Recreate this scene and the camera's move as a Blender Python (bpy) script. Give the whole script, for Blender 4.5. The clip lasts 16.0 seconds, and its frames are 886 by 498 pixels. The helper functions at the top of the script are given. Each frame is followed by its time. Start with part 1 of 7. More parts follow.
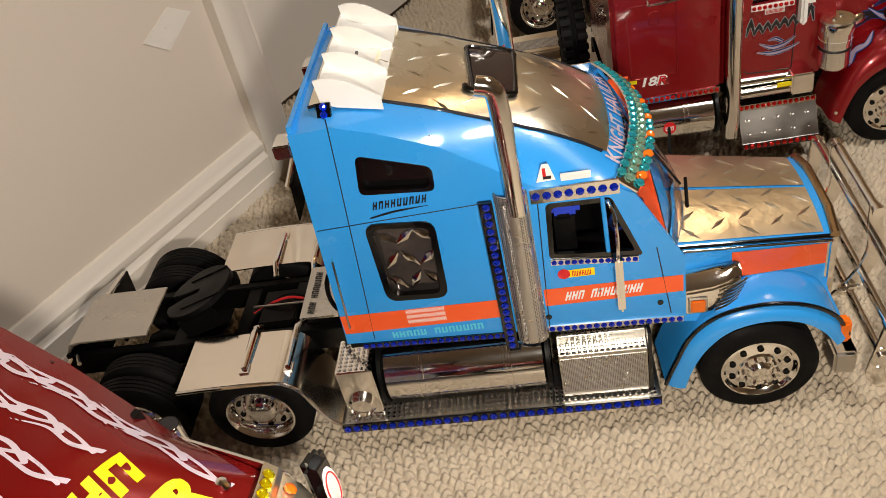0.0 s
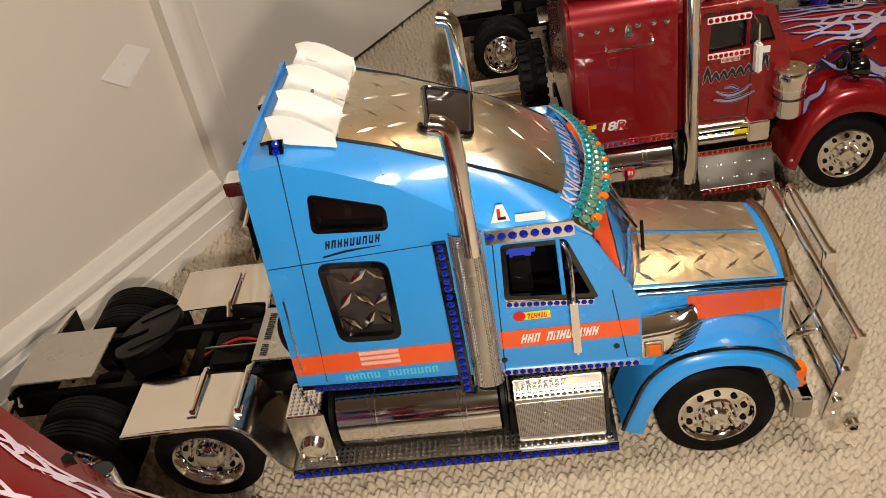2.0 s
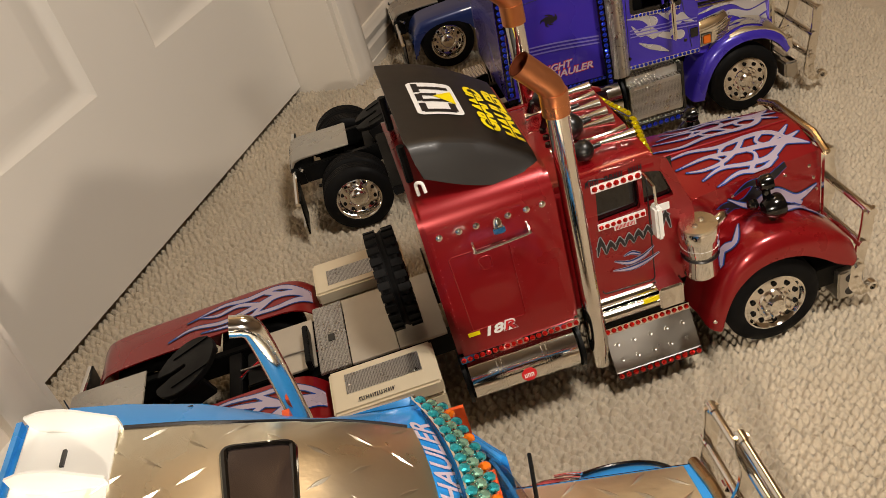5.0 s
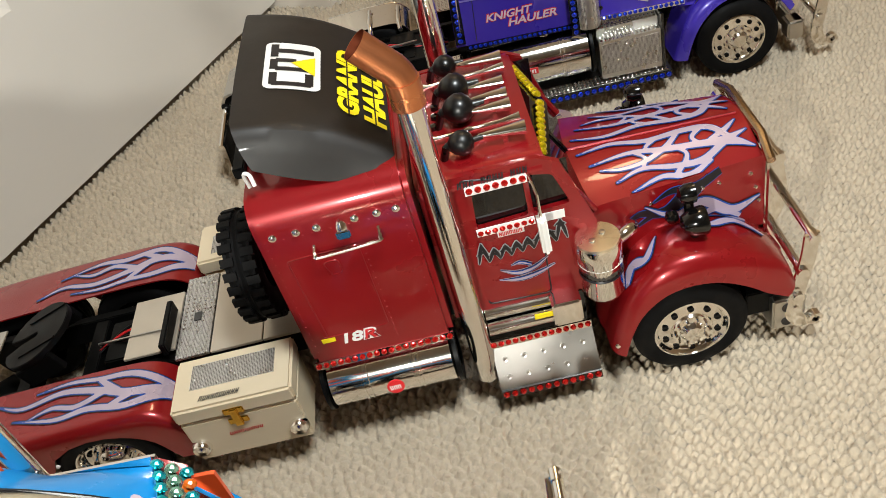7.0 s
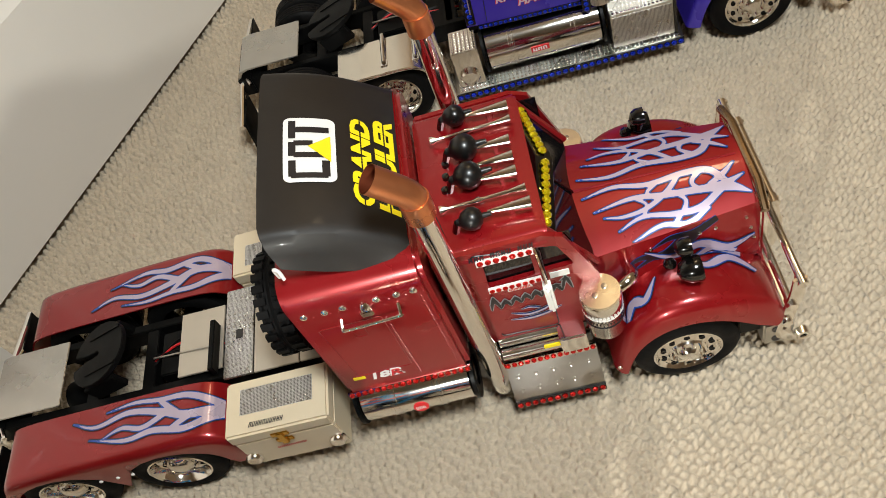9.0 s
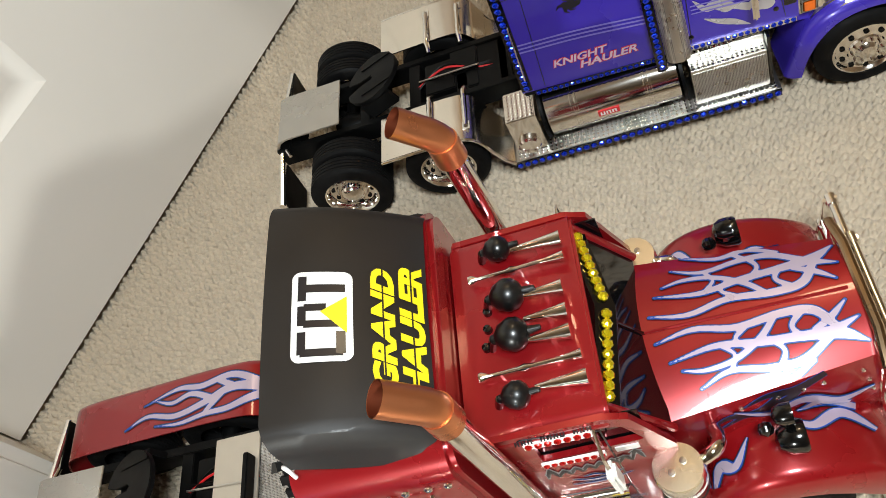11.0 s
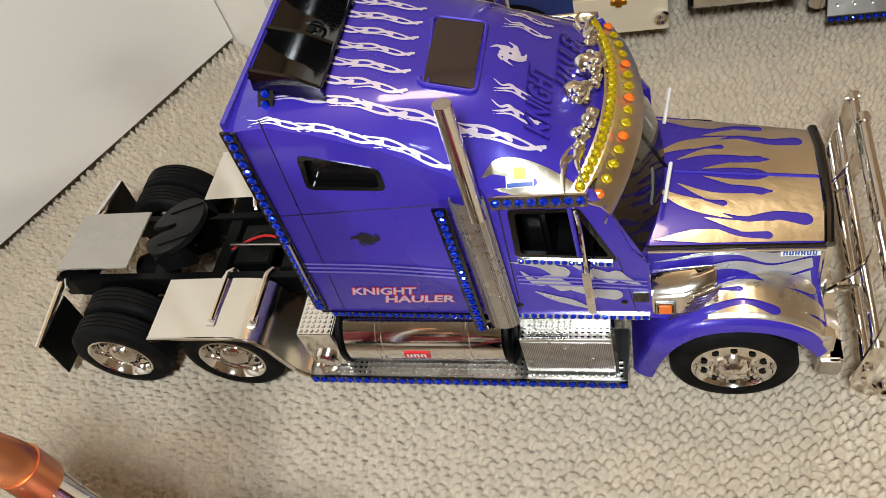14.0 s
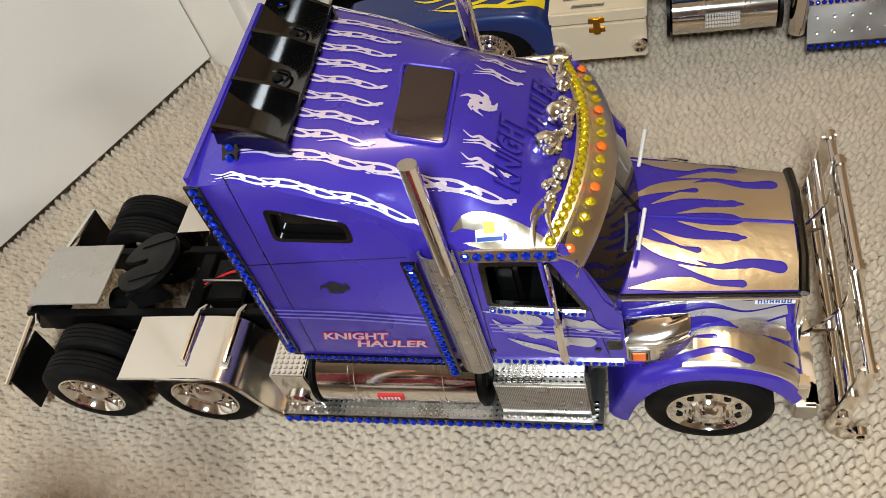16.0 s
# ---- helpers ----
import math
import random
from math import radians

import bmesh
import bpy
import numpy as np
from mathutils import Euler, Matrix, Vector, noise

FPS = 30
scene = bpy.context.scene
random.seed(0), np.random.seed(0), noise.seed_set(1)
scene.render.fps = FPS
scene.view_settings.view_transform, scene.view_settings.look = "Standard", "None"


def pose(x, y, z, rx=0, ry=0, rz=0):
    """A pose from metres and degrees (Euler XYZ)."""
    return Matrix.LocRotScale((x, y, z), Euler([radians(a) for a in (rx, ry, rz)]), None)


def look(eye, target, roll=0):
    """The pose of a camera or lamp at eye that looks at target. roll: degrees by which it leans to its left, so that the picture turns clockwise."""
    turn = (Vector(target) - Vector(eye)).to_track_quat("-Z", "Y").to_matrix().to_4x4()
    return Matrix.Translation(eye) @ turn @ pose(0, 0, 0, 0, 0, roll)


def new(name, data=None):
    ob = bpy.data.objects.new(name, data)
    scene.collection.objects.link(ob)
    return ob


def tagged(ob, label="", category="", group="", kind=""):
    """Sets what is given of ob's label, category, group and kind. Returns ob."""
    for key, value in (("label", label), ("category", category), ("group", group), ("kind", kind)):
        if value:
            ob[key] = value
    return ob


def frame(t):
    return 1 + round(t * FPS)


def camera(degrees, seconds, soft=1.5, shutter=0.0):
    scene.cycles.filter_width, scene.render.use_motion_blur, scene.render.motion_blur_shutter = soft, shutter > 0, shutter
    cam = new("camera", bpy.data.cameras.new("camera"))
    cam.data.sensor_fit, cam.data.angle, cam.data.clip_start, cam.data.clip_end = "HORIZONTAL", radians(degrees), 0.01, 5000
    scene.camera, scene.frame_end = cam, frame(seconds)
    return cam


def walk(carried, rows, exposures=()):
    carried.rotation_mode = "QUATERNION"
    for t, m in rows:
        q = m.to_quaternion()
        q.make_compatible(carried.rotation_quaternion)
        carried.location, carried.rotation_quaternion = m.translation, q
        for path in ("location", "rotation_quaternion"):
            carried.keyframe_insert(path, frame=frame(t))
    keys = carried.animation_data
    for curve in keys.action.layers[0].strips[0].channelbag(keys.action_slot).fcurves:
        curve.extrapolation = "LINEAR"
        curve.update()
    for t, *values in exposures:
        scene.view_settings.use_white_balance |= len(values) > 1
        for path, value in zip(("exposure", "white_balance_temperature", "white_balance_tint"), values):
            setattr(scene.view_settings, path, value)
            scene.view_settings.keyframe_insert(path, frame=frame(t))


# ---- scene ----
cam = camera(55.6, 16.0, soft=0.7)
PATH = [
    (0, (-0.006, -0.003, 0.518), (-0.292, 1.554, -0.704), -13.6),
    (0.5, (-0.006, -0.002, 0.515), (-0.265, 1.555, -0.713), -12.6),
    (1, (-0.005, -0.002, 0.513), (-0.236, 1.56, -0.715), -11.9),
    (1.5, (-0.001, 0.001, 0.516), (-0.224, 1.578, -0.692), -11.8),
    (2, (0.002, 0.002, 0.51), (-0.198, 1.624, -0.642), -11.0),
    (2.5, (-0.003, -0.007, 0.489), (-0.172, 1.687, -0.56), -10.3),
    (3, (-0.013, -0.033, 0.456), (-0.125, 1.714, -0.51), -9.8),
    (3.5, (-0.015, -0.041, 0.444), (-0.129, 1.725, -0.487), -10.4),
    (4, (-0.006, 0.039, 0.441), (-0.028, 1.791, -0.525), -12.6),
    (4.3, (0.013, 0.109, 0.491), (0.077, 1.762, -0.634), -13.2),
    (4.5, (0.017, 0.147, 0.509), (0.095, 1.779, -0.645), -15.0),
    (4.7, (0.035, 0.2, 0.549), (0.094, 1.836, -0.6), -15.9),
    (6.8, (0.207, 0.325, 0.512), (0.033, 1.829, -0.794), -17.2),
    (7, (0.219, 0.341, 0.514), (0.039, 1.845, -0.792), -16.9),
    (7.5, (0.231, 0.37, 0.54), (0.005, 1.817, -0.822), -17.6),
    (8, (0.205, 0.331, 0.618), (-0.068, 1.667, -0.845), -20.2),
    (8.5, (0.247, 0.375, 0.658), (-0.061, 1.648, -0.854), -23.0),
    (8.7, (0.261, 0.401, 0.659), (-0.057, 1.636, -0.882), -24.3),
    (10.8, (0.288, 0.563, 0.609), (-0.229, 1.653, -0.985), -34.2),
    (11, (0.314, 0.591, 0.639), (-0.259, 1.702, -0.922), -36.5),
    (11.5, (0.328, 0.642, 0.629), (-0.241, 1.835, -0.872), -35.7),
    (12, (0.356, 0.725, 0.583), (-0.219, 1.918, -0.915), -32.8),
    (12.5, (0.38, 0.749, 0.567), (-0.207, 1.92, -0.944), -29.7),
    (13, (0.421, 0.777, 0.563), (-0.182, 1.928, -0.957), -27.6),
    (13.5, (0.437, 0.796, 0.561), (-0.153, 1.953, -0.96), -24.5),
    (14, (0.452, 0.809, 0.564), (-0.099, 1.985, -0.957), -21.0),
    (14.5, (0.461, 0.818, 0.57), (-0.043, 2.001, -0.962), -18.5),
    (15, (0.475, 0.813, 0.575), (0.0, 1.99, -0.971), -17.4),
    (15.5, (0.467, 0.819, 0.572), (-0.028, 1.994, -0.969), -18.3),
    (16, (0.462, 0.842, 0.576), (-0.067, 2.009, -0.96), -20.6),
]
EXPOSURES = [(0, -0.28, 6800, 12), (4.5, -0.12, 7300, 13), (7, 0.46, 6080, 4), (8.5, 0.36, 6130, 4), (11, 0.60, 5860, 3), (13, 0.71, 5800, 4), (16, 0.71, 5800, 5)]
walk(cam, [(t, look(eye, target, roll)) for t, eye, target, roll in PATH], EXPOSURES)

# ---------- light ----------
world = bpy.data.worlds.new("room_air")
scene.world = world
world.use_nodes = True
world.node_tree.nodes["Background"].inputs[0].default_value = (1.0, 0.80, 0.58, 1)
world.node_tree.nodes["Background"].inputs[1].default_value = 0.03
scene.view_settings.exposure = 0.0


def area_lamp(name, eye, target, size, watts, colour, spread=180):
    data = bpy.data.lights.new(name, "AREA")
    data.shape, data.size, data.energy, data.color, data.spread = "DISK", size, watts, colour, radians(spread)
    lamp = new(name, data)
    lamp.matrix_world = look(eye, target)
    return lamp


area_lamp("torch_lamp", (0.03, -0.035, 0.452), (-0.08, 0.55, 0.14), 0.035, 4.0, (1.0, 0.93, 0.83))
# Added fill, no second torch exists: brightens the red and violet trucks farther on.
area_lamp("torch_fill_lamp", (0.46, 0.44, 1.12), (0.22, 1.08, 0.06), 0.24, 6.6, (1.0, 0.985, 0.955), 150)
# Unseen bulb, assumed for the warm room light; also brightens the metal's reflections.
bulb = bpy.data.lights.new("assumed_room_bulb", "POINT")
bulb.energy, bulb.color, bulb.shadow_soft_size = 9, (1.0, 0.70, 0.40), 0.12
new("assumed_room_bulb", bulb).location = (0.75, 1.75, 1.90)



# ---------- materials ----------
def rgb(r, g, b):
    """Linear colour from 8-bit values."""
    return tuple(((c / 255) / 12.92 if c < 11 else ((c / 255 + 0.055) / 1.055) ** 2.4) for c in (r, g, b)) + (1,)


def material(name, colour, rough=0.5, metal=0.0, coat=0.0, vary=0.08, scale=60, bump=0.0, bump_scale=300, trans=0.0, dust=0.0):
    m = bpy.data.materials.new(name)
    m.use_nodes = True
    n, l = m.node_tree.nodes, m.node_tree.links
    p = n["Principled BSDF"]
    co = n.new("ShaderNodeTexCoord")
    no = n.new("ShaderNodeTexNoise")
    no.inputs["Scale"].default_value, no.inputs["Detail"].default_value = scale, 6
    l.new(co.outputs["Object"], no.inputs["Vector"])
    ramp = n.new("ShaderNodeMix")
    ramp.data_type = "RGBA"
    dark = tuple(c * (1 - vary) for c in colour[:3]) + (1,)
    light = tuple(min(1, c * (1 + vary)) for c in colour[:3]) + (1,)
    ramp.inputs[6].default_value, ramp.inputs[7].default_value = dark, light
    l.new(no.outputs["Fac"], ramp.inputs[0])
    out = ramp.outputs[2]
    l.new(out, p.inputs["Base Color"])
    p.inputs["Metallic"].default_value = metal
    if coat:
        p.inputs["Coat Weight"].default_value, p.inputs["Coat Roughness"].default_value = coat, 0.05
    if trans:
        p.inputs["Transmission Weight"].default_value = trans
    # smudges and fine dust vary the gloss
    sm = n.new("ShaderNodeTexNoise")
    sm.inputs["Scale"].default_value, sm.inputs["Detail"].default_value = scale * 0.35, 8
    l.new(co.outputs["Object"], sm.inputs["Vector"])
    mr = n.new("ShaderNodeMapRange")
    mr.inputs["From Min"].default_value, mr.inputs["From Max"].default_value = 0.3, 0.75
    mr.inputs["To Min"].default_value, mr.inputs["To Max"].default_value = rough * 0.75, min(1, rough * 1.35 + dust)
    l.new(sm.outputs["Fac"], mr.inputs["Value"])
    l.new(mr.outputs["Result"], p.inputs["Roughness"])
    if bump:
        bn = n.new("ShaderNodeTexNoise")
        bn.inputs["Scale"].default_value, bn.inputs["Detail"].default_value = bump_scale, 4
        l.new(co.outputs["Object"], bn.inputs["Vector"])
        bp = n.new("ShaderNodeBump")
        bp.inputs["Strength"].default_value, bp.inputs["Distance"].default_value = bump, 0.001
        l.new(bn.outputs["Fac"], bp.inputs["Height"])
        l.new(bp.outputs["Normal"], p.inputs["Normal"])
    return m


BLUE = material("blue_paint", rgb(40, 150, 228), 0.28, 0.0, 0.6, 0.06, 25)
PURPLE = material("violet_paint", rgb(62, 46, 168), 0.25, 0.15, 0.8, 0.08, 25)
RED = material("candy_red_paint", rgb(142, 17, 23), 0.30, 0.35, 0.8, 0.10, 25)
MAROON = material("maroon_paint", rgb(120, 14, 14), 0.22, 0.3, 0.9, 0.10, 25)
NAVY = material("navy_paint", rgb(28, 50, 110), 0.3, 0.1, 0.8, 0.08, 25)
CHROME = material("chrome", (0.92, 0.90, 0.86, 1), 0.07, 1.0, 0, 0.03, 40, dust=0.05)
SATIN = material("satin_steel", (0.62, 0.60, 0.56, 1), 0.30, 1.0, 0, 0.06, 60, 0.05, 900)
GOLD = material("polished_tread_foil", (1.0, 0.91, 0.74, 1), 0.27, 1.0, 0, 0.04, 30, 0.5, 55, dust=0.05)
MIRRORS = material("polished_mudguard_steel", (0.94, 0.88, 0.78, 1), 0.11, 1.0, 0, 0.05, 40, 0.08, 40, dust=0.08)
COPPER = material("copper_pipe", rgb(214, 138, 92), 0.24, 0.9, 0, 0.12, 60, dust=0.1)
RUBBER = material("tyre_rubber", rgb(11, 10, 10), 0.7, 0, 0, 0.2, 120, 0.15, 800)
BLACK = material("black_plastic", rgb(9, 9, 9), 0.42, 0, 0, 0.2, 90, 0.06, 900)
GLOSS = material("gloss_black", rgb(8, 8, 8), 0.12, 0, 0.6, 0.1, 60)
for dim in (RUBBER, BLACK):
    dim.node_tree.nodes["Principled BSDF"].inputs["Specular IOR Level"].default_value = 0.16
MATT = material("matt_black_cap", rgb(24, 19, 15), 0.48, 0, 0.05, 0.12, 40, 0.04, 500)
WHITE = material("white_plastic", rgb(238, 236, 230), 0.4, 0, 0, 0.03, 40)
ORANGE = material("orange_stripe", rgb(240, 92, 40), 0.3, 0, 0.5, 0.05, 40)
DECALW = material("white_vinyl", rgb(235, 232, 228), 0.35, 0, 0, 0.03, 50)
LILAC = material("silver_lilac_vinyl", rgb(214, 200, 212), 0.3, 0.2, 0.3, 0.08, 60)
SILVERL = material("lilac_silver_foil", rgb(192, 178, 196), 0.32, 0.35, 0.3, 0.10, 60)
DECALB = material("blue_edge_vinyl", rgb(36, 74, 160), 0.3, 0, 0.3, 0.1, 60)
DARKV = material("black_vinyl", rgb(24, 22, 26), 0.35, 0, 0.2, 0.1, 60)
YELLOW = material("yellow_vinyl", rgb(244, 220, 20), 0.4, 0, 0, 0.04, 50)
REDV = material("red_vinyl", rgb(205, 36, 40), 0.35, 0, 0, 0.05, 50)
CYAN = material("cyan_vinyl", rgb(84, 200, 226), 0.35, 0, 0, 0.05, 50)
GEMB = material("blue_gem", rgb(16, 60, 250), 0.10, 0.75, 0.8, 0.3, 200)
GEMR = material("red_gem", rgb(235, 30, 26), 0.10, 0.75, 0.8, 0.3, 200)
GEMY = material("yellow_gem", rgb(255, 222, 20), 0.10, 0.75, 0.8, 0.2, 200)
GEMT = material("turquoise_gem", rgb(50, 205, 222), 0.10, 0.75, 0.8, 0.3, 200)
GEMG = material("pale_green_gem", rgb(165, 220, 195), 0.10, 0.75, 0.8, 0.2, 200)
AMBER = material("amber_lens", rgb(232, 110, 26), 0.12, 0, 0.6, 0.15, 120)
WOOD = material("pale_balsa_wood", rgb(222, 206, 176), 0.55, 0, 0, 0.06, 35, 0.05, 400)
BRASS = material("brass", rgb(214, 170, 70), 0.22, 1.0, 0, 0.08, 60)
GLASS = material("smoked_window", rgb(14, 13, 14), 0.06, 0, 0.5, 0.1, 30)
WALLP = material("cream_wall_paint", rgb(218, 206, 192), 0.55, 0, 0, 0.02, 6, 0.08, 60)
TRIMP = material("gloss_white_trim_paint", rgb(226, 218, 206), 0.35, 0, 0, 0.02, 8, 0.04, 40)
DOORP = material("white_door_paint", rgb(226, 220, 210), 0.42, 0, 0, 0.02, 8, 0.06, 120)
CEILP = material("ceiling_paint", rgb(225, 215, 200), 0.8, 0, 0, 0.02, 8)


# ---------- words in the built-in font ----------
def word_shape(body, fat, shear):
    """Vertices in a unit square and faces of one word; fat thickens the strokes."""
    cu = bpy.data.curves.new("word", "FONT")
    cu.body, cu.size, cu.offset, cu.shear, cu.resolution_u = body, 1.0, fat, shear, 3
    ob = new("word", cu)
    me = bpy.data.meshes.new_from_object(ob.evaluated_get(bpy.context.evaluated_depsgraph_get()))
    bpy.data.objects.remove(ob)
    bpy.data.curves.remove(cu)
    v = [(p.co.x, p.co.y) for p in me.vertices]
    f = [tuple(q.vertices) for q in me.polygons]
    bpy.data.meshes.remove(me)
    lo, hi = [min(p[i] for p in v) for i in (0, 1)], [max(p[i] for p in v) for i in (0, 1)]
    return [((x - lo[0]) / (hi[0] - lo[0]), (y - lo[1]) / (hi[1] - lo[1])) for x, y in v], f


WORDS = {(b, k): word_shape(b, fat, sh) for b in ("KNIGHT", "HAULER", "GRAND", "KNIGHT HAULER") for k, fat, sh in (("bold", 0.022, 0.25), ("wide", 0.055, 0.25))}

# ---------- mesh helpers ----------
def outward(o, nn):
    """Turns a normal away from the truck's middle."""
    if abs(nn.z) > 0.4:
        return nn if nn.z > 0 else -nn
    return nn if nn.y * o.y > 0 else -nn


class Geo:
    """Collects vertices and faces of one mesh."""

    def __init__(self):
        self.v, self.f = [], []

    def add(self, v, f):
        o = len(self.v)
        self.v += [tuple(p) for p in v]
        self.f += [tuple(i + o for i in q) for q in f]
        return self

    def box(self, x0, x1, y0, y1, z0, z1):
        v = [(x, y, z) for z in (z0, z1) for y in (y0, y1) for x in (x0, x1)]
        return self.add(v, [(0, 2, 3, 1), (4, 5, 7, 6), (0, 1, 5, 4), (2, 6, 7, 3), (0, 4, 6, 2), (1, 3, 7, 5)])

    def prism(self, pts, y0, y1):
        """A polygon in x, z pushed along y."""
        n = len(pts)
        v = [(x, y0, z) for x, z in pts] + [(x, y1, z) for x, z in pts]
        f = [tuple(range(n)), tuple(range(2 * n - 1, n - 1, -1))]
        return self.add(v, f + [(i, i + n, (i + 1) % n + n, (i + 1) % n) for i in range(n)])

    def slab(self, pts, z0, z1):
        """A polygon in x, y pushed along z."""
        n = len(pts)
        v = [(x, y, z0) for x, y in pts] + [(x, y, z1) for x, y in pts]
        f = [tuple(range(n - 1, -1, -1)), tuple(range(n, 2 * n))]
        return self.add(v, f + [(i, (i + 1) % n, (i + 1) % n + n, i + n) for i in range(n)])

    def tube(self, pts, r, seg=12, cap=True):
        """A round bar along points; r a number or one per point."""
        pts = [Vector(p) for p in pts]
        rs = r if isinstance(r, (list, tuple)) else [r] * len(pts)
        v, f, ref = [], [], None
        for i, p in enumerate(pts):
            d = (pts[min(i + 1, len(pts) - 1)] - pts[max(i - 1, 0)]).normalized()
            if ref is None:
                ref = d.orthogonal().normalized()
            ref = (ref - d * ref.dot(d)).normalized()
            side = d.cross(ref)
            for k in range(seg):
                a = 2 * math.pi * k / seg
                v.append(p + (ref * math.cos(a) + side * math.sin(a)) * rs[i])
        for i in range(len(pts) - 1):
            for k in range(seg):
                f.append((i * seg + k, i * seg + (k + 1) % seg, (i + 1) * seg + (k + 1) % seg, (i + 1) * seg + k))
        if cap:
            f += [tuple(range(seg - 1, -1, -1)), tuple(range((len(pts) - 1) * seg, len(pts) * seg))]
        return self.add(v, f)

    def lathe(self, prof, centre, axis, seg=32):
        """Radius and distance pairs turned about an axis through centre."""
        c, d = Vector(centre), Vector(axis).normalized()
        u = d.orthogonal().normalized()
        w = d.cross(u)
        v, f = [], []
        for r, h in prof:
            for k in range(seg):
                a = 2 * math.pi * k / seg
                v.append(c + d * h + (u * math.cos(a) + w * math.sin(a)) * max(r, 1e-5))
        for i in range(len(prof) - 1):
            for k in range(seg):
                f.append((i * seg + k, i * seg + (k + 1) % seg, (i + 1) * seg + (k + 1) % seg, (i + 1) * seg + k))
        return self.add(v, f)

    def grid(self, fn, us, vs, thick=0.0):
        """A surface fn(u, v); thick gives it a back."""
        us, vs = list(us), list(vs)
        nu, nv = len(us), len(vs)
        top = [Vector(fn(u, w)) for u in us for w in vs]
        f = [(i * nv + j, (i + 1) * nv + j, (i + 1) * nv + j + 1, i * nv + j + 1) for i in range(nu - 1) for j in range(nv - 1)]
        if not thick:
            return self.add(top, f)
        back = []
        for i in range(nu):
            for j in range(nv):
                a = top[min(i + 1, nu - 1) * nv + j] - top[max(i - 1, 0) * nv + j]
                b = top[i * nv + min(j + 1, nv - 1)] - top[i * nv + max(j - 1, 0)]
                back.append(top[i * nv + j] - (outward(top[i * nv + j], a.cross(b).normalized())) * thick)
        o = nu * nv
        g = [tuple(x + o for x in reversed(q)) for q in f]
        rim = [i * nv for i in range(nu)] + [(nu - 1) * nv + j for j in range(1, nv)] + [i * nv + nv - 1 for i in range(nu - 2, -1, -1)] + [j for j in range(nv - 2, 0, -1)]
        g += [(rim[k], rim[k] + o, rim[(k + 1) % len(rim)] + o, rim[(k + 1) % len(rim)]) for k in range(len(rim))]
        return self.add(top + back, f + g)

    def holed(self, outer, holes, y0, y1):
        """A plate in x, z with holes, from y0 to y1."""
        bm = bmesh.new()
        loops = []
        for loop in [outer] + holes:
            vs = [bm.verts.new((x, y0, z)) for x, z in loop]
            loops.append([bm.edges.new((vs[i], vs[(i + 1) % len(vs)])) for i in range(len(vs))])
        bmesh.ops.triangle_fill(bm, use_beauty=True, use_dissolve=False, edges=list(bm.edges))
        bm.verts.index_update()
        front = [v.co.copy() for v in bm.verts]
        n = len(front)
        f = [tuple(v.index for v in q.verts) for q in bm.faces]
        f += [tuple(i + n for i in reversed(q)) for q in f]
        for loop in loops:
            f += [(e.verts[0].index, e.verts[1].index, e.verts[1].index + n, e.verts[0].index + n) for e in loop]
        bm.free()
        return self.add(front + [(p.x, y1, p.z) for p in front], f)

    def move(self, m):
        self.v = [tuple(m @ Vector(p)) for p in self.v]
        return self


def to_mesh(name, geo, mats, bevel=0.0, smooth=35, segs=2):
    me = bpy.data.meshes.new(name)
    me.from_pydata(geo.v, [], geo.f)
    bm = bmesh.new()
    bm.from_mesh(me)
    bmesh.ops.remove_doubles(bm, verts=bm.verts, dist=1e-6)
    bmesh.ops.recalc_face_normals(bm, faces=bm.faces)
    if bevel:
        sharp = [e for e in bm.edges if e.is_manifold and e.calc_face_angle(0) > radians(30)]
        bmesh.ops.bevel(bm, geom=sharp, offset=bevel, segments=segs, affect="EDGES", clamp_overlap=True)
    for e in bm.edges:
        e.smooth = not (e.is_manifold and e.calc_face_angle(0) > radians(smooth))
    for q in bm.faces:
        q.smooth = True
    bm.to_mesh(me)
    bm.free()
    for m in mats if isinstance(mats, (list, tuple)) else [mats]:
        me.materials.append(m)
    return me


def part(name, geo, mat, parent, label="", bevel=0.0, smooth=35):
    ob = new(name, to_mesh(name, geo, mat, bevel, smooth))
    ob.parent = parent
    return tagged(ob, label)


def thing(name, label, category, m, group="", kind=""):
    ob = new(name)
    ob.empty_display_size = 0.02
    ob.matrix_basis = m
    return tagged(ob, label, category, group, kind)


def setting(name, geo, mat, bevel=0.0, parent=None):
    ob = new(name, to_mesh(name, geo, mat, bevel))
    ob.parent = parent
    if parent is None:
        tagged(ob, kind="structure")
    return ob


def lerp(table, x):
    xs, ys = [p[0] for p in table], [p[1] for p in table]
    return float(np.interp(x, xs, ys))


def smooth_path(pts, n=8):
    """Catmull-Rom through points of any dimension."""
    p = [np.array(q, float) for q in pts]
    p = [2 * p[0] - p[1]] + p + [2 * p[-1] - p[-2]]
    out = []
    for i in range(1, len(p) - 2):
        for k in range(n):
            t = k / n
            a, b, c, d = p[i - 1:i + 3]
            out.append(0.5 * (2 * b + (c - a) * t + (2 * a - 5 * b + 4 * c - d) * t * t + (3 * b - a - 3 * c + d) * t ** 3))
    return [tuple(q) for q in out] + [tuple(p[-2])]


def rounded(pts, r, n=4):
    """Rounds the corners of a polygon in two dimensions."""
    out = []
    for i, p in enumerate(pts):
        p, a, b = Vector(p), Vector(pts[i - 1]), Vector(pts[(i + 1) % len(pts)])
        s, e = p + (a - p).normalized() * r, p + (b - p).normalized() * r
        for k in range(n + 1):
            t = k / n
            out.append(tuple(s * (1 - t) ** 2 + p * 2 * t * (1 - t) + e * t * t))
    return out


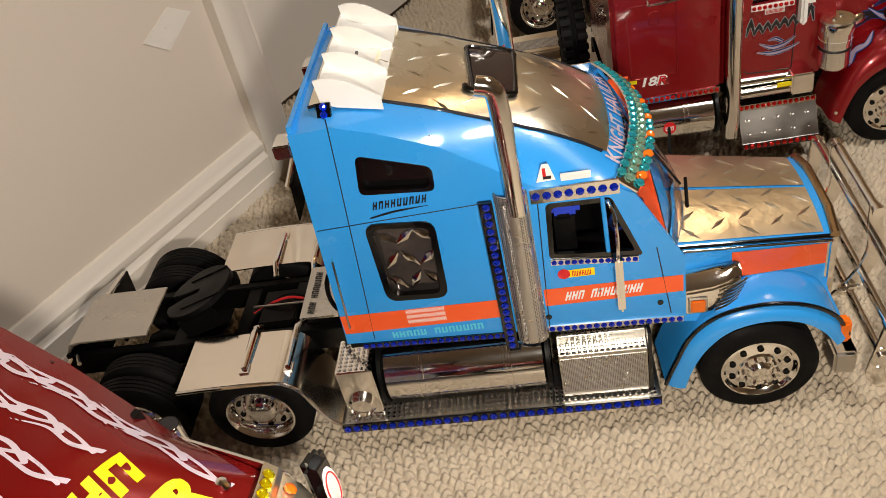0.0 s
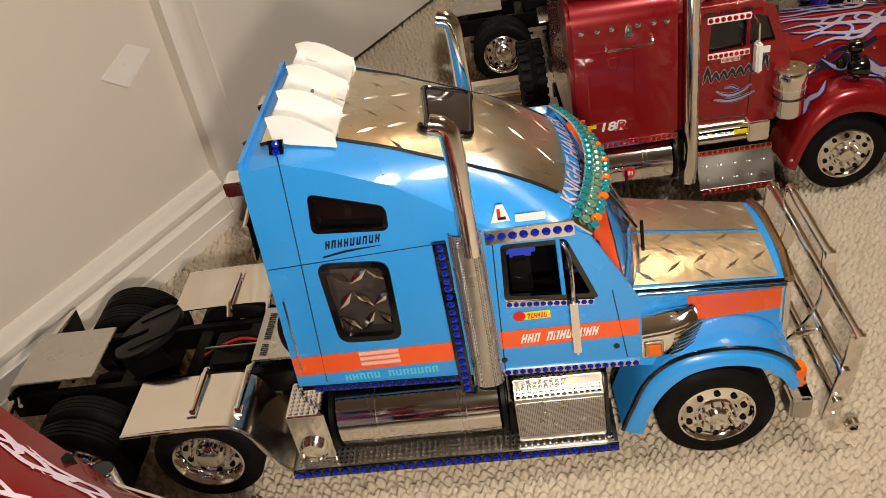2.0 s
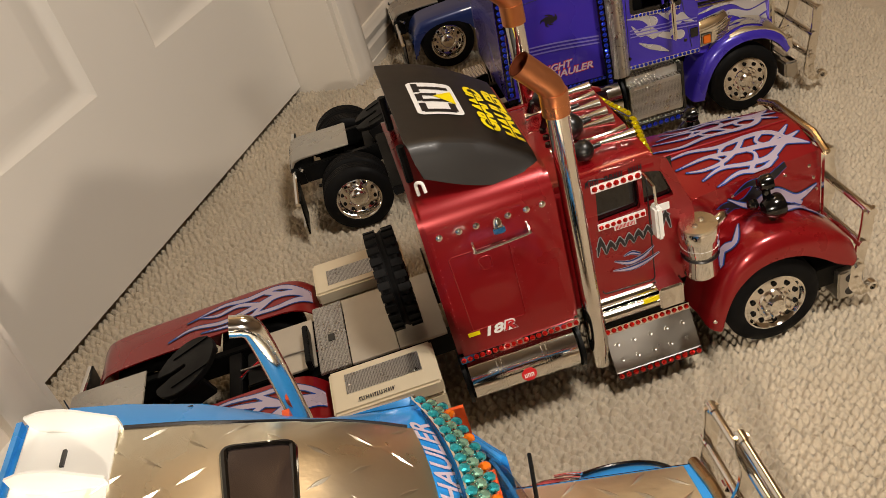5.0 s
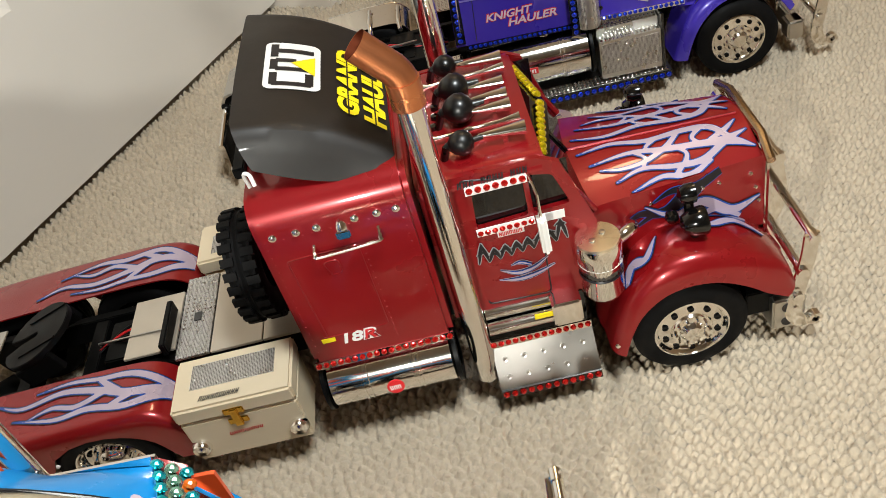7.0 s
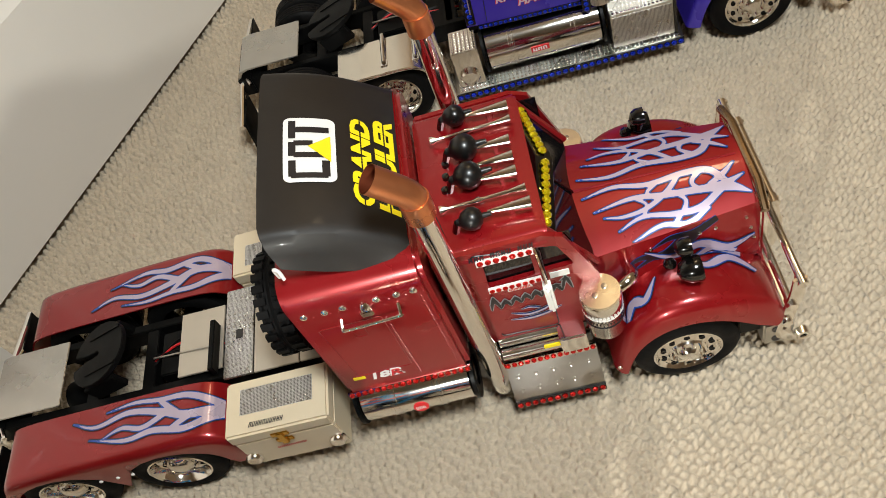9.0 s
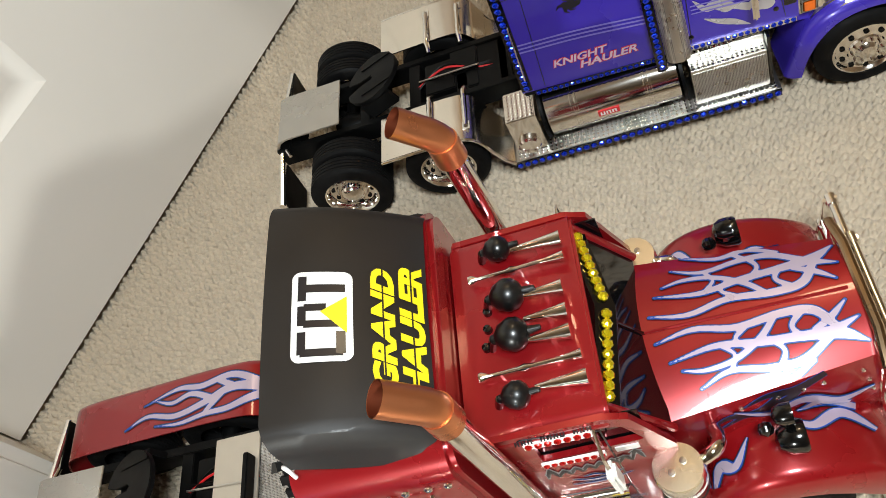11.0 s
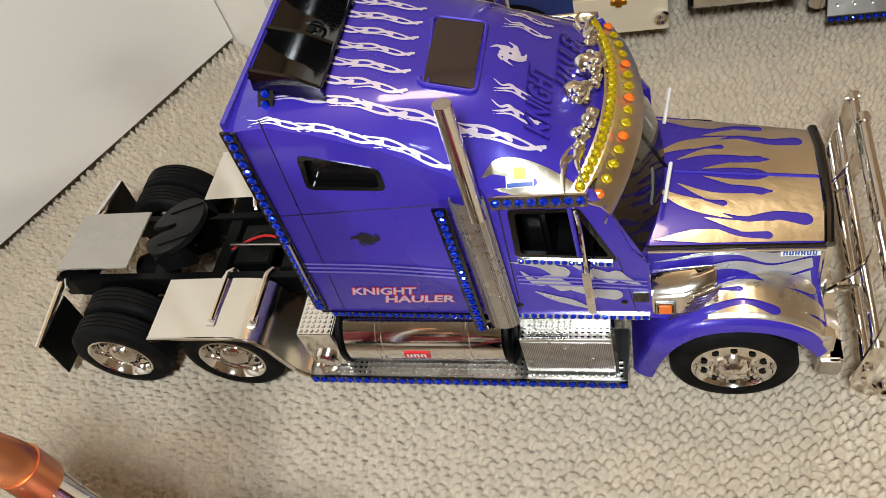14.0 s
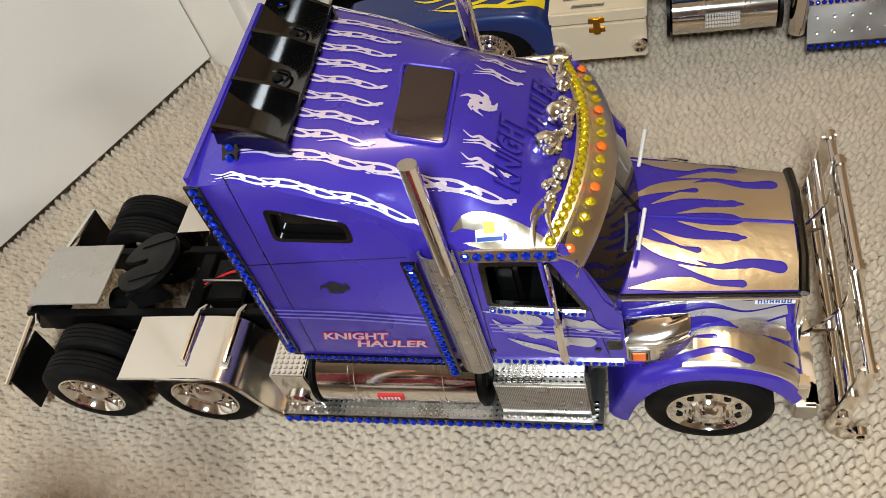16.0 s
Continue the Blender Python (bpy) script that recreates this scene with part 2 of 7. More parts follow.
GEM_MESH = {}


def gem_mesh(mat, r):
    key = (mat.name, r)
    if key not in GEM_MESH:
        g = Geo().lathe([(r, 0), (r * 0.96, r * 0.22), (r * 0.72, r * 0.58), (r * 0.30, r * 0.80), (0, r * 0.82)], (0, 0, 0), (0, 0, 1), 8)
        GEM_MESH[key] = to_mesh("gem", g, mat, 0, 4)
    return GEM_MESH[key]


def gems(parent, p0, p1, n, r, mats, normal):
    """A row of faceted studs on a strip."""
    a, b = Vector(p0), Vector(p1)
    q = Vector(normal).to_track_quat("Z", "Y")
    mats = mats if isinstance(mats, (list, tuple)) else [mats]
    for i in range(n):
        ob = new("gem", gem_mesh(mats[i % len(mats)], r))
        ob.parent = parent
        ob.matrix_basis = Matrix.LocRotScale(a.lerp(b, (i + 0.5) / n), q @ Euler((0, 0, random.uniform(0, 1))).to_quaternion(), None)


def strip(parent, p0, p1, width, normal, n, r, mats, backing, name="jewelled_strip", label=""):
    """A flat backing with a row of gems on it."""
    a, b, w = Vector(p0), Vector(p1), Vector(normal).normalized()
    n = max(n, min(60, int((b - a).length / (r * 2.25))))
    d = (b - a).normalized()
    s = d.cross(w).normalized() * width / 2
    g = Geo()
    v = [a - s, b - s, b + s, a + s]
    g.add([p - w * 0.001 for p in v] + [p + w * 0.0007 for p in v], [(0, 1, 2, 3), (4, 7, 6, 5), (0, 4, 5, 1), (1, 5, 6, 2), (2, 6, 7, 3), (3, 7, 4, 0)])
    ob = part(name, g, backing, parent, label)
    gems(ob, a + w * 0.0007, b + w * 0.0007, n, r, mats, w)
    return ob


def ribbon(g, fn, centre, widths, lift=0.0004, n=7):
    """A tapering tongue on the surface fn(u, v)."""
    row = smooth_path([(*c, w) for c, w in zip(centre, widths)], n)
    v, f = [], []
    e = 1e-4
    for i, (a, b, w) in enumerate(row):
        q, p = row[min(i + 1, len(row) - 1)], row[max(i - 1, 0)]
        da, db = q[0] - p[0], q[1] - p[1]
        k = math.hypot(da, db) or 1
        for s in (-1, -0.33, 0.33, 1):
            ua, ub = a - db / k * w * s * 0.5, b + da / k * w * s * 0.5
            o = Vector(fn(ua, ub))
            nn = (Vector(fn(ua + e, ub)) - o).cross(Vector(fn(ua, ub + e)) - o).normalized()
            v.append(o + outward(o, nn) * abs(lift))
    for i in range(len(row) - 1):
        for j in range(3):
            f.append((i * 4 + j, (i + 1) * 4 + j, (i + 1) * 4 + j + 1, i * 4 + j + 1))
    return g.add(v, f)


def strands(rows):
    """Signed field of tapering tongues: rows of ([(u, v), ...], [radius, ...])."""
    pts = []
    for cs, ws in rows:
        pts += smooth_path([(*c, w) for c, w in zip(cs, ws)], 20)
    pts = np.array(pts)

    def field(U, V):
        f = np.full(U.shape, -1.0)
        for a, b, w in pts:
            f = np.maximum(f, w - np.hypot(U - a, V - b))
        return f
    return field


def contour(g, fn, u0, u1, v0, v1, step, field, lift):
    """Meshes the part of the surface fn(u, v) where the field is positive."""
    us = np.linspace(u0, u1, max(2, int(abs(u1 - u0) / step) + 1))
    vs = np.linspace(v0, v1, max(2, int(abs(v1 - v0) / step) + 1))
    U, V = np.meshgrid(us, vs, indexing="ij")
    f = field(U, V)
    seen, verts, faces = {}, [], []
    e = 1e-4

    def put(key, a, b):
        if key not in seen:
            o = Vector(fn(a, b))
            nn = (Vector(fn(a + e, b)) - o).cross(Vector(fn(a, b + e)) - o).normalized()
            seen[key] = len(verts)
            verts.append(o + outward(o, nn) * lift)
        return seen[key]
    live = (f[:-1, :-1] > 0) | (f[1:, :-1] > 0) | (f[1:, 1:] > 0) | (f[:-1, 1:] > 0)
    for i, j in np.argwhere(live):
        ring = ((i, j), (i + 1, j), (i + 1, j + 1), (i, j + 1))
        face = []
        for p, q in zip(ring, ring[1:] + ring[:1]):
            a, c = f[p], f[q]
            if a > 0:
                face.append(put(p, us[p[0]], vs[p[1]]))
            if (a > 0) != (c > 0):
                w = a / (a - c)
                face.append(put((min(p, q), max(p, q)), us[p[0]] + w * (us[q[0]] - us[p[0]]), vs[p[1]] + w * (vs[q[1]] - vs[p[1]])))
        if len(face) > 2:
            faces.append(face)
    return g.add(verts, faces)


def braid(a, b, length, h, seed, waves=3.0):
    """Licks of fire from a back along u, about the line v = b: they part, cross and end in points."""
    rnd = random.Random(seed)
    n = int(waves * 2) + 1
    d = length / n
    rows = []
    for i in range(n):
        x, s = a - d * i, 1 if i % 2 else -1
        ln = min(2.2 * d * rnd.uniform(0.85, 1.1), x - (a - length))
        rows.append(([(x + 0.15 * d, b - s * h * 0.10), (x - 0.22 * ln, b + s * h * 0.55), (x - 0.6 * ln, b + s * h * 0.28), (x - ln, b + s * h * rnd.uniform(0.55, 0.95))], [h * 0.18, h * 0.16, h * 0.10, 0.0003]))
        rows.append(([(x, b + s * h * 0.34), (x - d * 0.5, b - s * h * 0.10), (x - d, b - s * h * 0.34)], [h * 0.14, h * 0.11, h * (0.14 if i < n - 1 else 0.03)]))
    return strands(rows)


def decal(parent, name, fn, cs, ws, lift, mat, label="", n=8):
    return part(name, ribbon(Geo(), fn, cs, ws, lift, n), mat, parent, label)


def bars(g, fn, u0, v0, du, dv, n, height, slant=0.25, fill=0.72, lift=0.0005, gaps=()):
    """Slanted strokes in place of letters along a line on the surface fn."""
    rnd = random.Random(n)
    length = math.hypot(du, dv)
    ax, ay = du / length, dv / length
    for i in range(n):
        if i in gaps:
            continue
        s = length * i / n
        w = length / n * fill
        for a, b, lo, hi in ((0, 0.34, 0, 1), (0.66, 1.0, 0, 1), (0.34, 0.66, *rnd.choice([(0.0, 0.24), (0.38, 0.62), (0.76, 1.0)]))):
            v = []
            for x, y in ((a, lo), (b, lo), (b, hi), (a, hi)):
                q = s + w * x + slant * height * y
                uu, vv = u0 + ax * q - ay * height * y, v0 + ay * q + ax * height * y
                o = Vector(fn(uu, vv))
                e = 1e-4
                nn = (Vector(fn(uu + e, vv)) - o).cross(Vector(fn(uu, vv + e)) - o).normalized()
                v.append(o + outward(o, nn) * abs(lift))
            g.add(v, [(0, 1, 2, 3)])
    return g


def word(g, body, style, fn, u0, v0, length, height, lift):
    """A word along u on the surface fn(u, v), its foot at v0."""
    v, f = WORDS[(body, style)]
    out, e = [], 1e-4
    for x, y in v:
        a, b = u0 + x * length, v0 + y * height
        o = Vector(fn(a, b))
        nn = (Vector(fn(a + e, b)) - o).cross(Vector(fn(a, b + e)) - o).normalized()
        out.append(o + outward(o, nn) * lift)
    return g.add(out, f)


def patch(g, fn, u0, u1, v0, v1, lift=0.0004, nu=8, nv=8):
    e = 1e-4

    def f2(u, w):
        o = Vector(fn(u, w))
        nn = (Vector(fn(u + e, w)) - o).cross(Vector(fn(u, w + e)) - o).normalized()
        return o + outward(o, nn) * abs(lift)
    return g.grid(f2, np.linspace(u0, u1, nu), np.linspace(v0, v1, nv))


# ---------- the room ----------
WN, WD = Vector((0.879, -0.477, 0)), Vector((0.477, 0.879, 0))


def wall_matrix():
    """x runs along the wall, y into the room, z up; origin on the floor below the door's face line."""
    m = Matrix((WD, WN, (0, 0, 1))).transposed().to_4x4()
    return m


WM = wall_matrix()
WALL, DOOR = -0.706, -0.803


def wbox(g, s0, s1, o0, o1, z0, z1):
    return g.box(s0, s1, o0, o1, z0, z1)


def build_room():
    # floor underlay and the looped carpet
    setting("floor", Geo().box(-3.1, 3.7, DOOR - 0.12, 2.7, -0.06, -0.0100).move(WM), CARPET)
    S0, S1 = 0.616, 1.362
    g = wbox(Geo(), -3.0, S0, WALL - 0.10, WALL, -0.05, 2.4)
    g2 = wbox(Geo(), S1, 3.6, WALL - 0.10, WALL, -0.05, 2.4)
    g3 = wbox(Geo(), S0, S1, WALL - 0.10, WALL, 2.03, 2.4)
    for i, q in enumerate((g, g2, g3)):
        setting("wall_%d" % (i + 1), q.move(WM), WALLP)
    # Unseen walls and ceiling, added to close the room for bounced light and reflections.
    back = Geo().box(-3.0, 3.6, 2.6, 2.7, -0.05, 2.4)
    setting("wall_4", back.move(WM), WALLP)
    setting("wall_5", Geo().box(-3.1, -3.0, WALL - 0.1, 2.7, -0.05, 2.4).move(WM), WALLP)
    setting("wall_6", Geo().box(3.6, 3.7, WALL - 0.1, 2.7, -0.05, 2.4).move(WM), WALLP)
    setting("ceiling", Geo().box(-3.1, 3.7, WALL - 0.1, 2.7, 2.4, 2.5).move(WM), CEILP)
    # baseboards with a stepped, rounded top
    prof = [(0, -0.004), (0.0135, -0.004), (0.0135, 0.012), (0.012, 0.013), (0.0125, 0.034), (0.0095, 0.037), (0.0085, 0.041), (0.0105, 0.044), (0.0105, 0.051), (0.0075, 0.055), (0.0065, 0.059), (0.0055, 0.062), (0.0035, 0.066), (0, 0.067)]
    for i, (a, b) in enumerate(((-3.0, 0.571), (S1 + 0.045, 3.6))):
        q = Geo()
        q.add([(a, WALL + o, z) for o, z in prof] + [(b, WALL + o, z) for o, z in prof],
              [tuple(range(len(prof))), tuple(range(2 * len(prof) - 1, len(prof) - 1, -1))] + [(k, k + len(prof), (k + 1) % len(prof) + len(prof), (k + 1) % len(prof)) for k in range(len(prof))])
        ob = setting("baseboard" if not i else "baseboard_2", q.move(WM), TRIMP)
    # door casing: moulded boards and the jamb behind them
    cas = [(0, 0), (0.009, 0), (0.0115, 0.004), (0.0115, 0.014), (0.0145, 0.020), (0.017, 0.032), (0.017, 0.040), (0.014, 0.045), (0, 0.045)]
    for i, (inner, sgn) in enumerate(((S0, -1), (S1, 1))):
        q = Geo()
        n = len(cas)
        q.add([(inner + sgn * s, WALL + o, -0.004) for o, s in cas] + [(inner + sgn * s, WALL + o, 2.1) for o, s in cas],
              [tuple(range(n)), tuple(range(2 * n - 1, n - 1, -1))] + [(k, (k + 1) % n, (k + 1) % n + n, k + n) for k in range(n)])
        setting("trim_%d" % (i + 1), q.move(WM), TRIMP)
        setting("trim_%d" % (i + 3), wbox(Geo(), *((inner - 0.002, inner + 0.012) if sgn < 0 else (inner - 0.012, inner + 0.002)), DOOR - 0.03, WALL + 0.001, -0.004, 2.03).move(WM), TRIMP)
    # the six-panel door
    door = thing("door_1", "closed white moulded six-panel door above beige carpet", "door", Matrix(), kind="structure")
    z0, a, b = 0.009, S0 + 0.014, S1 - 0.014
    mid = 0.5 * (a + b) + 0.02
    pan = [(a + 0.10, mid - 0.062), (mid + 0.062, b - 0.10)]
    rows = [(0.215, 0.82), (0.93, 1.55), (1.65, 1.90)]
    holes = [[(p, z), (q, z), (q, w), (p, w)] for p, q in pan for z, w in rows]
    leaf = Geo().holed([(a, z0), (b, z0), (b, 2.02), (a, 2.02)], holes, DOOR, DOOR - 0.035)
    part("leaf", leaf.move(WM), DOORP, door)
    for h in holes:
        (p, z), (q, _), (_, w), _ = h
        g = Geo()
        k = [(0, 0.0), (0.010, -0.007), (0.016, -0.008), (0.024, -0.006), (0.045, -0.0015), (0.05, -0.0015)]
        rings = [[(p + d, DOOR + o, z + d), (q - d, DOOR + o, z + d), (q - d, DOOR + o, w - d), (p + d, DOOR + o, w - d)] for d, o in k]
        g.add([x for r in rings for x in r], [(i * 4 + j, i * 4 + (j + 1) % 4, i * 4 + 4 + (j + 1) % 4, i * 4 + 4 + j) for i in range(len(k) - 1) for j in range(4)] + [tuple(4 * (len(k) - 1) + j for j in range(4))])
        part("panel", g.move(WM), DOORP, door)


def carpet_material():
    m = material("beige_loop_carpet", rgb(203, 188, 165), 0.95, 0, 0, 0.10, 30)
    n, l = m.node_tree.nodes, m.node_tree.links
    p = n["Principled BSDF"]
    co = n.new("ShaderNodeTexCoord")
    vo = n.new("ShaderNodeTexVoronoi")
    vo.inputs["Scale"].default_value = 420
    wob = n.new("ShaderNodeTexNoise")
    wob.inputs["Scale"].default_value = 900
    l.new(co.outputs["Object"], vo.inputs["Vector"])
    l.new(co.outputs["Object"], wob.inputs["Vector"])
    bp = n.new("ShaderNodeBump")
    bp.inputs["Strength"].default_value, bp.inputs["Distance"].default_value = 0.6, 0.0016
    add = n.new("ShaderNodeMath")
    add.operation = "ADD"
    fine = n.new("ShaderNodeTexNoise")
    fine.inputs["Scale"].default_value, fine.inputs["Detail"].default_value = 420, 3
    l.new(co.outputs["Object"], fine.inputs["Vector"])
    l.new(wob.outputs["Fac"], add.inputs[0])
    l.new(fine.outputs["Fac"], add.inputs[1])
    l.new(add.outputs["Value"], bp.inputs["Height"])
    l.new(bp.outputs["Normal"], p.inputs["Normal"])
    p.inputs["Sheen Weight"].default_value = 0.2
    # each loop of yarn has its own shade
    shade = n.new("ShaderNodeMapRange")
    shade.inputs["To Min"].default_value, shade.inputs["To Max"].default_value = 0.88, 1.06
    l.new(vo.outputs["Color"], shade.inputs["Value"])
    mul = n.new("ShaderNodeMix")
    mul.data_type, mul.blend_type = "RGBA", "MULTIPLY"
    mul.inputs[0].default_value = 1.0
    l.new(p.inputs["Base Color"].links[0].from_socket, mul.inputs[6])
    l.new(shade.outputs["Result"], mul.inputs[7])
    l.new(mul.outputs[2], p.inputs["Base Color"])
    return m


CARPET = carpet_material()


def perforate(m, scale, dark):
    """Regular round holes, told by a grid of cells."""
    n, l = m.node_tree.nodes, m.node_tree.links
    p = n["Principled BSDF"]
    co = n.new("ShaderNodeTexCoord")
    vo = n.new("ShaderNodeTexVoronoi")
    vo.inputs["Scale"].default_value, vo.inputs["Randomness"].default_value = scale, 0.0
    l.new(co.outputs["Object"], vo.inputs["Vector"])
    cr = n.new("ShaderNodeMapRange")
    cr.inputs["From Min"].default_value, cr.inputs["From Max"].default_value = 0.34, 0.44
    l.new(vo.outputs["Distance"], cr.inputs["Value"])
    mx = n.new("ShaderNodeMix")
    mx.data_type = "RGBA"
    mx.inputs[6].default_value, mx.inputs[7].default_value = dark, (0.66, 0.64, 0.61, 1)
    l.new(cr.outputs["Result"], mx.inputs[0])
    l.new(mx.outputs[2], p.inputs["Base Color"])
    bp = n.new("ShaderNodeBump")
    bp.inputs["Strength"].default_value, bp.inputs["Distance"].default_value = 0.6, 0.0006
    l.new(cr.outputs["Result"], bp.inputs["Height"])
    l.new(bp.outputs["Normal"], p.inputs["Normal"])


def build_carpet():
    """Looped pile as a height field of small domes."""
    rs = np.random.RandomState(5)
    x0, x1, y0, y1, st = -0.60, 0.74, 0.30, 1.80, 0.0015
    xs, ys = np.arange(x0, x1, st), np.arange(y0, y1, st)
    X, Y = np.meshgrid(xs, ys, indexing="ij")
    ca, sa, lx, ly = math.cos(0.55), math.sin(0.55), 0.0082, 0.0063
    U, V = (X * ca + Y * sa) / lx + 110, (Y * ca - X * sa) / ly + 190
    nx, ny = int(U.max()) + 3, int(V.max()) + 3
    jx, jy = rs.uniform(0.18, 0.82, (nx, ny)), rs.uniform(0.22, 0.78, (nx, ny))
    amp = rs.uniform(0.7, 1.15, (nx, ny))
    U = U + 0.25 * np.sin(V * 1.7 + 1.3 * np.sin(U * 0.31))
    I, J = U.astype(int), V.astype(int)
    best, second, who, lean = np.full(X.shape, 9.0), np.full(X.shape, 9.0), np.ones(X.shape), np.zeros(X.shape)
    for di in (-1, 0, 1):
        for dj in (-1, 0, 1):
            a, b = np.clip(I + di, 0, nx - 1), np.clip(J + dj, 0, ny - 1)
            d = np.hypot(a + jx[a, b] - U, b + jy[a, b] - V)
            closer = d < best
            second = np.where(closer, best, np.minimum(second, d))
            who = np.where(closer, amp[a, b], who)
            lean = np.where(closer, (U - a - jx[a, b]) + 0.6 * (V - b - jy[a, b]), lean)
            best = np.where(closer, d, best)
    H = np.clip((second - best) * 1.35, 0, 1) ** 0.6 * 0.0078 * who + 0.0030 * np.cos(best * 2.4) + 0.0019 * np.clip(lean, -0.8, 0.8) + 0.0004 * np.sin(X * 37) * np.sin(Y * 29) - 0.0092
    n, m = X.shape
    co = np.stack([X, Y, H], -1).reshape(-1, 3)
    idx = np.arange(n * m).reshape(n, m)
    q = np.stack([idx[:-1, :-1], idx[1:, :-1], idx[1:, 1:], idx[:-1, 1:]], -1).reshape(-1, 4)
    # nothing beyond the door and wall line
    mid = co[q].mean(1)
    q = q[(mid[:, 0] * 0.879 - mid[:, 1] * 0.477) > DOOR - 0.01]
    me = bpy.data.meshes.new("carpet")
    me.vertices.add(len(co))
    me.vertices.foreach_set("co", co.ravel())
    me.loops.add(q.size)
    me.loops.foreach_set("vertex_index", q.ravel().astype(np.int32))
    me.polygons.add(len(q))
    me.polygons.foreach_set("loop_start", np.arange(0, q.size, 4, dtype=np.int32))
    me.update(calc_edges=True)
    me.polygons.foreach_set("use_smooth", np.ones(len(q), dtype=bool))
    me.materials.append(CARPET)
    ob = new("carpet", me)
    tagged(ob, "beige and grey loop-pile carpet with small knotted tufts", "carpet", kind="stuff")


def build_tape():
    """A small square of tape that dried on the wall."""
    tape = thing("tape_patch", "square of pale dried tape stuck to the painted wall", "tape", Matrix())
    corners = [(0.482, 0.222), (0.526, 0.240), (0.551, 0.224), (0.508, 0.201)]
    g = Geo().add([(a, WALL + o, z) for o in (0.0002, 0.0010) for a, z in corners], [(3, 2, 1, 0), (4, 5, 6, 7)] + [(i, (i + 1) % 4, (i + 1) % 4 + 4, i + 4) for i in range(4)])
    part("tape", g.move(WM), TAPE, tape)


TAPE = material("pale_tape", rgb(232, 226, 216), 0.3, 0, 0.2, 0.04, 50)
build_room()
build_carpet()
build_tape()


# ---------- parts that all the model trucks share ----------
def add_wheel(truck, x, y, s, front, width=0.023, radius=0.0415, rim_mat=None):
    """A tyre with its rim; s is the side it faces, y its outer face."""
    R, w = radius, width
    prof = [(0.026, -0.001), (0.0275, 0.0005), (0.032, 0.001), (R - 0.005, 0.0005), (R - 0.002, -0.001), (R - 0.0006, -0.003)]
    n = 4
    for k in range(n):
        a = -0.003 - (w - 0.006) * k / n
        b = -0.003 - (w - 0.006) * (k + 1) / n
        prof += [(R, a - 0.0004), (R, b + 0.0008), (R - 0.0011, b + 0.0006), (R - 0.0011, b - 0.0001)]
    prof += [(R - 0.0006, -w + 0.003), (R - 0.002, -w + 0.001), (R - 0.005, -w), (0.0275, -w), (0.026, -w + 0.001)]
    c, ax = (x, y, 0.041), (0, s, 0)
    tyre = part("wheel", Geo().lathe(prof, c, ax, 48), RUBBER, truck, "black ribbed rubber tyre", 0, 40)
    g = Geo()
    if front:
        g.lathe([(0.0268, -0.006), (0.0272, 0.0005), (0.0258, 0.001), (0.0248, -0.001), (0.0235, -0.0025), (0.0155, -0.0005), (0.0145, 0.0015), (0.0095, 0.002), (0.0085, 0.0035), (0.0065, 0.0055), (0.0, 0.006)], c, ax, 40)
        for k in range(10):
            a = 2 * math.pi * k / 10
            g.lathe([(0.0011, 0), (0.0011, 0.0035), (0, 0.004)], (x + math.cos(a) * 0.012, y + s * 0.0015, 0.041 + math.sin(a) * 0.012), ax, 6)
    else:
        g.lathe([(0.0268, -0.006), (0.0272, 0.0005), (0.0258, 0.001), (0.0245, -0.001), (0.0225, -0.009), (0.0185, -0.0115), (0.0125, -0.0115), (0.0118, -0.004), (0.0095, -0.0015), (0.006, 0.0), (0.0, 0.0005)], c, ax, 40)
        for k in range(10):
            a = 2 * math.pi * k / 10
            g.lathe([(0.0012, 0), (0.0012, 0.004), (0, 0.0045)], (x + math.cos(a) * 0.0155, y - s * 0.0115, 0.041 + math.sin(a) * 0.0155), ax, 6)
    rim = part("rim", g, rim_mat or CHROME, tyre, "polished chrome rim with lug nuts")
    h = Geo()
    for k in range(10):
        a = 2 * math.pi * (k + 0.5) / 10
        r = 0.0198
        yy = y + s * (-0.0013 if front else -0.0105)
        h.lathe([(0.0023, 0.0002), (0.0023, 0.0010), (0.0015, 0.0010), (0.0, 0.0004)], (x + math.cos(a) * r, yy, 0.041 + math.sin(a) * r), ax, 10)
    part("vent_hole", h, BLACK, tyre)
    return tyre


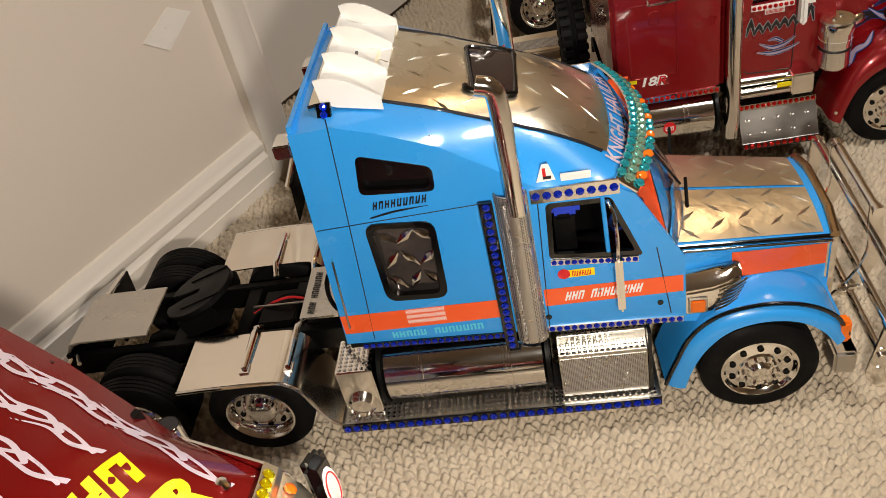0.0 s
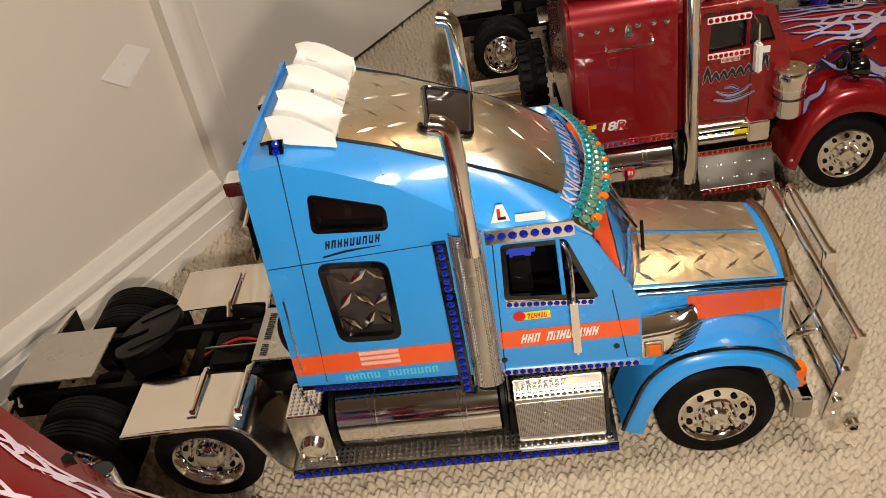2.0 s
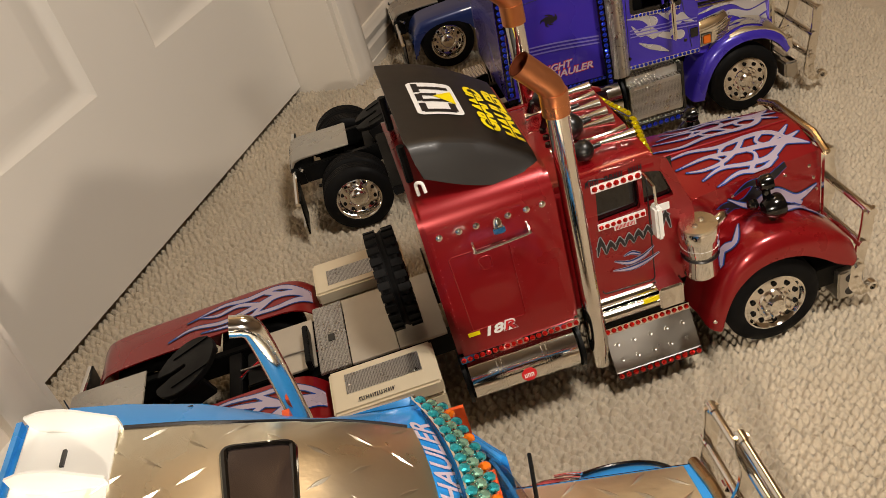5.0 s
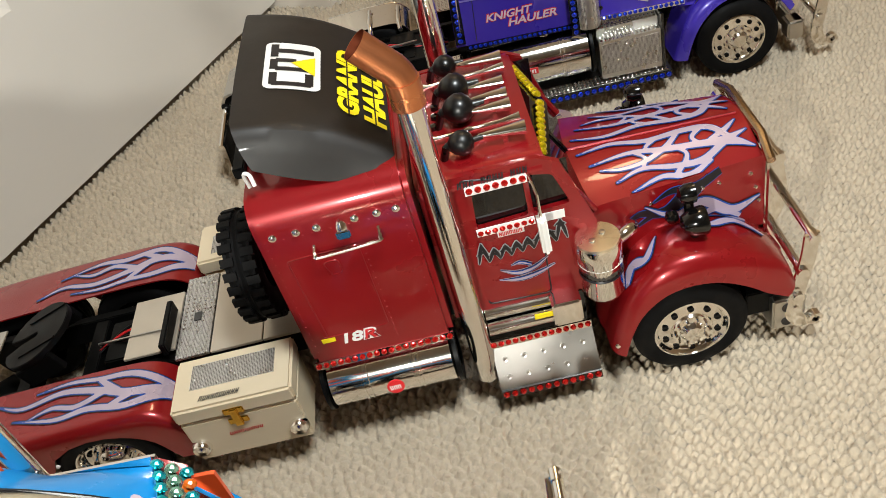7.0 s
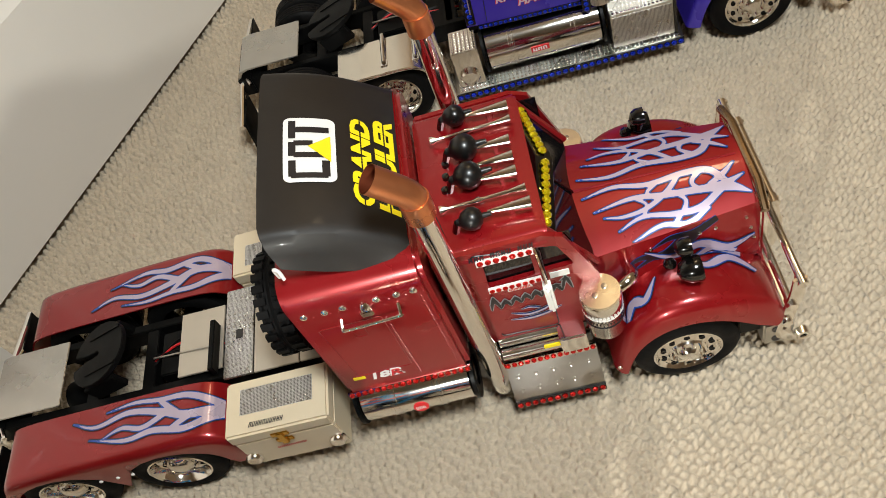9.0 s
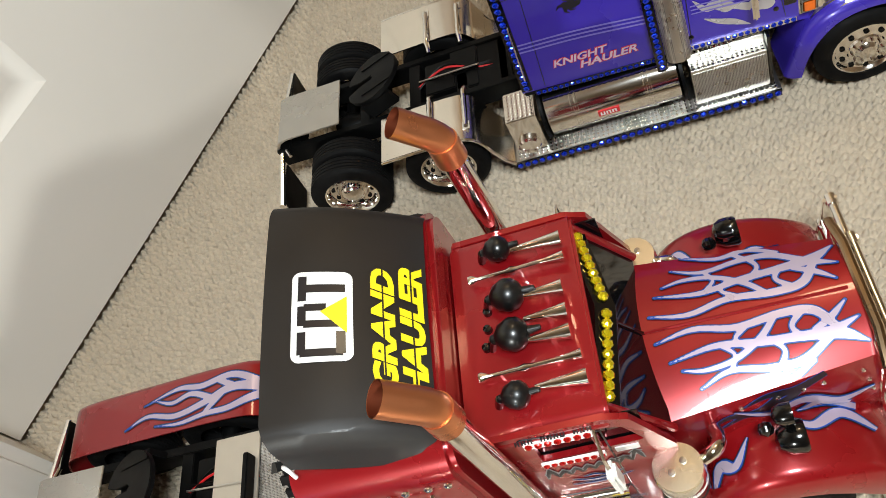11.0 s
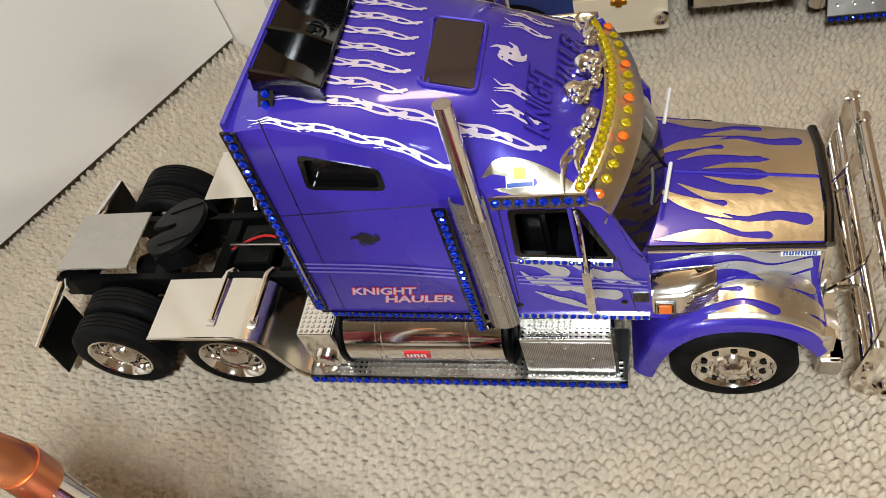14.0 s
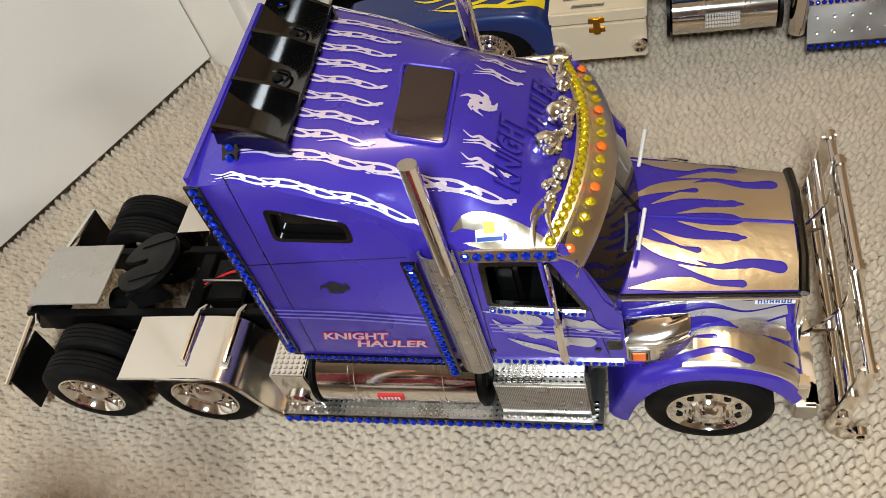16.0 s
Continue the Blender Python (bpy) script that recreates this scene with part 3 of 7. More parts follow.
def add_chassis(truck, x_front, fifth_x=-0.048):
    for s in (-1, 1):
        part("frame_rail", Geo().box(-0.160, x_front, s * 0.034 - 0.004, s * 0.034 + 0.004, 0.052, 0.074), BLACK, truck, "", 0.0008)
    for x in (-0.155, -0.075, -0.02, 0.03, 0.075):
        part("cross_member", Geo().box(x - 0.006, x + 0.006, -0.034, 0.034, 0.056, 0.072), BLACK, truck, "", 0.0008)
    for x in (-0.104, 0.0):
        g = Geo().tube([(x, -0.075, 0.041), (x, 0.075, 0.041)], 0.008, 12)
        g.lathe([(0.0, -0.018), (0.014, -0.014), (0.018, 0), (0.014, 0.014), (0, 0.018)], (x, 0, 0.041), (1, 0, 0), 16)
        part("rear_axle", g, BLACK, truck)
        for s in (-1, 1):
            g = Geo()
            for k in range(3):
                g.tube([(x - 0.045 + 0.006 * k, s * 0.043, 0.046 + 0.004 * k), (x, s * 0.043, 0.040 + 0.004 * k), (x + 0.045 - 0.006 * k, s * 0.043, 0.046 + 0.004 * k)], 0.0022, 6)
            part("leaf_spring", g, BLACK, truck)
    # fifth wheel: a dished, slotted plate that tips back
    g = Geo()
    out = []
    for k in range(28):
        a = 2 * math.pi * k / 28
        out.append((0.033 * math.cos(a), 0.031 * math.sin(a)))
    slot = [(-0.031, -0.007), (-0.014, -0.0026), (0.000, -0.0024), (0.002, 0), (0.000, 0.0024), (-0.014, 0.0026), (-0.031, 0.007)]
    plate = [p for p in out if not (p[0] < -0.022 and abs(p[1]) < 0.012)]
    start = max(range(len(plate)), key=lambda i: math.atan2(plate[i][1], plate[i][0]))
    plate = plate[start + 1:] + plate[:start + 1]
    g.slab(plate + slot[::-1], 0, 0.005)
    tip = pose(fifth_x - 0.006, 0, 0.096, 0, -19, 0)
    fw = part("fifth_wheel", g.move(tip), BLACK, truck, "black slotted coupling plate, tipped back", 0.0006)
    for k in (-1, 1):
        part("pivot_block", Geo().box(-0.018, 0.018, k * 0.027 - 0.003, k * 0.027 + 0.003, -0.018, 0.0).move(tip), BLACK, fw, "", 0.0006)
        part("wear_rib", Geo().box(-0.012, 0.026, k * 0.018 - 0.0012, k * 0.018 + 0.0012, 0.0045, 0.0062).move(tip), BLACK, fw)
    # a thin pull rod and cables across the frame
    part("pull_rod", Geo().tube([(fifth_x + 0.036, -0.006, 0.080), (fifth_x + 0.10, -0.010, 0.083)], 0.0010, 8), SATIN, truck)
    rnd = random.Random(3)
    for col in (BLACK, BLACK, REDV, BLACK):
        a = rnd.uniform(-0.02, 0.02)
        pts = smooth_path([(-0.02, a, 0.070), (0.015, -a, 0.078), (0.05, a * 0.5, 0.072), (0.085, a, 0.070)], 6)
        part("cable", Geo().tube(pts, 0.0011, 6), col, truck)
    g = Geo()
    for x, y, w, d, h in ((0.008, 0.0, 0.016, 0.022, 0.016), (0.034, 0.012, 0.014, 0.016, 0.020), (0.036, -0.014, 0.012, 0.012, 0.012), (0.062, 0.0, 0.016, 0.036, 0.012)):
        g.box(x - w, x + w, y - d, y + d, 0.060, 0.066 + h * 0.5)
    part("gearbox", g, BLACK, truck, "black plastic gearbox and servo housings", 0.0012)


def add_rear_plate(truck, label=""):
    """The bent steel deck behind the coupling."""
    prof = [(-0.099, 0.0825), (-0.160, 0.0825), (-0.168, 0.080), (-0.176, 0.068), (-0.178, 0.069), (-0.170, 0.0825), (-0.161, 0.0845), (-0.099, 0.0845)]
    part("deck_plate", Geo().prism(prof, -0.033, 0.033), SATIN, truck, label or "brushed steel deck plate with a bent rear edge", 0.0006)
    part("rear_beam", Geo().box(-0.176, -0.160, -0.036, 0.036, 0.050, 0.074), BLACK, truck, "", 0.001)
    for s in (-1, 1):
        g = Geo().tube([(-0.172, s * 0.034, 0.069), (-0.174, s * 0.100, 0.058)], 0.0030, 10)
        g.tube([(-0.168, s * 0.030, 0.072), (-0.160, s * 0.046, 0.072)], 0.002, 8)
        part("flap_hanger", g, CHROME, truck)
        g = Geo().prism([(-0.171, 0.062), (-0.169, 0.062), (-0.173, 0.014), (-0.175, 0.014)], s * 0.046, s * 0.098)
        flap = part("mud_flap", g, BLACK, truck, "", 0.0003)
        part("weight_bar", Geo().box(-0.178, -0.1752, s * 0.05, s * 0.094, 0.012, 0.024), SATIN, flap)


def add_quarter_fender(truck, s):
    """Polished mudguard over the first driven axle."""
    prof = smooth_path([(-0.052, 0.0835), (-0.02, 0.0845), (0.020, 0.0845), (0.034, 0.0815), (0.043, 0.072), (0.049, 0.056), (0.056, 0.040), (0.064, 0.030)], 5)
    g = Geo().grid(lambda i, y: (prof[int(i)][0], y, prof[int(i)][1]), range(len(prof)), [s * 0.046, s * 0.075, s * 0.106], 0.0012)
    f = part("fender", g, MIRRORS, truck, "polished steel quarter mudguard")
    g = Geo().tube([(p[0], s * 0.106, p[1] - 0.001) for p in prof], 0.0016, 8)
    part("rolled_edge", g, CHROME, f)
    for x in (0.0, 0.034):
        z = 0.0845 if x < 0.02 else 0.082
        g = Geo().tube([(x, s * 0.034, 0.080), (x, s * 0.044, z + 0.003), (x, s * 0.050, z + 0.0030), (x, s * 0.090, z + 0.0022)], [0.0028, 0.0028, 0.0028, 0.0022], 10)
        g.box(x - 0.0035, x + 0.0035, *sorted((s * 0.084, s * 0.094)), z - 0.0005, z + 0.0016)
        part("bracket", g, CHROME, f)


def add_tank(truck, x0, x1, s, y=-0.081, z=0.063, r=0.0245):
    prof = [(0, 0), (r * 0.8, 0.0005), (r, 0.004), (r, x1 - x0 - 0.004), (r * 0.8, x1 - x0 - 0.0005), (0, x1 - x0)]
    t = part("fuel_tank", Geo().lathe(prof, (x0, s * -y, z), (1, 0, 0), 40), CHROME, truck, "mirror-chrome cylinder tank")
    for x in (x0 + 0.028, x0 + 0.032, x1 - 0.032, x1 - 0.028):
        part("band", Geo().lathe([(r, -0.0012), (r + 0.0008, -0.0008), (r + 0.0008, 0.0008), (r, 0.0012)], (x, s * -y, z), (1, 0, 0), 32), CHROME, t)
    for x in (x0 - 0.001, x1 - 0.002):
        part("cradle", Geo().lathe([(r * 0.6, 0), (r + 0.002, 0), (r + 0.002, 0.003), (r * 0.6, 0.003)], (x, s * -y, z), (1, 0, 0), 32), BLACK, t)
    part("cap", Geo().lathe([(0, 0.004), (0.005, 0.004), (0.006, 0.002), (0.006, -0.003)], (x1 - 0.045, s * (-y - 0.004), z + r), (0, 0, 1), 20), CHROME, t)
    return t


def tread(g, x0, x1, y0, y1, z, step=0.0042, r=0.0017):
    """Round studs of tread plate."""
    nx, ny = max(1, int((x1 - x0) / step)), max(1, int((y1 - y0) / step))
    for i in range(nx):
        for j in range(ny):
            x, y = x0 + (i + 0.5) * (x1 - x0) / nx, y0 + (j + 0.5) * (y1 - y0) / ny
            v = [(x + r * q * math.cos(k * 1.0472), y + r * q * math.sin(k * 1.0472), z + h * r) for q, h in ((1, 0), (0.75, 0.55)) for k in range(6)] + [(x, y, z + r * 0.8)]
            g.add(v, [(k, (k + 1) % 6, (k + 1) % 6 + 6, k + 6) for k in range(6)] + [(k + 6, (k + 1) % 6 + 6, 12) for k in range(6)])
    return g


def add_guard(truck, x, w, out, top, mid):
    """Bull bar: two tall inner plates, two lower outer plates and cross tubes."""
    for s in (-1, 1):
        prof = smooth_path([(x - 0.016, mid - 0.046), (x - 0.008, mid - 0.036), (x + 0.001, mid - 0.018), (x + 0.004, mid), (x + 0.001, top - 0.012), (x, top + 0.003)], 5)
        back = [(a - 0.013 + 0.004 * k / (len(prof) - 1), q) for k, (a, q) in enumerate(prof)]
        h = Geo().prism(prof + back[::-1], s * w - 0.0016, s * w + 0.0016)
        pl = part("guard_plate", h, CHROME, truck, "", 0.0005)
        part("stay", Geo().tube([(x - 0.022, s * w, mid - 0.040), (x - 0.008, s * w, mid - 0.038)], 0.003, 10), CHROME, pl)
        prof = smooth_path([(x + 0.010, 0.014), (x + 0.002, 0.020), (x - 0.004, 0.030), (x - 0.002, 0.052), (x + 0.003, mid - 0.018), (x + 0.004, mid + 0.004)], 5)
        back = [(a - 0.014 + 0.004 * k / (len(prof) - 1), q - 0.002) for k, (a, q) in enumerate(prof)]
        h = Geo().prism(prof + back[::-1], s * out - 0.0016, s * out + 0.0016)
        pl = part("guard_plate", h, CHROME, truck, "", 0.0005)
        part("tow_eye", Geo().lathe([(0.0028, -0.003), (0.0055, -0.003), (0.0055, 0.003), (0.0028, 0.003)], (x + 0.006, s * out, 0.019), (0, 1, 0), 14), CHROME, pl)
        for q in (0.034, 0.047, 0.053):
            part("bolt", Geo().lathe([(0.0020, 0), (0.0020, 0.0012), (0, 0.0014)], (x - 0.009, s * (out + 0.0014), q), (0, s, 0), 8), CHROME, pl)
    for dx, z, y in ((-0.004, top, w), (0.0, mid, out), (-0.006, mid - 0.030, out), (-0.008, 0.046, out)):
        h = part("guard_bar", Geo().tube([(x + dx, -y - 0.003, z), (x + dx, y + 0.003, z)], 0.0032, 14), CHROME, truck)
        for s in (-1, 1):
            part("bar_cap", Geo().tube([(x + dx, s * (y - 0.004), z), (x + dx, s * (y + 0.0042), z)], 0.0042, 14), CHROME, h)


# ---------- the sleeper trucks with an arched roof ----------
W = 0.092
SHOULDER = [(0.098, 0.279), (0.125, 0.281), (0.150, 0.273), (0.185, 0.258), (0.214, 0.238), (0.240, 0.219), (0.265, 0.216), (0.290, 0.211), (0.310, 0.200)]
CROWN = [(0.098, 0.282), (0.125, 0.286), (0.150, 0.284), (0.185, 0.274), (0.205, 0.2675), (0.231, 0.2605), (0.250, 0.252), (0.270, 0.238), (0.290, 0.221), (0.310, 0.206)]


def roof(x, y):
    zs, zc = lerp(SHOULDER, x), lerp(CROWN, x)
    return (x, y, zs + (zc - zs) * (1 - min(1, abs(y) / W) ** 3.2))


def hood(x, y):
    """y from -1 to 1 across the bonnet."""
    t = (x - 0.322) / (0.430 - 0.322)
    half = 0.068 + (0.056 - 0.068) * t
    return (x, half * y, 0.143 - 0.014 * t + 0.006 * (1 - y * y))


def side_plane(y):
    return lambda x, z: (x, y, z)


def sleeper_truck(name, label, m, paint, style, dx):
    t = thing(name, label, "model truck", m, "model trucks on the carpet")
    blue = style == "blue"
    maroon = style == "maroon"
    add_chassis(t, 0.40)
    add_rear_plate(t)
    for s in (-1, 1):
        add_quarter_fender(t, s)
        add_wheel(t, 0.377, s * 0.099, s, True)
        for x in (-0.104, 0.0):
            add_wheel(t, x, s * 0.099, s, False)
            add_wheel(t, x, s * 0.072, s, False)
        # running board, battery box, tank and steps
        rb = part("running_board", Geo().box(0.063, 0.307, min(s * 0.056, s * 0.1035), max(s * 0.056, s * 0.1035), 0.019, 0.027), SATIN, t, "chrome studded running board with a blue jewelled edge", 0.0006)
        part("tread_studs", tread(Geo(), 0.066, 0.305, min(s * 0.084, s * 0.1025), max(s * 0.084, s * 0.1025), 0.027, 0.0045), CHROME, rb)
        strip(rb, (0.063, s * 0.1040, 0.0225), (0.307, s * 0.1040, 0.0225), 0.008, (0, s, 0), 34, 0.0031, GEMB, GLOSS)
        bx = part("battery_box", Geo().box(0.070, 0.098, min(s * 0.06, s * 0.0985), max(s * 0.06, s * 0.0985), 0.027, 0.079), CHROME, t, "chrome studded box", 0.001)
        part("tread_studs", tread(Geo(), 0.071, 0.097, min(s * 0.062, s * 0.097), max(s * 0.062, s * 0.097), 0.079, 0.0042), CHROME, bx)
        part("lamp_pot", Geo().lathe([(0.011, -0.006), (0.011, 0.004), (0.009, 0.006), (0.008, 0.003), (0, 0.002)], (0.083, s * 0.098, 0.044), (0, s, 0), 24), CHROME, bx)
        add_tank(t, 0.104, 0.229, s)
        g = Geo()
        for k in range(3):
            g.box(0.236, 0.299, min(s * (0.064 + 0.011 * k), s * (0.076 + 0.011 * k)), max(s * (0.064 + 0.011 * k), s * (0.076 + 0.011 * k)), 0.03, 0.092 - 0.009 * k)
        st = part("step_box", g, SATIN, t, "chrome studded step box", 0.0006)
        g = Geo()
        for k in range(3):
            tread(g, 0.237, 0.298, min(s * (0.064 + 0.011 * k), s * (0.076 + 0.011 * k)), max(s * (0.064 + 0.011 * k), s * (0.076 + 0.011 * k)), 0.092 - 0.009 * k, 0.004)
        part("tread_studs", g, CHROME, st)
        part("mesh_face", Geo().box(0.237, 0.298, min(s * 0.098, s * 0.0985), max(s * 0.098, s * 0.0985), 0.036, 0.070), PERF, st)
        part("end_plate", Geo().box(0.2995, 0.302, min(s * 0.056, s * 0.1), max(s * 0.056, s * 0.1), 0.028, 0.090), GLOSS, st)

    # ----- cab shell -----
    D = dx
    VX = -0.009 if style == "violet" else 0.0
    for s in (-1, 1):
        y0, y1 = s * W, s * (W - 0.003)
        top = [(x + D, z) for x, z in SHOULDER[:-1]]
        outer = [(0.089 + D, 0.103), (0.327, 0.092), (0.327, 0.150), (0.318, 0.165), (0.300 + D, 0.205)] + top[::-1]
        small = rounded([(0.132 + D, 0.232), (0.177 + D, 0.228), (0.178 + D, 0.243), (0.136 + D, 0.258)], 0.004)
        door = rounded([(0.244 + D, 0.162), (0.301 + D, 0.157), (0.284 + D, 0.203), (0.246 + D, 0.204)], 0.003)
        holes = [small, door]
        big = rounded([(0.131 + D, 0.143), (0.168 + D, 0.141), (0.170 + D, 0.201), (0.130 + D, 0.205)], 0.007)
        if blue:
            holes.append(big)
        part("cab_side", Geo().holed(outer, holes, y0, y1), paint, t, "glossy painted cab side")
        yi = s * (W - 0.006)
        if blue:
            w = part("sleeper_window", Geo().holed(rounded([(0.128 + D, 0.140), (0.171 + D, 0.138), (0.173 + D, 0.204), (0.127 + D, 0.208)], 0.009), [rounded([(0.1325 + D, 0.1445), (0.1665 + D, 0.1425), (0.1685 + D, 0.1995), (0.1315 + D, 0.2035)], 0.006)], s * (W + 0.0012), s * (W - 0.004)), GLOSS, t, "black-framed window with a tread-plate pattern")
            part("pane", Geo().box(0.130 + D, 0.171 + D, min(yi, yi + 0.001), max(yi, yi + 0.001), 0.139, 0.207), GLASSPLATE, w)
            g = Geo()
            rnd = random.Random(8)
            for k in range(9):
                cx, cz, a = 0.138 + D + 0.0125 * (k % 3), 0.153 + 0.019 * (k // 3), (0.8 if (k % 2) else -0.7) + rnd.uniform(-0.2, 0.2)
                c, q = math.cos(a), math.sin(a)
                v = [(cx + c * l - q * h, s * (W - 0.0045), cz + q * l + c * h) for l, h in ((-0.009, 0), (0, -0.0030), (0.009, 0), (0, 0.0030))] + [(cx, s * (W - 0.0030), cz)]
                g.add(v, [(0, 1, 4), (1, 2, 4), (2, 3, 4), (3, 0, 4)])
            part("tread_bar", g, CHROME, w)
        gl = part("small_window", Geo().box(0.129 + D, 0.182 + D, min(yi, yi + 0.001), max(yi, yi + 0.001), 0.226, 0.263), GLASS, t, "smoked glass")
        part("seal", Geo().holed(rounded([(0.1305 + D, 0.2305), (0.1785 + D, 0.2265), (0.1795 + D, 0.2445), (0.1345 + D, 0.2595)], 0.005), [rounded([(0.1335 + D, 0.2335), (0.1755 + D, 0.2295), (0.1765 + D, 0.2415), (0.1375 + D, 0.2560)], 0.0035)], s * (W + 0.0006), s * (W - 0.004)), GLOSS, gl)
        # door: sill strip, frame line, pillar and chrome header
        part("door_seal", Geo().holed(rounded([(0.2425 + D, 0.1605), (0.3035 + D, 0.1550), (0.2855 + D, 0.2048), (0.2445 + D, 0.2055)], 0.0035), [rounded([(0.246 + D, 0.1640), (0.2985 + D, 0.1595), (0.2825 + D, 0.2015), (0.248 + D, 0.2020)], 0.003)], s * (W + 0.0005), s * (W - 0.003)), GLOSS, t)
        part("vent_pillar", Geo().tube([(0.280 + D, s * (W + 0.001), 0.207), (0.281 + D, s * (W + 0.001), 0.162)], 0.0015, 8), paint, t)
        strip(t, (0.243 + D, s * (W + 0.001), 0.1580), (0.300 + D, s * (W + 0.001), 0.1530), 0.0045, (0, s, 0), 8, 0.0019, GEMB, CHROME, "window_sill_strip")
        strip(t, (0.236 + D, s * (W + 0.0014), 0.2130), (0.291 + D, s * (W + 0.0014), 0.2130), 0.0105, (0, s, 0), 5, 0.0029, GEMB, CHROME, "header_strip", "chrome strip with blue jewels")
        strip(t, (0.232, s * (W + 0.001), 0.0975), (0.325, s * (W + 0.001), 0.0945), 0.005, (0, s, 0), 15, 0.0022, GEMB, CHROME, "sill_strip")
        strip(t, (0.100 + D, s * (W + 0.001), 0.1000), (0.206 + D, s * (W + 0.001), 0.0960), 0.005, (0, s, 0), 15, 0.0022, GEMB, GLOSS, "sill_strip")
        # panel joints
        for a, b in (((0.110 + D, 0.105), (0.124 + D, 0.287)), ((0.096 + D, 0.207), (0.205 + D, 0.212)), ((0.236 + D, 0.100), (0.240 + D, 0.208)), ((0.317, 0.100), (0.309, 0.160))):
            part("panel_joint", Geo().tube([(a[0], s * (W + 0.0001), a[1]), (b[0], s * (W + 0.0001), b[1])], 0.0004, 5), DARKV, t)
        for x, z in ((0.2365 + D, 0.1085), (0.310, 0.1110)):
            part("rivet", Geo().lathe([(0.0022, 0), (0.002, 0.001), (0, 0.0014)], (x, s * W, z), (0, s, 0), 12), GLOSS, t)
        part("grab_rail", Geo().tube([(0.100 + D, s * (W + 0.001), 0.183), (0.100 + D, s * (W + 0.004), 0.183), (0.096 + D, s * (W + 0.004), 0.121), (0.096 + D, s * (W + 0.001), 0.121)], 0.0008, 8), CHROME, t)
        # exhaust shield with its pipe
        sx = 0.227 + D
        sh = Geo()
        sh.grid(lambda a, z: (sx - 0.003 + 0.0095 * math.sin(a), s * (W + 0.004 + 0.006 * math.cos(a)), z), np.linspace(-1.9, 1.9, 13), [0.092, 0.15, 0.220], 0.001)
        sd = part("heat_shield", sh, PERF, t, "perforated satin heat shield")
        strip(sd, (0.2085 + D, s * (W + 0.010), 0.218), (0.2085 + D, s * (W + 0.010), 0.090), 0.0085, (0, s, 0), 17, 0.0028, GEMB, GLOSS)
        if maroon:
            px = [(sx, s * 0.098, 0.20), (sx, s * 0.098, 0.221)]
        elif blue:
            px = smooth_path([(sx, s * 0.098, 0.205), (sx, s * 0.098, 0.250), (sx - 0.001, s * 0.098, 0.285), (sx - 0.004, s * 0.098, 0.294), (sx - 0.012, s * 0.098, 0.297)], 6)
        else:
            px = [(sx + 0.001, s * 0.098, 0.205), (sx + 0.001, s * 0.098, 0.2935)]
        pipe = part("exhaust_pipe", Geo().tube(px, 0.0062 if blue or maroon else 0.0052, 20, False), CHROME, t, "polished chrome stack")
        part("mouth", Geo().tube([Vector(px[-1]) * 0.2 + Vector(px[-2]) * 0.8, px[-1]], [0.0055, 0.0056] if blue or maroon else [0.0050, 0.0051], 20, True), DARKV if blue or maroon else SATIN, pipe)
        # mirror on its arm
        g = Geo().tube(smooth_path([(0.283 + D, s * (W + 0.001), 0.203), (0.286 + D, s * (W + 0.014), 0.195), (0.286 + D, s * (W + 0.016), 0.165), (0.283 + D, s * (W + 0.001), 0.150)], 5), 0.0013, 8)
        mr = part("mirror", g, CHROME, t, "chrome side mirror on a bent arm")
        part("mirror_head", Geo().box(0.2835 + D, 0.2885 + D, min(s * (W + 0.008), s * (W + 0.022)), max(s * (W + 0.008), s * (W + 0.022)), 0.122, 0.168), CHROME, mr, "", 0.0018)

    # ----- roof, back, front -----
    def bowed(u, y):
        x = 0.098 + u * (0.192 + VX + 0.017 * (1 - (y / W) ** 2))
        return (x + D, y, roof(x, y)[2])
    r = Geo().grid(bowed, np.linspace(0, 1, 28), [W * math.sin(a) for a in np.linspace(-math.pi / 2, math.pi / 2, 31)], 0.002)
    part("roof", r, paint, t, "arched glossy roof")
    R = lambda x, y: (roof(x, y)[0] + D, y, roof(x, y)[2])
    back = Geo().prism([(0.0885 + D, 0.103), (0.092 + D, 0.103), (0.101 + D, 0.284), (0.098 + D, 0.284)], -W + 0.003, W - 0.003)
    part("back_panel", back, paint, t)
    part("cab_floor", Geo().box(0.09 + D, 0.325, -W + 0.003, W - 0.003, 0.096, 0.104), BLACK, t)
    # windscreen surround and dark glass
    def screen(u, v):
        y = v * W * 0.985
        bow = 1 - v * v
        return (0.291 + D + 0.030 * (1 - u) - D * (1 - u) + bow * (0.012 + 0.004 * (1 - u)), y, 0.152 + 0.062 * u)
    part("windscreen", Geo().grid(screen, np.linspace(0.02, 1, 8), np.linspace(-0.93, 0.93, 15), 0.001), TINT if blue else GLASS, t, "curved windscreen").visible_shadow = not blue
    for v in (-0.97, 0.97, 0.0):
        g = Geo().tube([screen(u, v) for u in np.linspace(0, 1, 6)], 0.0030 if v else 0.0012, 8)
        part("screen_pillar", g, paint if v else GLOSS, t)
    g = Geo().grid(lambda u, v: (0.316 + 0.014 * (1 - v * v) * 1.0 + 0.004 * u, v * W, 0.156 - 0.020 * u), np.linspace(0, 1, 4), np.linspace(-1, 1, 13), 0.002)
    part("cowl", g, paint, t)
    for v in (-0.45, 0.45):
        a = Vector(screen(0.05, v)) + Vector((0.004, 0, 0.002))
        part("wiper", Geo().tube([a, a + Vector((0.004, 0.035, 0.003))], 0.0013, 6), DECALW if not blue else BLACK, t)
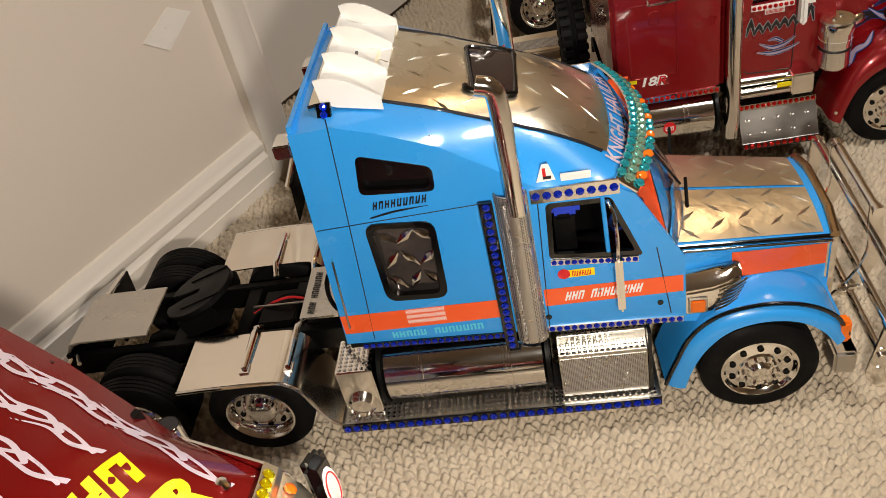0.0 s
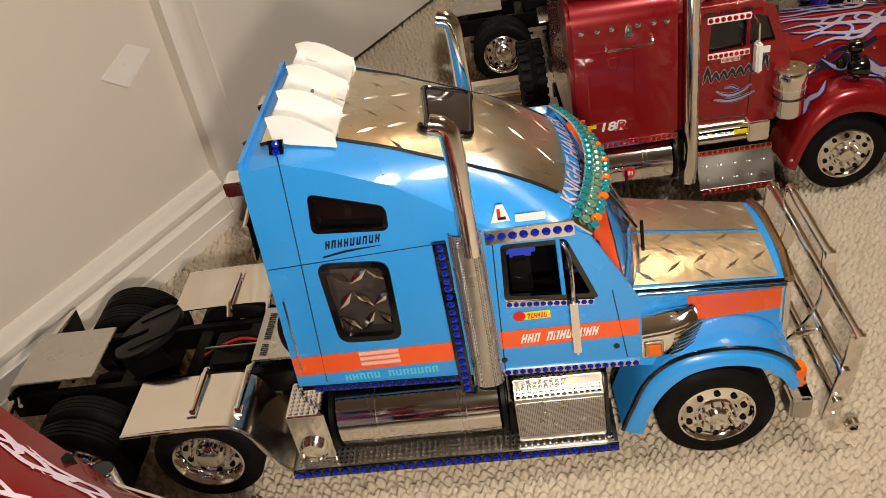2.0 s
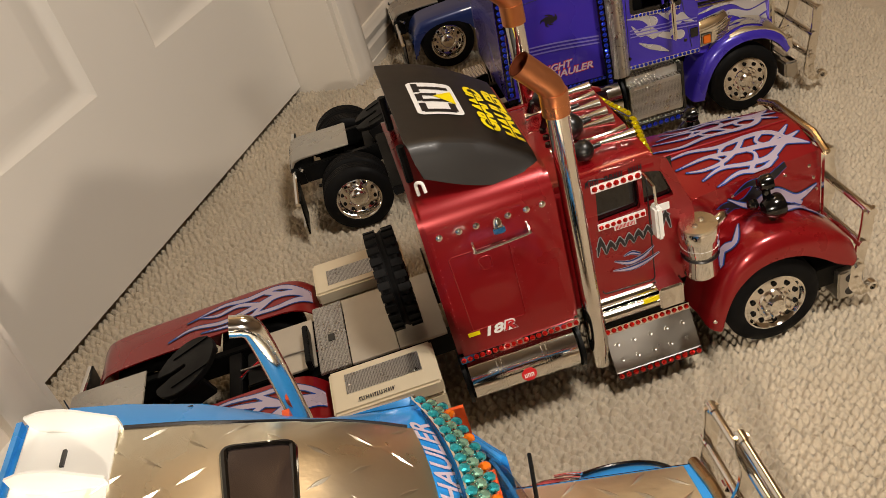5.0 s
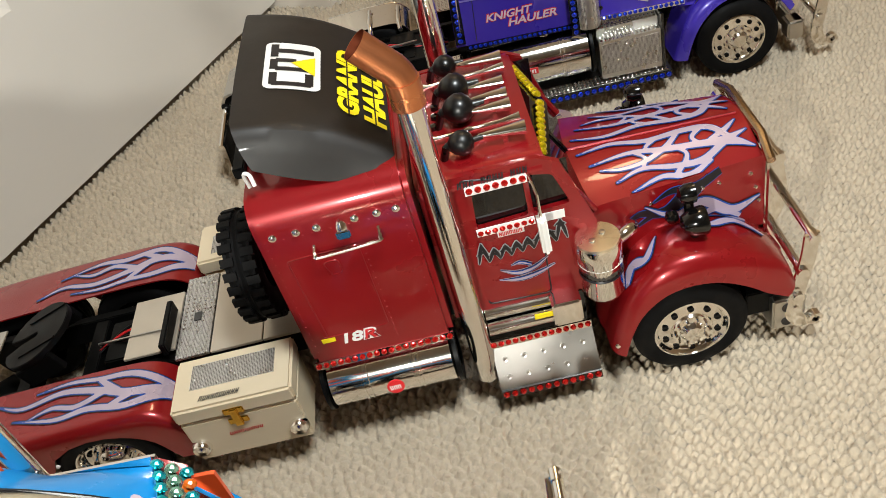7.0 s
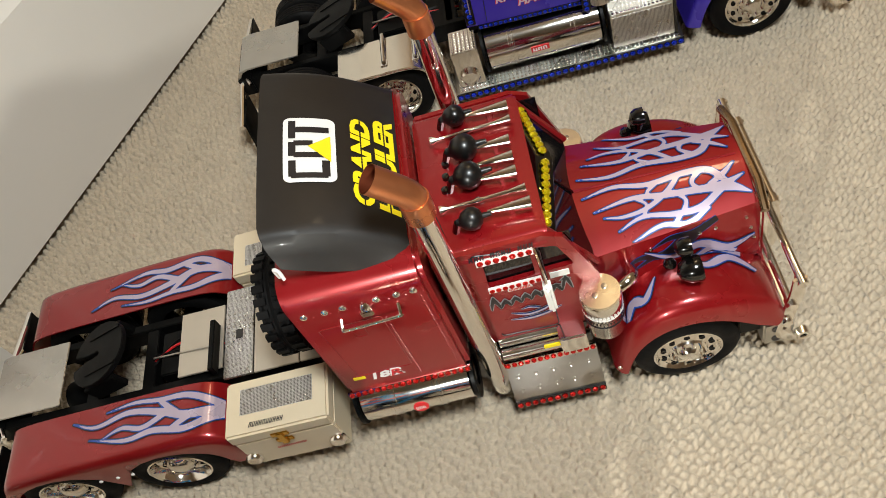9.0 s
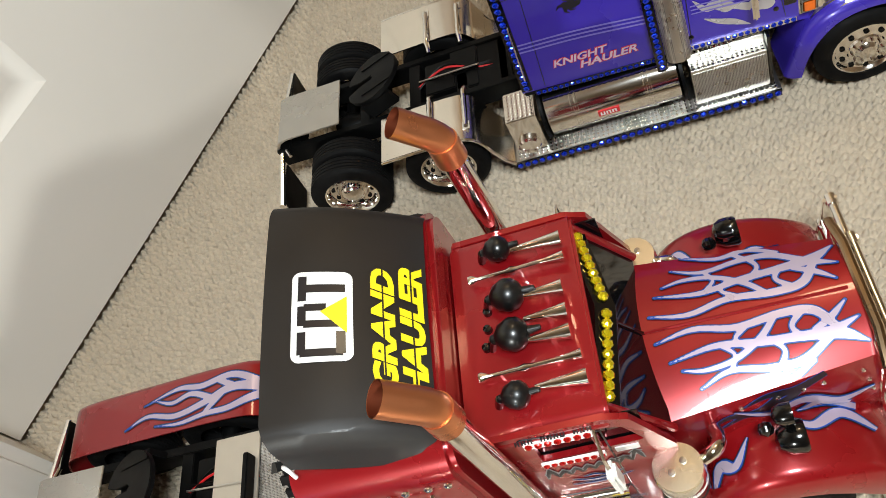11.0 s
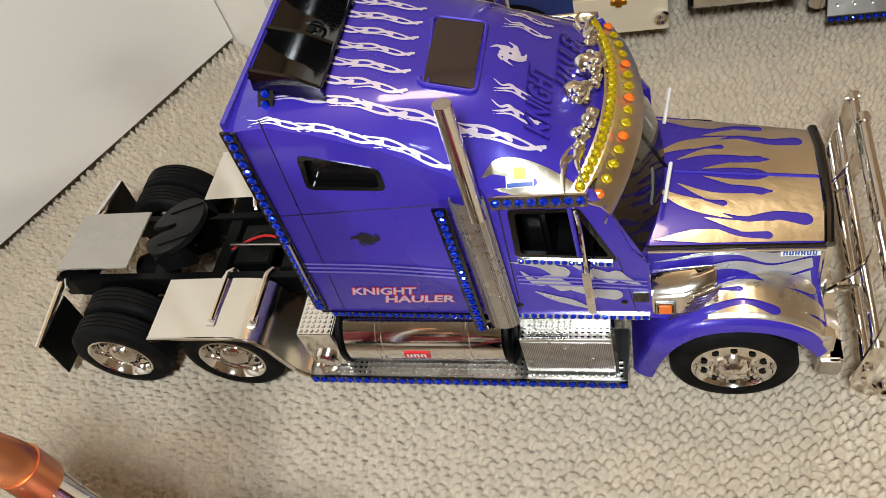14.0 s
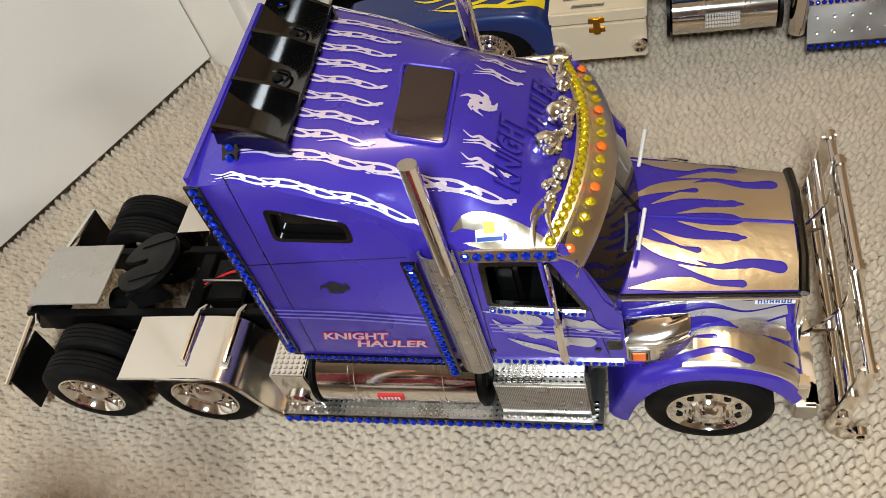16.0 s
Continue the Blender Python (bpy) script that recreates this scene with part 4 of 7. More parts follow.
    # visor: a bent chrome brow with rows of jewels
    BROW = [(0.0, 0.0), (0.013, -0.012)] if blue else [(0.0, 0.0015), (0.008, 0.0), (0.009, -0.004), (0.018, -0.0085), (0.022, -0.015), (0.018, -0.023)]

    def visor(u, v):
        q = u * (len(BROW) - 1)
        i = min(len(BROW) - 2, int(q))
        a, b = BROW[i], BROW[i + 1]
        dx2, dz = a[0] + (b[0] - a[0]) * (q - i), a[1] + (b[1] - a[1]) * (q - i)
        return (0.289 + D + VX + 0.018 * (1 - v * v) + dx2, v * (W + 0.001), 0.2185 + dz + 0.005 * (1 - v * v) * (1 - 0.5 * u) + 0.4 * VX)
    vs = part("visor", Geo().grid(visor, np.linspace(0, 1, 6), np.linspace(-1, 1, 25), 0.0015), CHROME if blue else GOLD, t, "bent chrome sun visor with jewelled rows")
    low = "AYYYAYYAYYAYYYA"
    for row in range(3 if blue else 2):
        u = (0.1, 0.5, 0.9)[row] if blue else (0.1, 0.5)[row]
        cnt = 21 if blue else (27, 15)[row]
        for k in range(cnt):
            v = -0.92 + 1.84 * k / (cnt - 1)
            mat = (GEMT, GEMG, GEMT)[row] if blue else (GEMY if not row else (AMBER if low[k] == "A" else GEMY))
            if blue and row == 2 and k % 3 == 1:
                mat = AMBER
            p = Vector(visor(u, v))
            nn = Vector((0.45, 0.25 * v, 0.85)).normalized()
            gm = new("gem", gem_mesh(mat, 0.0034 if blue or row else 0.0032))
            gm.parent = vs
            gm.matrix_basis = Matrix.LocRotScale(p + nn * 0.0008, nn.to_track_quat("Z", "Y"), None)
    # interior: seats, bulkhead, dashboard
    for y0, y1 in ((-0.078, -0.026), (0.02, 0.075)):
        part("seat", Geo().box(0.248 + D, 0.262 + D, y0, y1, 0.104, 0.186).box(0.255 + D, 0.285 + D, y0, y1, 0.104, 0.134), BLACK, t, "", 0.003)
        if blue:
            part("headrest", Geo().box(0.246 + D, 0.266 + D, y0 + 0.002, y1 - 0.002, 0.183, 0.199), ROYAL, t, "", 0.003)
    part("bulkhead", Geo().box(0.222 + D, 0.226 + D, -W + 0.004, W - 0.004, 0.104, 0.24), BLACK if not blue else ORANGE, t)
    part("dashboard", Geo().box(0.302, 0.318, -0.08, 0.08, 0.120, 0.158), BLACK if not blue else ORANGE, t, "", 0.003)
    if blue:
        part("door_lining", Geo().box(0.240 + D, 0.312, 0.086, 0.0885, 0.105, 0.204), ORANGE, t, "plain orange inner door lining")
        part("locker", Geo().box(0.227 + D, 0.246 + D, -0.070, 0.000, 0.170, 0.212), BRASSD, t, "", 0.002)
        part("steering_wheel", Geo().lathe([(0.014, -0.0016), (0.0156, 0), (0.014, 0.0016), (0.0124, 0), (0.014, -0.0016)], (0.294, -0.045, 0.160), (-0.6, 0, 0.8), 20), NAVY, t)

    # ----- bonnet -----
    h = Geo().grid(hood, np.linspace(0.320, 0.430, 8), np.linspace(-1, 1, 13), 0.002)
    part("bonnet", h, paint, t, "tapering glossy bonnet")
    for s in (-1, 1):
        def flank(x, v):
            a = Vector(hood(x, s))
            b = Vector((x, s * (0.088 if x < 0.345 else 0.088 - 0.030 * (x - 0.345) / 0.085), 0.088 - 0.012 * (x - 0.32) / 0.11))
            p = a.lerp(b, v)
            p.y -= s * 0.006 * math.sin(math.pi * v)
            return p
        fl = part("bonnet_side", Geo().grid(flank, np.linspace(0.320, 0.431, 8), np.linspace(0, 1, 7), 0.0015), paint, t)
        part("trim_line", Geo().tube([Vector(hood(x, s)) + Vector((0, 0, -0.002)) for x in np.linspace(0.322, 0.430, 6)], 0.0018, 8), GLOSS, fl)
        part("trim_line", Geo().tube([Vector(hood(x, s)) + Vector((0, s * 0.001, -0.0055)) for x in np.linspace(0.322, 0.430, 6)], 0.0013, 8), CHROME, fl)
        # wing over the front wheel
        arch = smooth_path([(0.311, 0.032), (0.318, 0.052), (0.330, 0.080), (0.350, 0.097), (0.378, 0.1025), (0.405, 0.098), (0.425, 0.085), (0.435, 0.066)], 5)
        inner = smooth_path([(0.324, 0.032), (0.330, 0.052), (0.340, 0.071), (0.356, 0.086), (0.378, 0.0915), (0.400, 0.088), (0.416, 0.077), (0.427, 0.062)], 5)
        n = len(arch)
        def wing(i, v):
            i = int(i)
            o, q = arch[i], inner[i]
            if v <= 1:
                a = (1 - v) * 1.0
                return (o[0] - 0.002 * (1 - v), s * (0.050 + 0.046 * v), o[1] + 0.004 * (1 - v))
            k = v - 1
            return (o[0] + (q[0] - o[0]) * k, s * (0.096 + 0.006 * math.sin(k * math.pi * 0.5) + (0.002 if k > 0 else 0)), o[1] + (q[1] - o[1]) * k)
        wg = part("wing", Geo().grid(wing, range(n), [0, 0.33, 0.66, 0.9, 1, 1.25, 1.5, 1.75, 2], 0.0015), paint, t, "flared front wing")
        if blue:
            part("arch_trim", Geo().tube([(arch[i][0], s * 0.0985, arch[i][1] + 0.001) for i in range(n)], 0.0017, 8), GLOSS, wg)
        part("wheel_well", Geo().grid(lambda i, v: (inner[int(i)][0], s * (0.05 + 0.048 * v), inner[int(i)][1] + 0.003), range(n), [0, 1], 0.001), BLACK, wg)
        # headlamp pod with an amber lens
        rows = [(0.326, 0.0960, 0.1215, 0.0925), (0.345, 0.0970, 0.1235, 0.0925), (0.356, 0.1040, 0.1245, 0.0890), (0.366, 0.1120, 0.1255, 0.0835)]
        v = [(x, s * y, z) for x, lo, hi, w in rows for y, z in ((0.070, lo), (w, lo), (w - 0.001, hi - 0.006), (w - 0.010, hi), (0.070, hi))]
        g = Geo().add(v, [(k * 5 + j, k * 5 + (j + 1) % 5, k * 5 + 5 + (j + 1) % 5, k * 5 + 5 + j) for k in range(3) for j in range(5)] + [(0, 1, 2, 3, 4), (19, 18, 17, 16, 15)])
        hl = part("headlamp", g, CHROME, t, "chrome headlamp pod", 0.0015)
        part("amber_lens", Geo().box(0.3300, 0.3400, min(s * 0.0925, s * 0.0945), max(s * 0.0925, s * 0.0945), 0.0990, 0.1100), AMBER, hl, "", 0.0012)
        part("lens_frame", Geo().box(0.3285, 0.3415, min(s * 0.0920, s * 0.0933), max(s * 0.0920, s * 0.0933), 0.0975, 0.1115), SATIN, hl, "", 0.001)
        g = Geo()
        for k in range(6):
            z = 0.0985 + 0.0034 * k
            x0 = 0.346 + 0.0012 * k
            g.tube([(x0, s * 0.0930, z), (x0 + 0.008, s * 0.0905, z + 0.0012), (x0 + 0.0165, s * 0.0850, z + 0.0035)], 0.0010, 6)
        part("grille_rib", g, CHROME, hl)
        part("corner_lamp", Geo().box(0.427, 0.4365, min(s * 0.088, s * 0.1005), max(s * 0.088, s * 0.1005), 0.060, 0.079), AMBER if blue else CHROME, t, "", 0.002)
        part("bumper_end", Geo().box(0.430, 0.446, min(s * 0.072, s * 0.093), max(s * 0.072, s * 0.093), 0.022, 0.042), SATIN, t, "bent steel bumper end", 0.002)
    # grille and bumper
    gr = part("grille", Geo().box(0.428, 0.4345, -0.056, 0.056, 0.040, 0.127), CHROME, t, "chrome radiator surround", 0.002)
    for k in range(13):
        y = -0.042 + 0.007 * k
        part("grille_bar", Geo().box(0.4346, 0.4365, y - 0.0015, y + 0.0015, 0.044, 0.117), GLOSS if k % 2 else CHROME, gr)
    part("grille_cap", Geo().tube([(0.431, -0.058, 0.129), (0.433, -0.03, 0.134), (0.433, 0.03, 0.134), (0.431, 0.058, 0.129)], 0.0034, 10), GLOSS if not blue else BRASSD, gr)
    part("bumper", Geo().box(0.436, 0.446, -0.092, 0.092, 0.020, 0.042), SATIN, t, "", 0.002)
    part("front_axle", Geo().tube([(0.377, -0.08, 0.041), (0.377, 0.08, 0.041)], 0.005, 10), BLACK, t)
    add_guard(t, 0.466, 0.045, 0.101, 0.134, 0.104)

    # ----- dress -----
    if blue:
        for s in (-1, 1):
            P = side_plane(s * W)
            if s < 0:
                P = side_plane(-W)
            L = -s
            g = Geo()
            for a, b, c, d in ((0.0905 + D, 0.205 + D, 0.1130, 0.1305), (0.2355 + D, 0.3255, 0.1190, 0.1345)):
                v = [(a, s * (W + 0.0004), c), (b, s * (W + 0.0004), c + 0.0005), (b, s * (W + 0.0004), d - 0.0005), (a, s * (W + 0.0004), d)]
                g.add(v, [(0, 1, 2, 3)])
            part("orange_stripe", g, ORANGE, t, "flat orange stripe")
            g = Geo()
            fl2 = lambda x, v: Vector(Vector(hood(x, s)).lerp(Vector((x, s * (0.088 if x < 0.345 else 0.088 - 0.030 * (x - 0.345) / 0.085), 0.088 - 0.012 * (x - 0.32) / 0.11)), v)) + Vector((0, -s * 0.006 * math.sin(math.pi * v), 0))
            patch(g, fl2 if s > 0 else fl2, 0.362, 0.430, 0.18, 0.55, 0.0008)
            part("orange_stripe", g, ORANGE, t)
            patch(g2 := Geo(), fl2, 0.350, 0.412, 0.70, 0.93, 0.0008)
            part("orange_stripe", g2, ORANGE, t)
            for x0, v0 in ((0.398, 0.30), (0.378, 0.74)):
                mk = part("badge", Geo().add([Vector(fl2(x0 + a, v0 + c)) + Vector((0, s * 0.0016, 0)) for a, c in ((0.0, 0.0), (0.012, 0.03), (0.010, 0.13))], [(0, 1, 2)]), DARKV, t, "small black and yellow winged sticker")
                part("badge_mark", bars(Geo(), (lambda x, q: Vector(fl2(x, v0 + 0.10 - q * 25))), x0 + 0.006, 0.0, 0.014, 0, 4, 0.0042, 0.3, 0.75, 0.0022), YELLOW, mk)
        P = side_plane(-W)
        # lettering reduced to strokes, flat on the camera-facing side
        flip = lambda x, z: (x, -W, z)
        g = bars(Geo(), flip, 0.136 + D, 0.2180, 0.036, 0.001, 9, 0.006, 0.3, 0.7, 0.0005)
        ribbon(g, flip, [(0.133 + D, 0.212), (0.15 + D, 0.2150), (0.172 + D, 0.2165)], [0.0012, 0.0016, 0.0004], 0.0005)
        part("side_lettering", g, DARKV, t, "black brushed lettering")
        g = Geo()
        for k in range(3):
            bars(g, flip, 0.138 + D, 0.1265 - 0.0047 * k, 0.028, 0.0, 11, 0.0032, 0.0, 0.75, 0.0008)
        part("number_block", g, DECALW, t, "white rows of small lettering")
        part("side_lettering", bars(Geo(), flip, 0.124 + D, 0.1045, 0.067, 0.0, 13, 0.0058, 0.0, 0.78, 0.0006, (5,)), CYAN, t, "pale blue block lettering")
        part("side_lettering", bars(Geo(), flip, 0.249 + D, 0.1225, 0.052, 0.0008, 12, 0.0078, 0.3, 0.8, 0.0008, (3,)), DECALW, t, "white italic lettering on the stripe")
        g = Geo().add([(0.251 + D, -W - 0.0005, 0.143), (0.271 + D, -W - 0.0005, 0.143), (0.271 + D, -W - 0.0005, 0.1495), (0.251 + D, -W - 0.0005, 0.1495)], [(0, 1, 2, 3)])
        bd = part("badge", g, YELLOW, t, "small yellow and red sticker")
        part("badge_mark", Geo().lathe([(0, 0.0003), (0.0042, 0.0003), (0.0042, 0)], (0.2505 + D, -W - 0.0005, 0.1465), (0, -1, 0), 20), REDV, bd)
        part("badge_mark", bars(Geo(), flip, 0.256 + D, 0.1440, 0.013, 0, 6, 0.0045, 0, 0.75, 0.001), REDV, bd)
        g = Geo().add([(x + D, -W - 0.0005 + 0.002 * (z - 0.225) / 0.01, z) for x, z in ((0.241, 0.223), (0.253, 0.2235), (0.2495, 0.2345), (0.2455, 0.2345))], [(0, 1, 2, 3)])
        bd = part("badge", g, DECALW, t, "white triangular sticker with a red and black mark")
        part("badge_mark", Geo().box(0.2455 + D, 0.2475 + D, -W - 0.0012, -W - 0.0006, 0.2255, 0.2325), REDV, bd)
        part("badge_mark", Geo().box(0.2455 + D, 0.2505 + D, -W - 0.0014, -W - 0.0007, 0.2250, 0.2268), DARKV, bd)
        part("side_lettering", Geo().box(0.256 + D, 0.2745 + D, -W - 0.0008, -W + 0.001, 0.2215, 0.2265), DECALW, t, "", 0.0003)
        # tread-plate foil on roof and bonnet, raised diamonds
        g = patch(Geo(), lambda x, y: R(x + (x - 0.108) * 0.07 * (1 - (y / W) ** 2), y), 0.108, 0.280, -0.061, 0.061, 0.0007, 24, 20)
        rf = part("tread_foil", g, GOLD, t, "polished tread-plate foil")
        part("foil_edge", Geo().tube([Vector(R(x, -0.062)) + Vector((0, 0, 0.0008)) for x in np.linspace(0.108, 0.284, 16)], 0.0012, 6), DARKV, rf)
        part("foil_edge", Geo().tube([Vector(R(x, 0.062)) + Vector((0, 0, 0.0008)) for x in np.linspace(0.108, 0.284, 16)], 0.0012, 6), DARKV, rf)
        def lozenges(fn, us, vs, ln, wd, lift):
            g = Geo()
            for i, u in enumerate(us):
                for j, v in enumerate(vs):
                    vv = v + (vs[1] - vs[0]) * 0.5 * (i % 2)
                    a = 0.75 if (i + j) % 2 else -0.75
                    c, q = math.cos(a), math.sin(a)
                    p = [Vector(fn(u + c * l - q * h, vv + (q * l + c * h) * spread_of(u))) for l, h in ((-ln, 0), (0, -wd), (ln, 0), (0, wd), (0, 0))]
                    p = [x + Vector((0, 0, lift)) for x in p[:4]] + [p[4] + Vector((0, 0, lift + 0.0011))]
                    g.add(p, [(0, 1, 4), (1, 2, 4), (2, 3, 4), (3, 0, 4)])
            return g
        spread_of = lambda u: 1.0
        part("tread_bar", lozenges(R, np.linspace(0.118, 0.280, 10), np.linspace(-0.058, 0.042, 5), 0.0085, 0.0017, 0.0007), GOLD, rf)
        for a, b in ((-0.97, -0.03), (0.03, 0.97)):
            bf = part("bonnet_foil", patch(Geo(), hood, 0.326, 0.424, a, b, 0.0007, 10, 10), GOLD, t, "polished tread-plate foil")
            spread_of = lambda u: 18.0
            part("tread_bar", lozenges(hood, np.linspace(0.336, 0.416, 5), np.linspace(a + 0.12, b - 0.25, 3), 0.0085, 0.0017, 0.0007), GOLD, bf)
        # roof hatch
        ht = part("roof_hatch", patch(Geo(), R, 0.205, 0.233, -0.036, 0.031, 0.0030, 8, 8), BROWNG, t, "smoked roof hatch in a black frame")
        part("hatch_frame", Geo().tube([Vector(R(x, y)) + Vector((0, 0, 0.0028)) for x, y in rounded([(0.2035, -0.038), (0.2345, -0.038), (0.2345, 0.033), (0.2035, 0.033)], 0.005) + [(0.2085, -0.038)]], 0.0020, 8, False), GLOSS, ht)
        part("roof_lettering", word(Geo(), "KNIGHT HAULER", "bold", lambda u, v: R(0.2870 + 0.016 * (1 - (u / W) ** 2) - v, u), -0.070, 0.0, 0.138, 0.0100, 0.0009), LILAC, t, "silver lettering along the roof front")
        # rear roof wing of folded white card: a dished floor, a low back and four plates
        floor = smooth_path([(0.1155, 0.2985), (0.1190, 0.2930), (0.1270, 0.2890), (0.1400, 0.2855), (0.1525, 0.2840)], 5)
        g = Geo().grid(lambda i, y: (floor[int(i)][0], y, floor[int(i)][1]), range(len(floor)), np.linspace(-0.071, 0.061, 12), 0.0012)
        sp = part("roof_wing", g, WHITE, t, "white slotted card roof wing")
        for y in (-0.0715, -0.028, 0.017, 0.0615):
            end = y < -0.07 or y > 0.06
            lo = 0.2790 if end else 0.2830
            plate = smooth_path([(0.1150, 0.3040), (0.1230, 0.3045), (0.1340, 0.3010), (0.1450, 0.2935), (0.1530, 0.2880)], 4)
            part("fin", Geo().prism(plate + [(0.1530, lo), (0.1250, lo + 0.006), (0.1160, lo + 0.010)], y - 0.0009, y + 0.0009), WHITE, sp)
        for y, w in ((-0.050, 0.004), (-0.006, 0.013), (0.040, 0.006)):
            part("slot", Geo().box(0.1295, 0.1312, y - w, y + w, 0.2875, 0.2892), DARKV, sp)
        for s in (-1, 1):
            strip(t, (0.1200 + D, s * 0.081, 0.277), (0.1210 + D, s * 0.074, 0.2900), 0.009, (-0.2, s, 0.4), 3, 0.0027, GEMB, GLOSS, "wing_strip")
        # box and hoses on the back wall
        part("air_hose", Geo().tube(smooth_path([(0.092 + D, -0.02, 0.15), (0.07 + D, -0.03, 0.12), (0.07, -0.03, 0.09), (0.09, 0.0, 0.075)], 6), 0.002, 8), BLACK, t)
        for s in (-1, 1):
            part("back_lamp", Geo().box(0.080 + D, 0.092 + D, *sorted((s * 0.055, s * 0.075)), 0.255, 0.265), CHROME, t, "", 0.001)
        dk = part("deck_tray", Geo().box(0.034, 0.066, -0.034, 0.034, 0.0825, 0.085), SATIN, t, "steel tray with dark lettering")
        part("tray_lettering", bars(Geo(), lambda u, v: (0.0455 - v, u, 0.085), -0.030, 0, 0.056, 0, 11, 0.006, 0.2, 0.75, 0.0004, (3,)), DARKV, dk)
    elif maroon:
        for k, y in enumerate(np.linspace(-0.072, 0.072, 7)):
            edge = abs(y) > 0.06
            a, ln = (0.280, 0.160) if edge else (0.236, 0.125)
            fd = braid(a, y, ln, 0.0085, 50 + k, 3.2 if edge else 2.5)
            part("roof_flame", contour(Geo(), R, a + 0.003, a - ln - 0.003, max(-0.088, y - 0.013), min(0.088, y + 0.013), 0.0009, fd, 0.0006), LILAC, t)
        g = bars(Geo(), lambda u, v: R(0.258 - v, u), -0.052, 0.0, 0.104, 0.0, 5, 0.015, 0.3, 0.85, 0.0007)
        word(g, "HAULER", "wide", lambda u, v: R(0.282 - v, u), -0.060, 0.0, 0.120, 0.017, 0.0007)
        part("roof_lettering", g, YELLOW, t, "yellow block lettering across the roof")
        cv = part("lamp_cover", Geo().box(0.306, 0.316, 0.094, 0.112, 0.176, 0.222), GLOSS, t, "black mirror shell with a white oval", 0.004)
        part("oval_mark", Geo().lathe([(0, 0.0006), (0.0075, 0.0006), (0.008, 0)], (0, 0, 0), (1, 0, 0), 24).move(Matrix.Translation((0.3162, 0.103, 0.200)) @ Matrix.Diagonal((1, 0.8, 1.9, 1))), DECALW, cv)
        part("oval_ring", Geo().tube([(0.3168, 0.103 + 0.005 * math.cos(a), 0.200 + 0.0118 * math.sin(a)) for a in np.linspace(0, 6.283, 20)], 0.0005, 5, False), REDV, cv)
        for s in (-1, 1):
            part("bullet_lamp", Geo().lathe([(0.004, 0), (0.003, 0.003), (0, 0.004)], (0.280, s * 0.07, 0.2225), (0, 0, 1), 12), CHROME, t)
    else:
        for s in (-1, 1):
            strip(t, (0.094 + D, s * (W + 0.0012), 0.106), (0.102 + D, s * (W + 0.0012), 0.280), 0.0095, (-0.1, s, 0), 19, 0.0030, GEMB, GLOSS)
        flip = lambda x, z: (x, -W, z)
        # pale flames along the shoulder and over the roof
        for k, y in enumerate(np.linspace(-0.066, 0.066, 9)):
            edge = abs(y) > 0.06
            a, ln = (0.266, 0.145) if edge else (0.193, 0.072)
            fd = braid(a, y, ln, 0.0064, k, 3.6 if edge else 2.0)
            part("roof_flame", contour(Geo(), R, a + 0.003, a - ln - 0.003, y - 0.009, y + 0.009, 0.0007, fd, 0.0006), LILAC, t)
            if 0.03 < abs(y) < 0.06:
                fd = braid(0.264, y, 0.024, 0.0064, 30 + k, 0.9)
                part("roof_flame", contour(Geo(), R, 0.268, 0.238, y - 0.009, y + 0.009, 0.0007, fd, 0.0006), LILAC, t)
        for s in (-1, 1):
            def SH(x, q):
                if q >= 0:
                    return R(x, s * (W - q))
                return (x + D, s * (W + 0.0002), lerp(SHOULDER, x) + q)
            fd = braid(0.218, 0.005, 0.106, 0.0048, 17, 2.6)
            part("side_flame", contour(Geo(), SH, 0.223, 0.105, -0.008, 0.016, 0.0007, fd, 0.0006), DECALW, t)
            SP = lambda x, z: (x, s * (W + 0.0002), z)
            fd = strands([
                ([(0.2486, 0.1470), (0.2570, 0.1350), (0.2660, 0.1365), (0.2735, 0.1300)], [0.0005, 0.0030, 0.0055, 0.0055]),
                ([(0.2440, 0.1560), (0.2620, 0.1525), (0.2735, 0.1450)], [0.0004, 0.0028, 0.0060]),
                ([(0.2551, 0.1243), (0.2659, 0.1172), (0.2774, 0.1116), (0.2897, 0.1036)], [0.0005, 0.0026, 0.0030, 0.0004]),
                ([(0.2800, 0.1535), (0.2930, 0.1450), (0.3034, 0.1380)], [0.0005, 0.0036, 0.0050]),
                ([(0.2780, 0.1290), (0.2920, 0.1225), (0.3041, 0.1200)], [0.0030, 0.0042, 0.0056]),
                ([(0.3070, 0.1414), (0.3120, 0.1365), (0.3214, 0.1306)], [0.0045, 0.0030, 0.0005])])
            part("door_flame", contour(Geo(), SP, 0.238, 0.326, 0.101, 0.159, 0.0010, fd, 0.0005), SILVERV, t)
            g = Geo()
            for k in range(3):
                decal(t, "pin_stripe", (lambda x, z: (x, s * (W + 0.0007), z)), [(0.098 + D, 0.159 - 0.0042 * k), (0.15 + D, 0.1555 - 0.0042 * k), (0.204 + D, 0.148 - 0.004 * k)], [0.0018, 0.0018, 0.0018], 0.0002, LAVENDER)
                decal(t, "pin_stripe", (lambda x, z: (x, s * (W + 0.0009), z)), [(0.240 + D, 0.142 - 0.004 * k), (0.29, 0.138 - 0.004 * k), (0.325, 0.134 - 0.004 * k)], [0.0014, 0.0014, 0.0014], 0.0002, LAVENDER)
        g = word(Geo(), "KNIGHT", "bold", flip, 0.1230 + D, 0.1225, 0.047, 0.0080, 0.0008)
        word(g, "HAULER", "bold", flip, 0.1440 + D, 0.1130, 0.049, 0.0080, 0.0008)
        part("side_lettering", g, LILAC, t, "pale italic lettering edged in red")
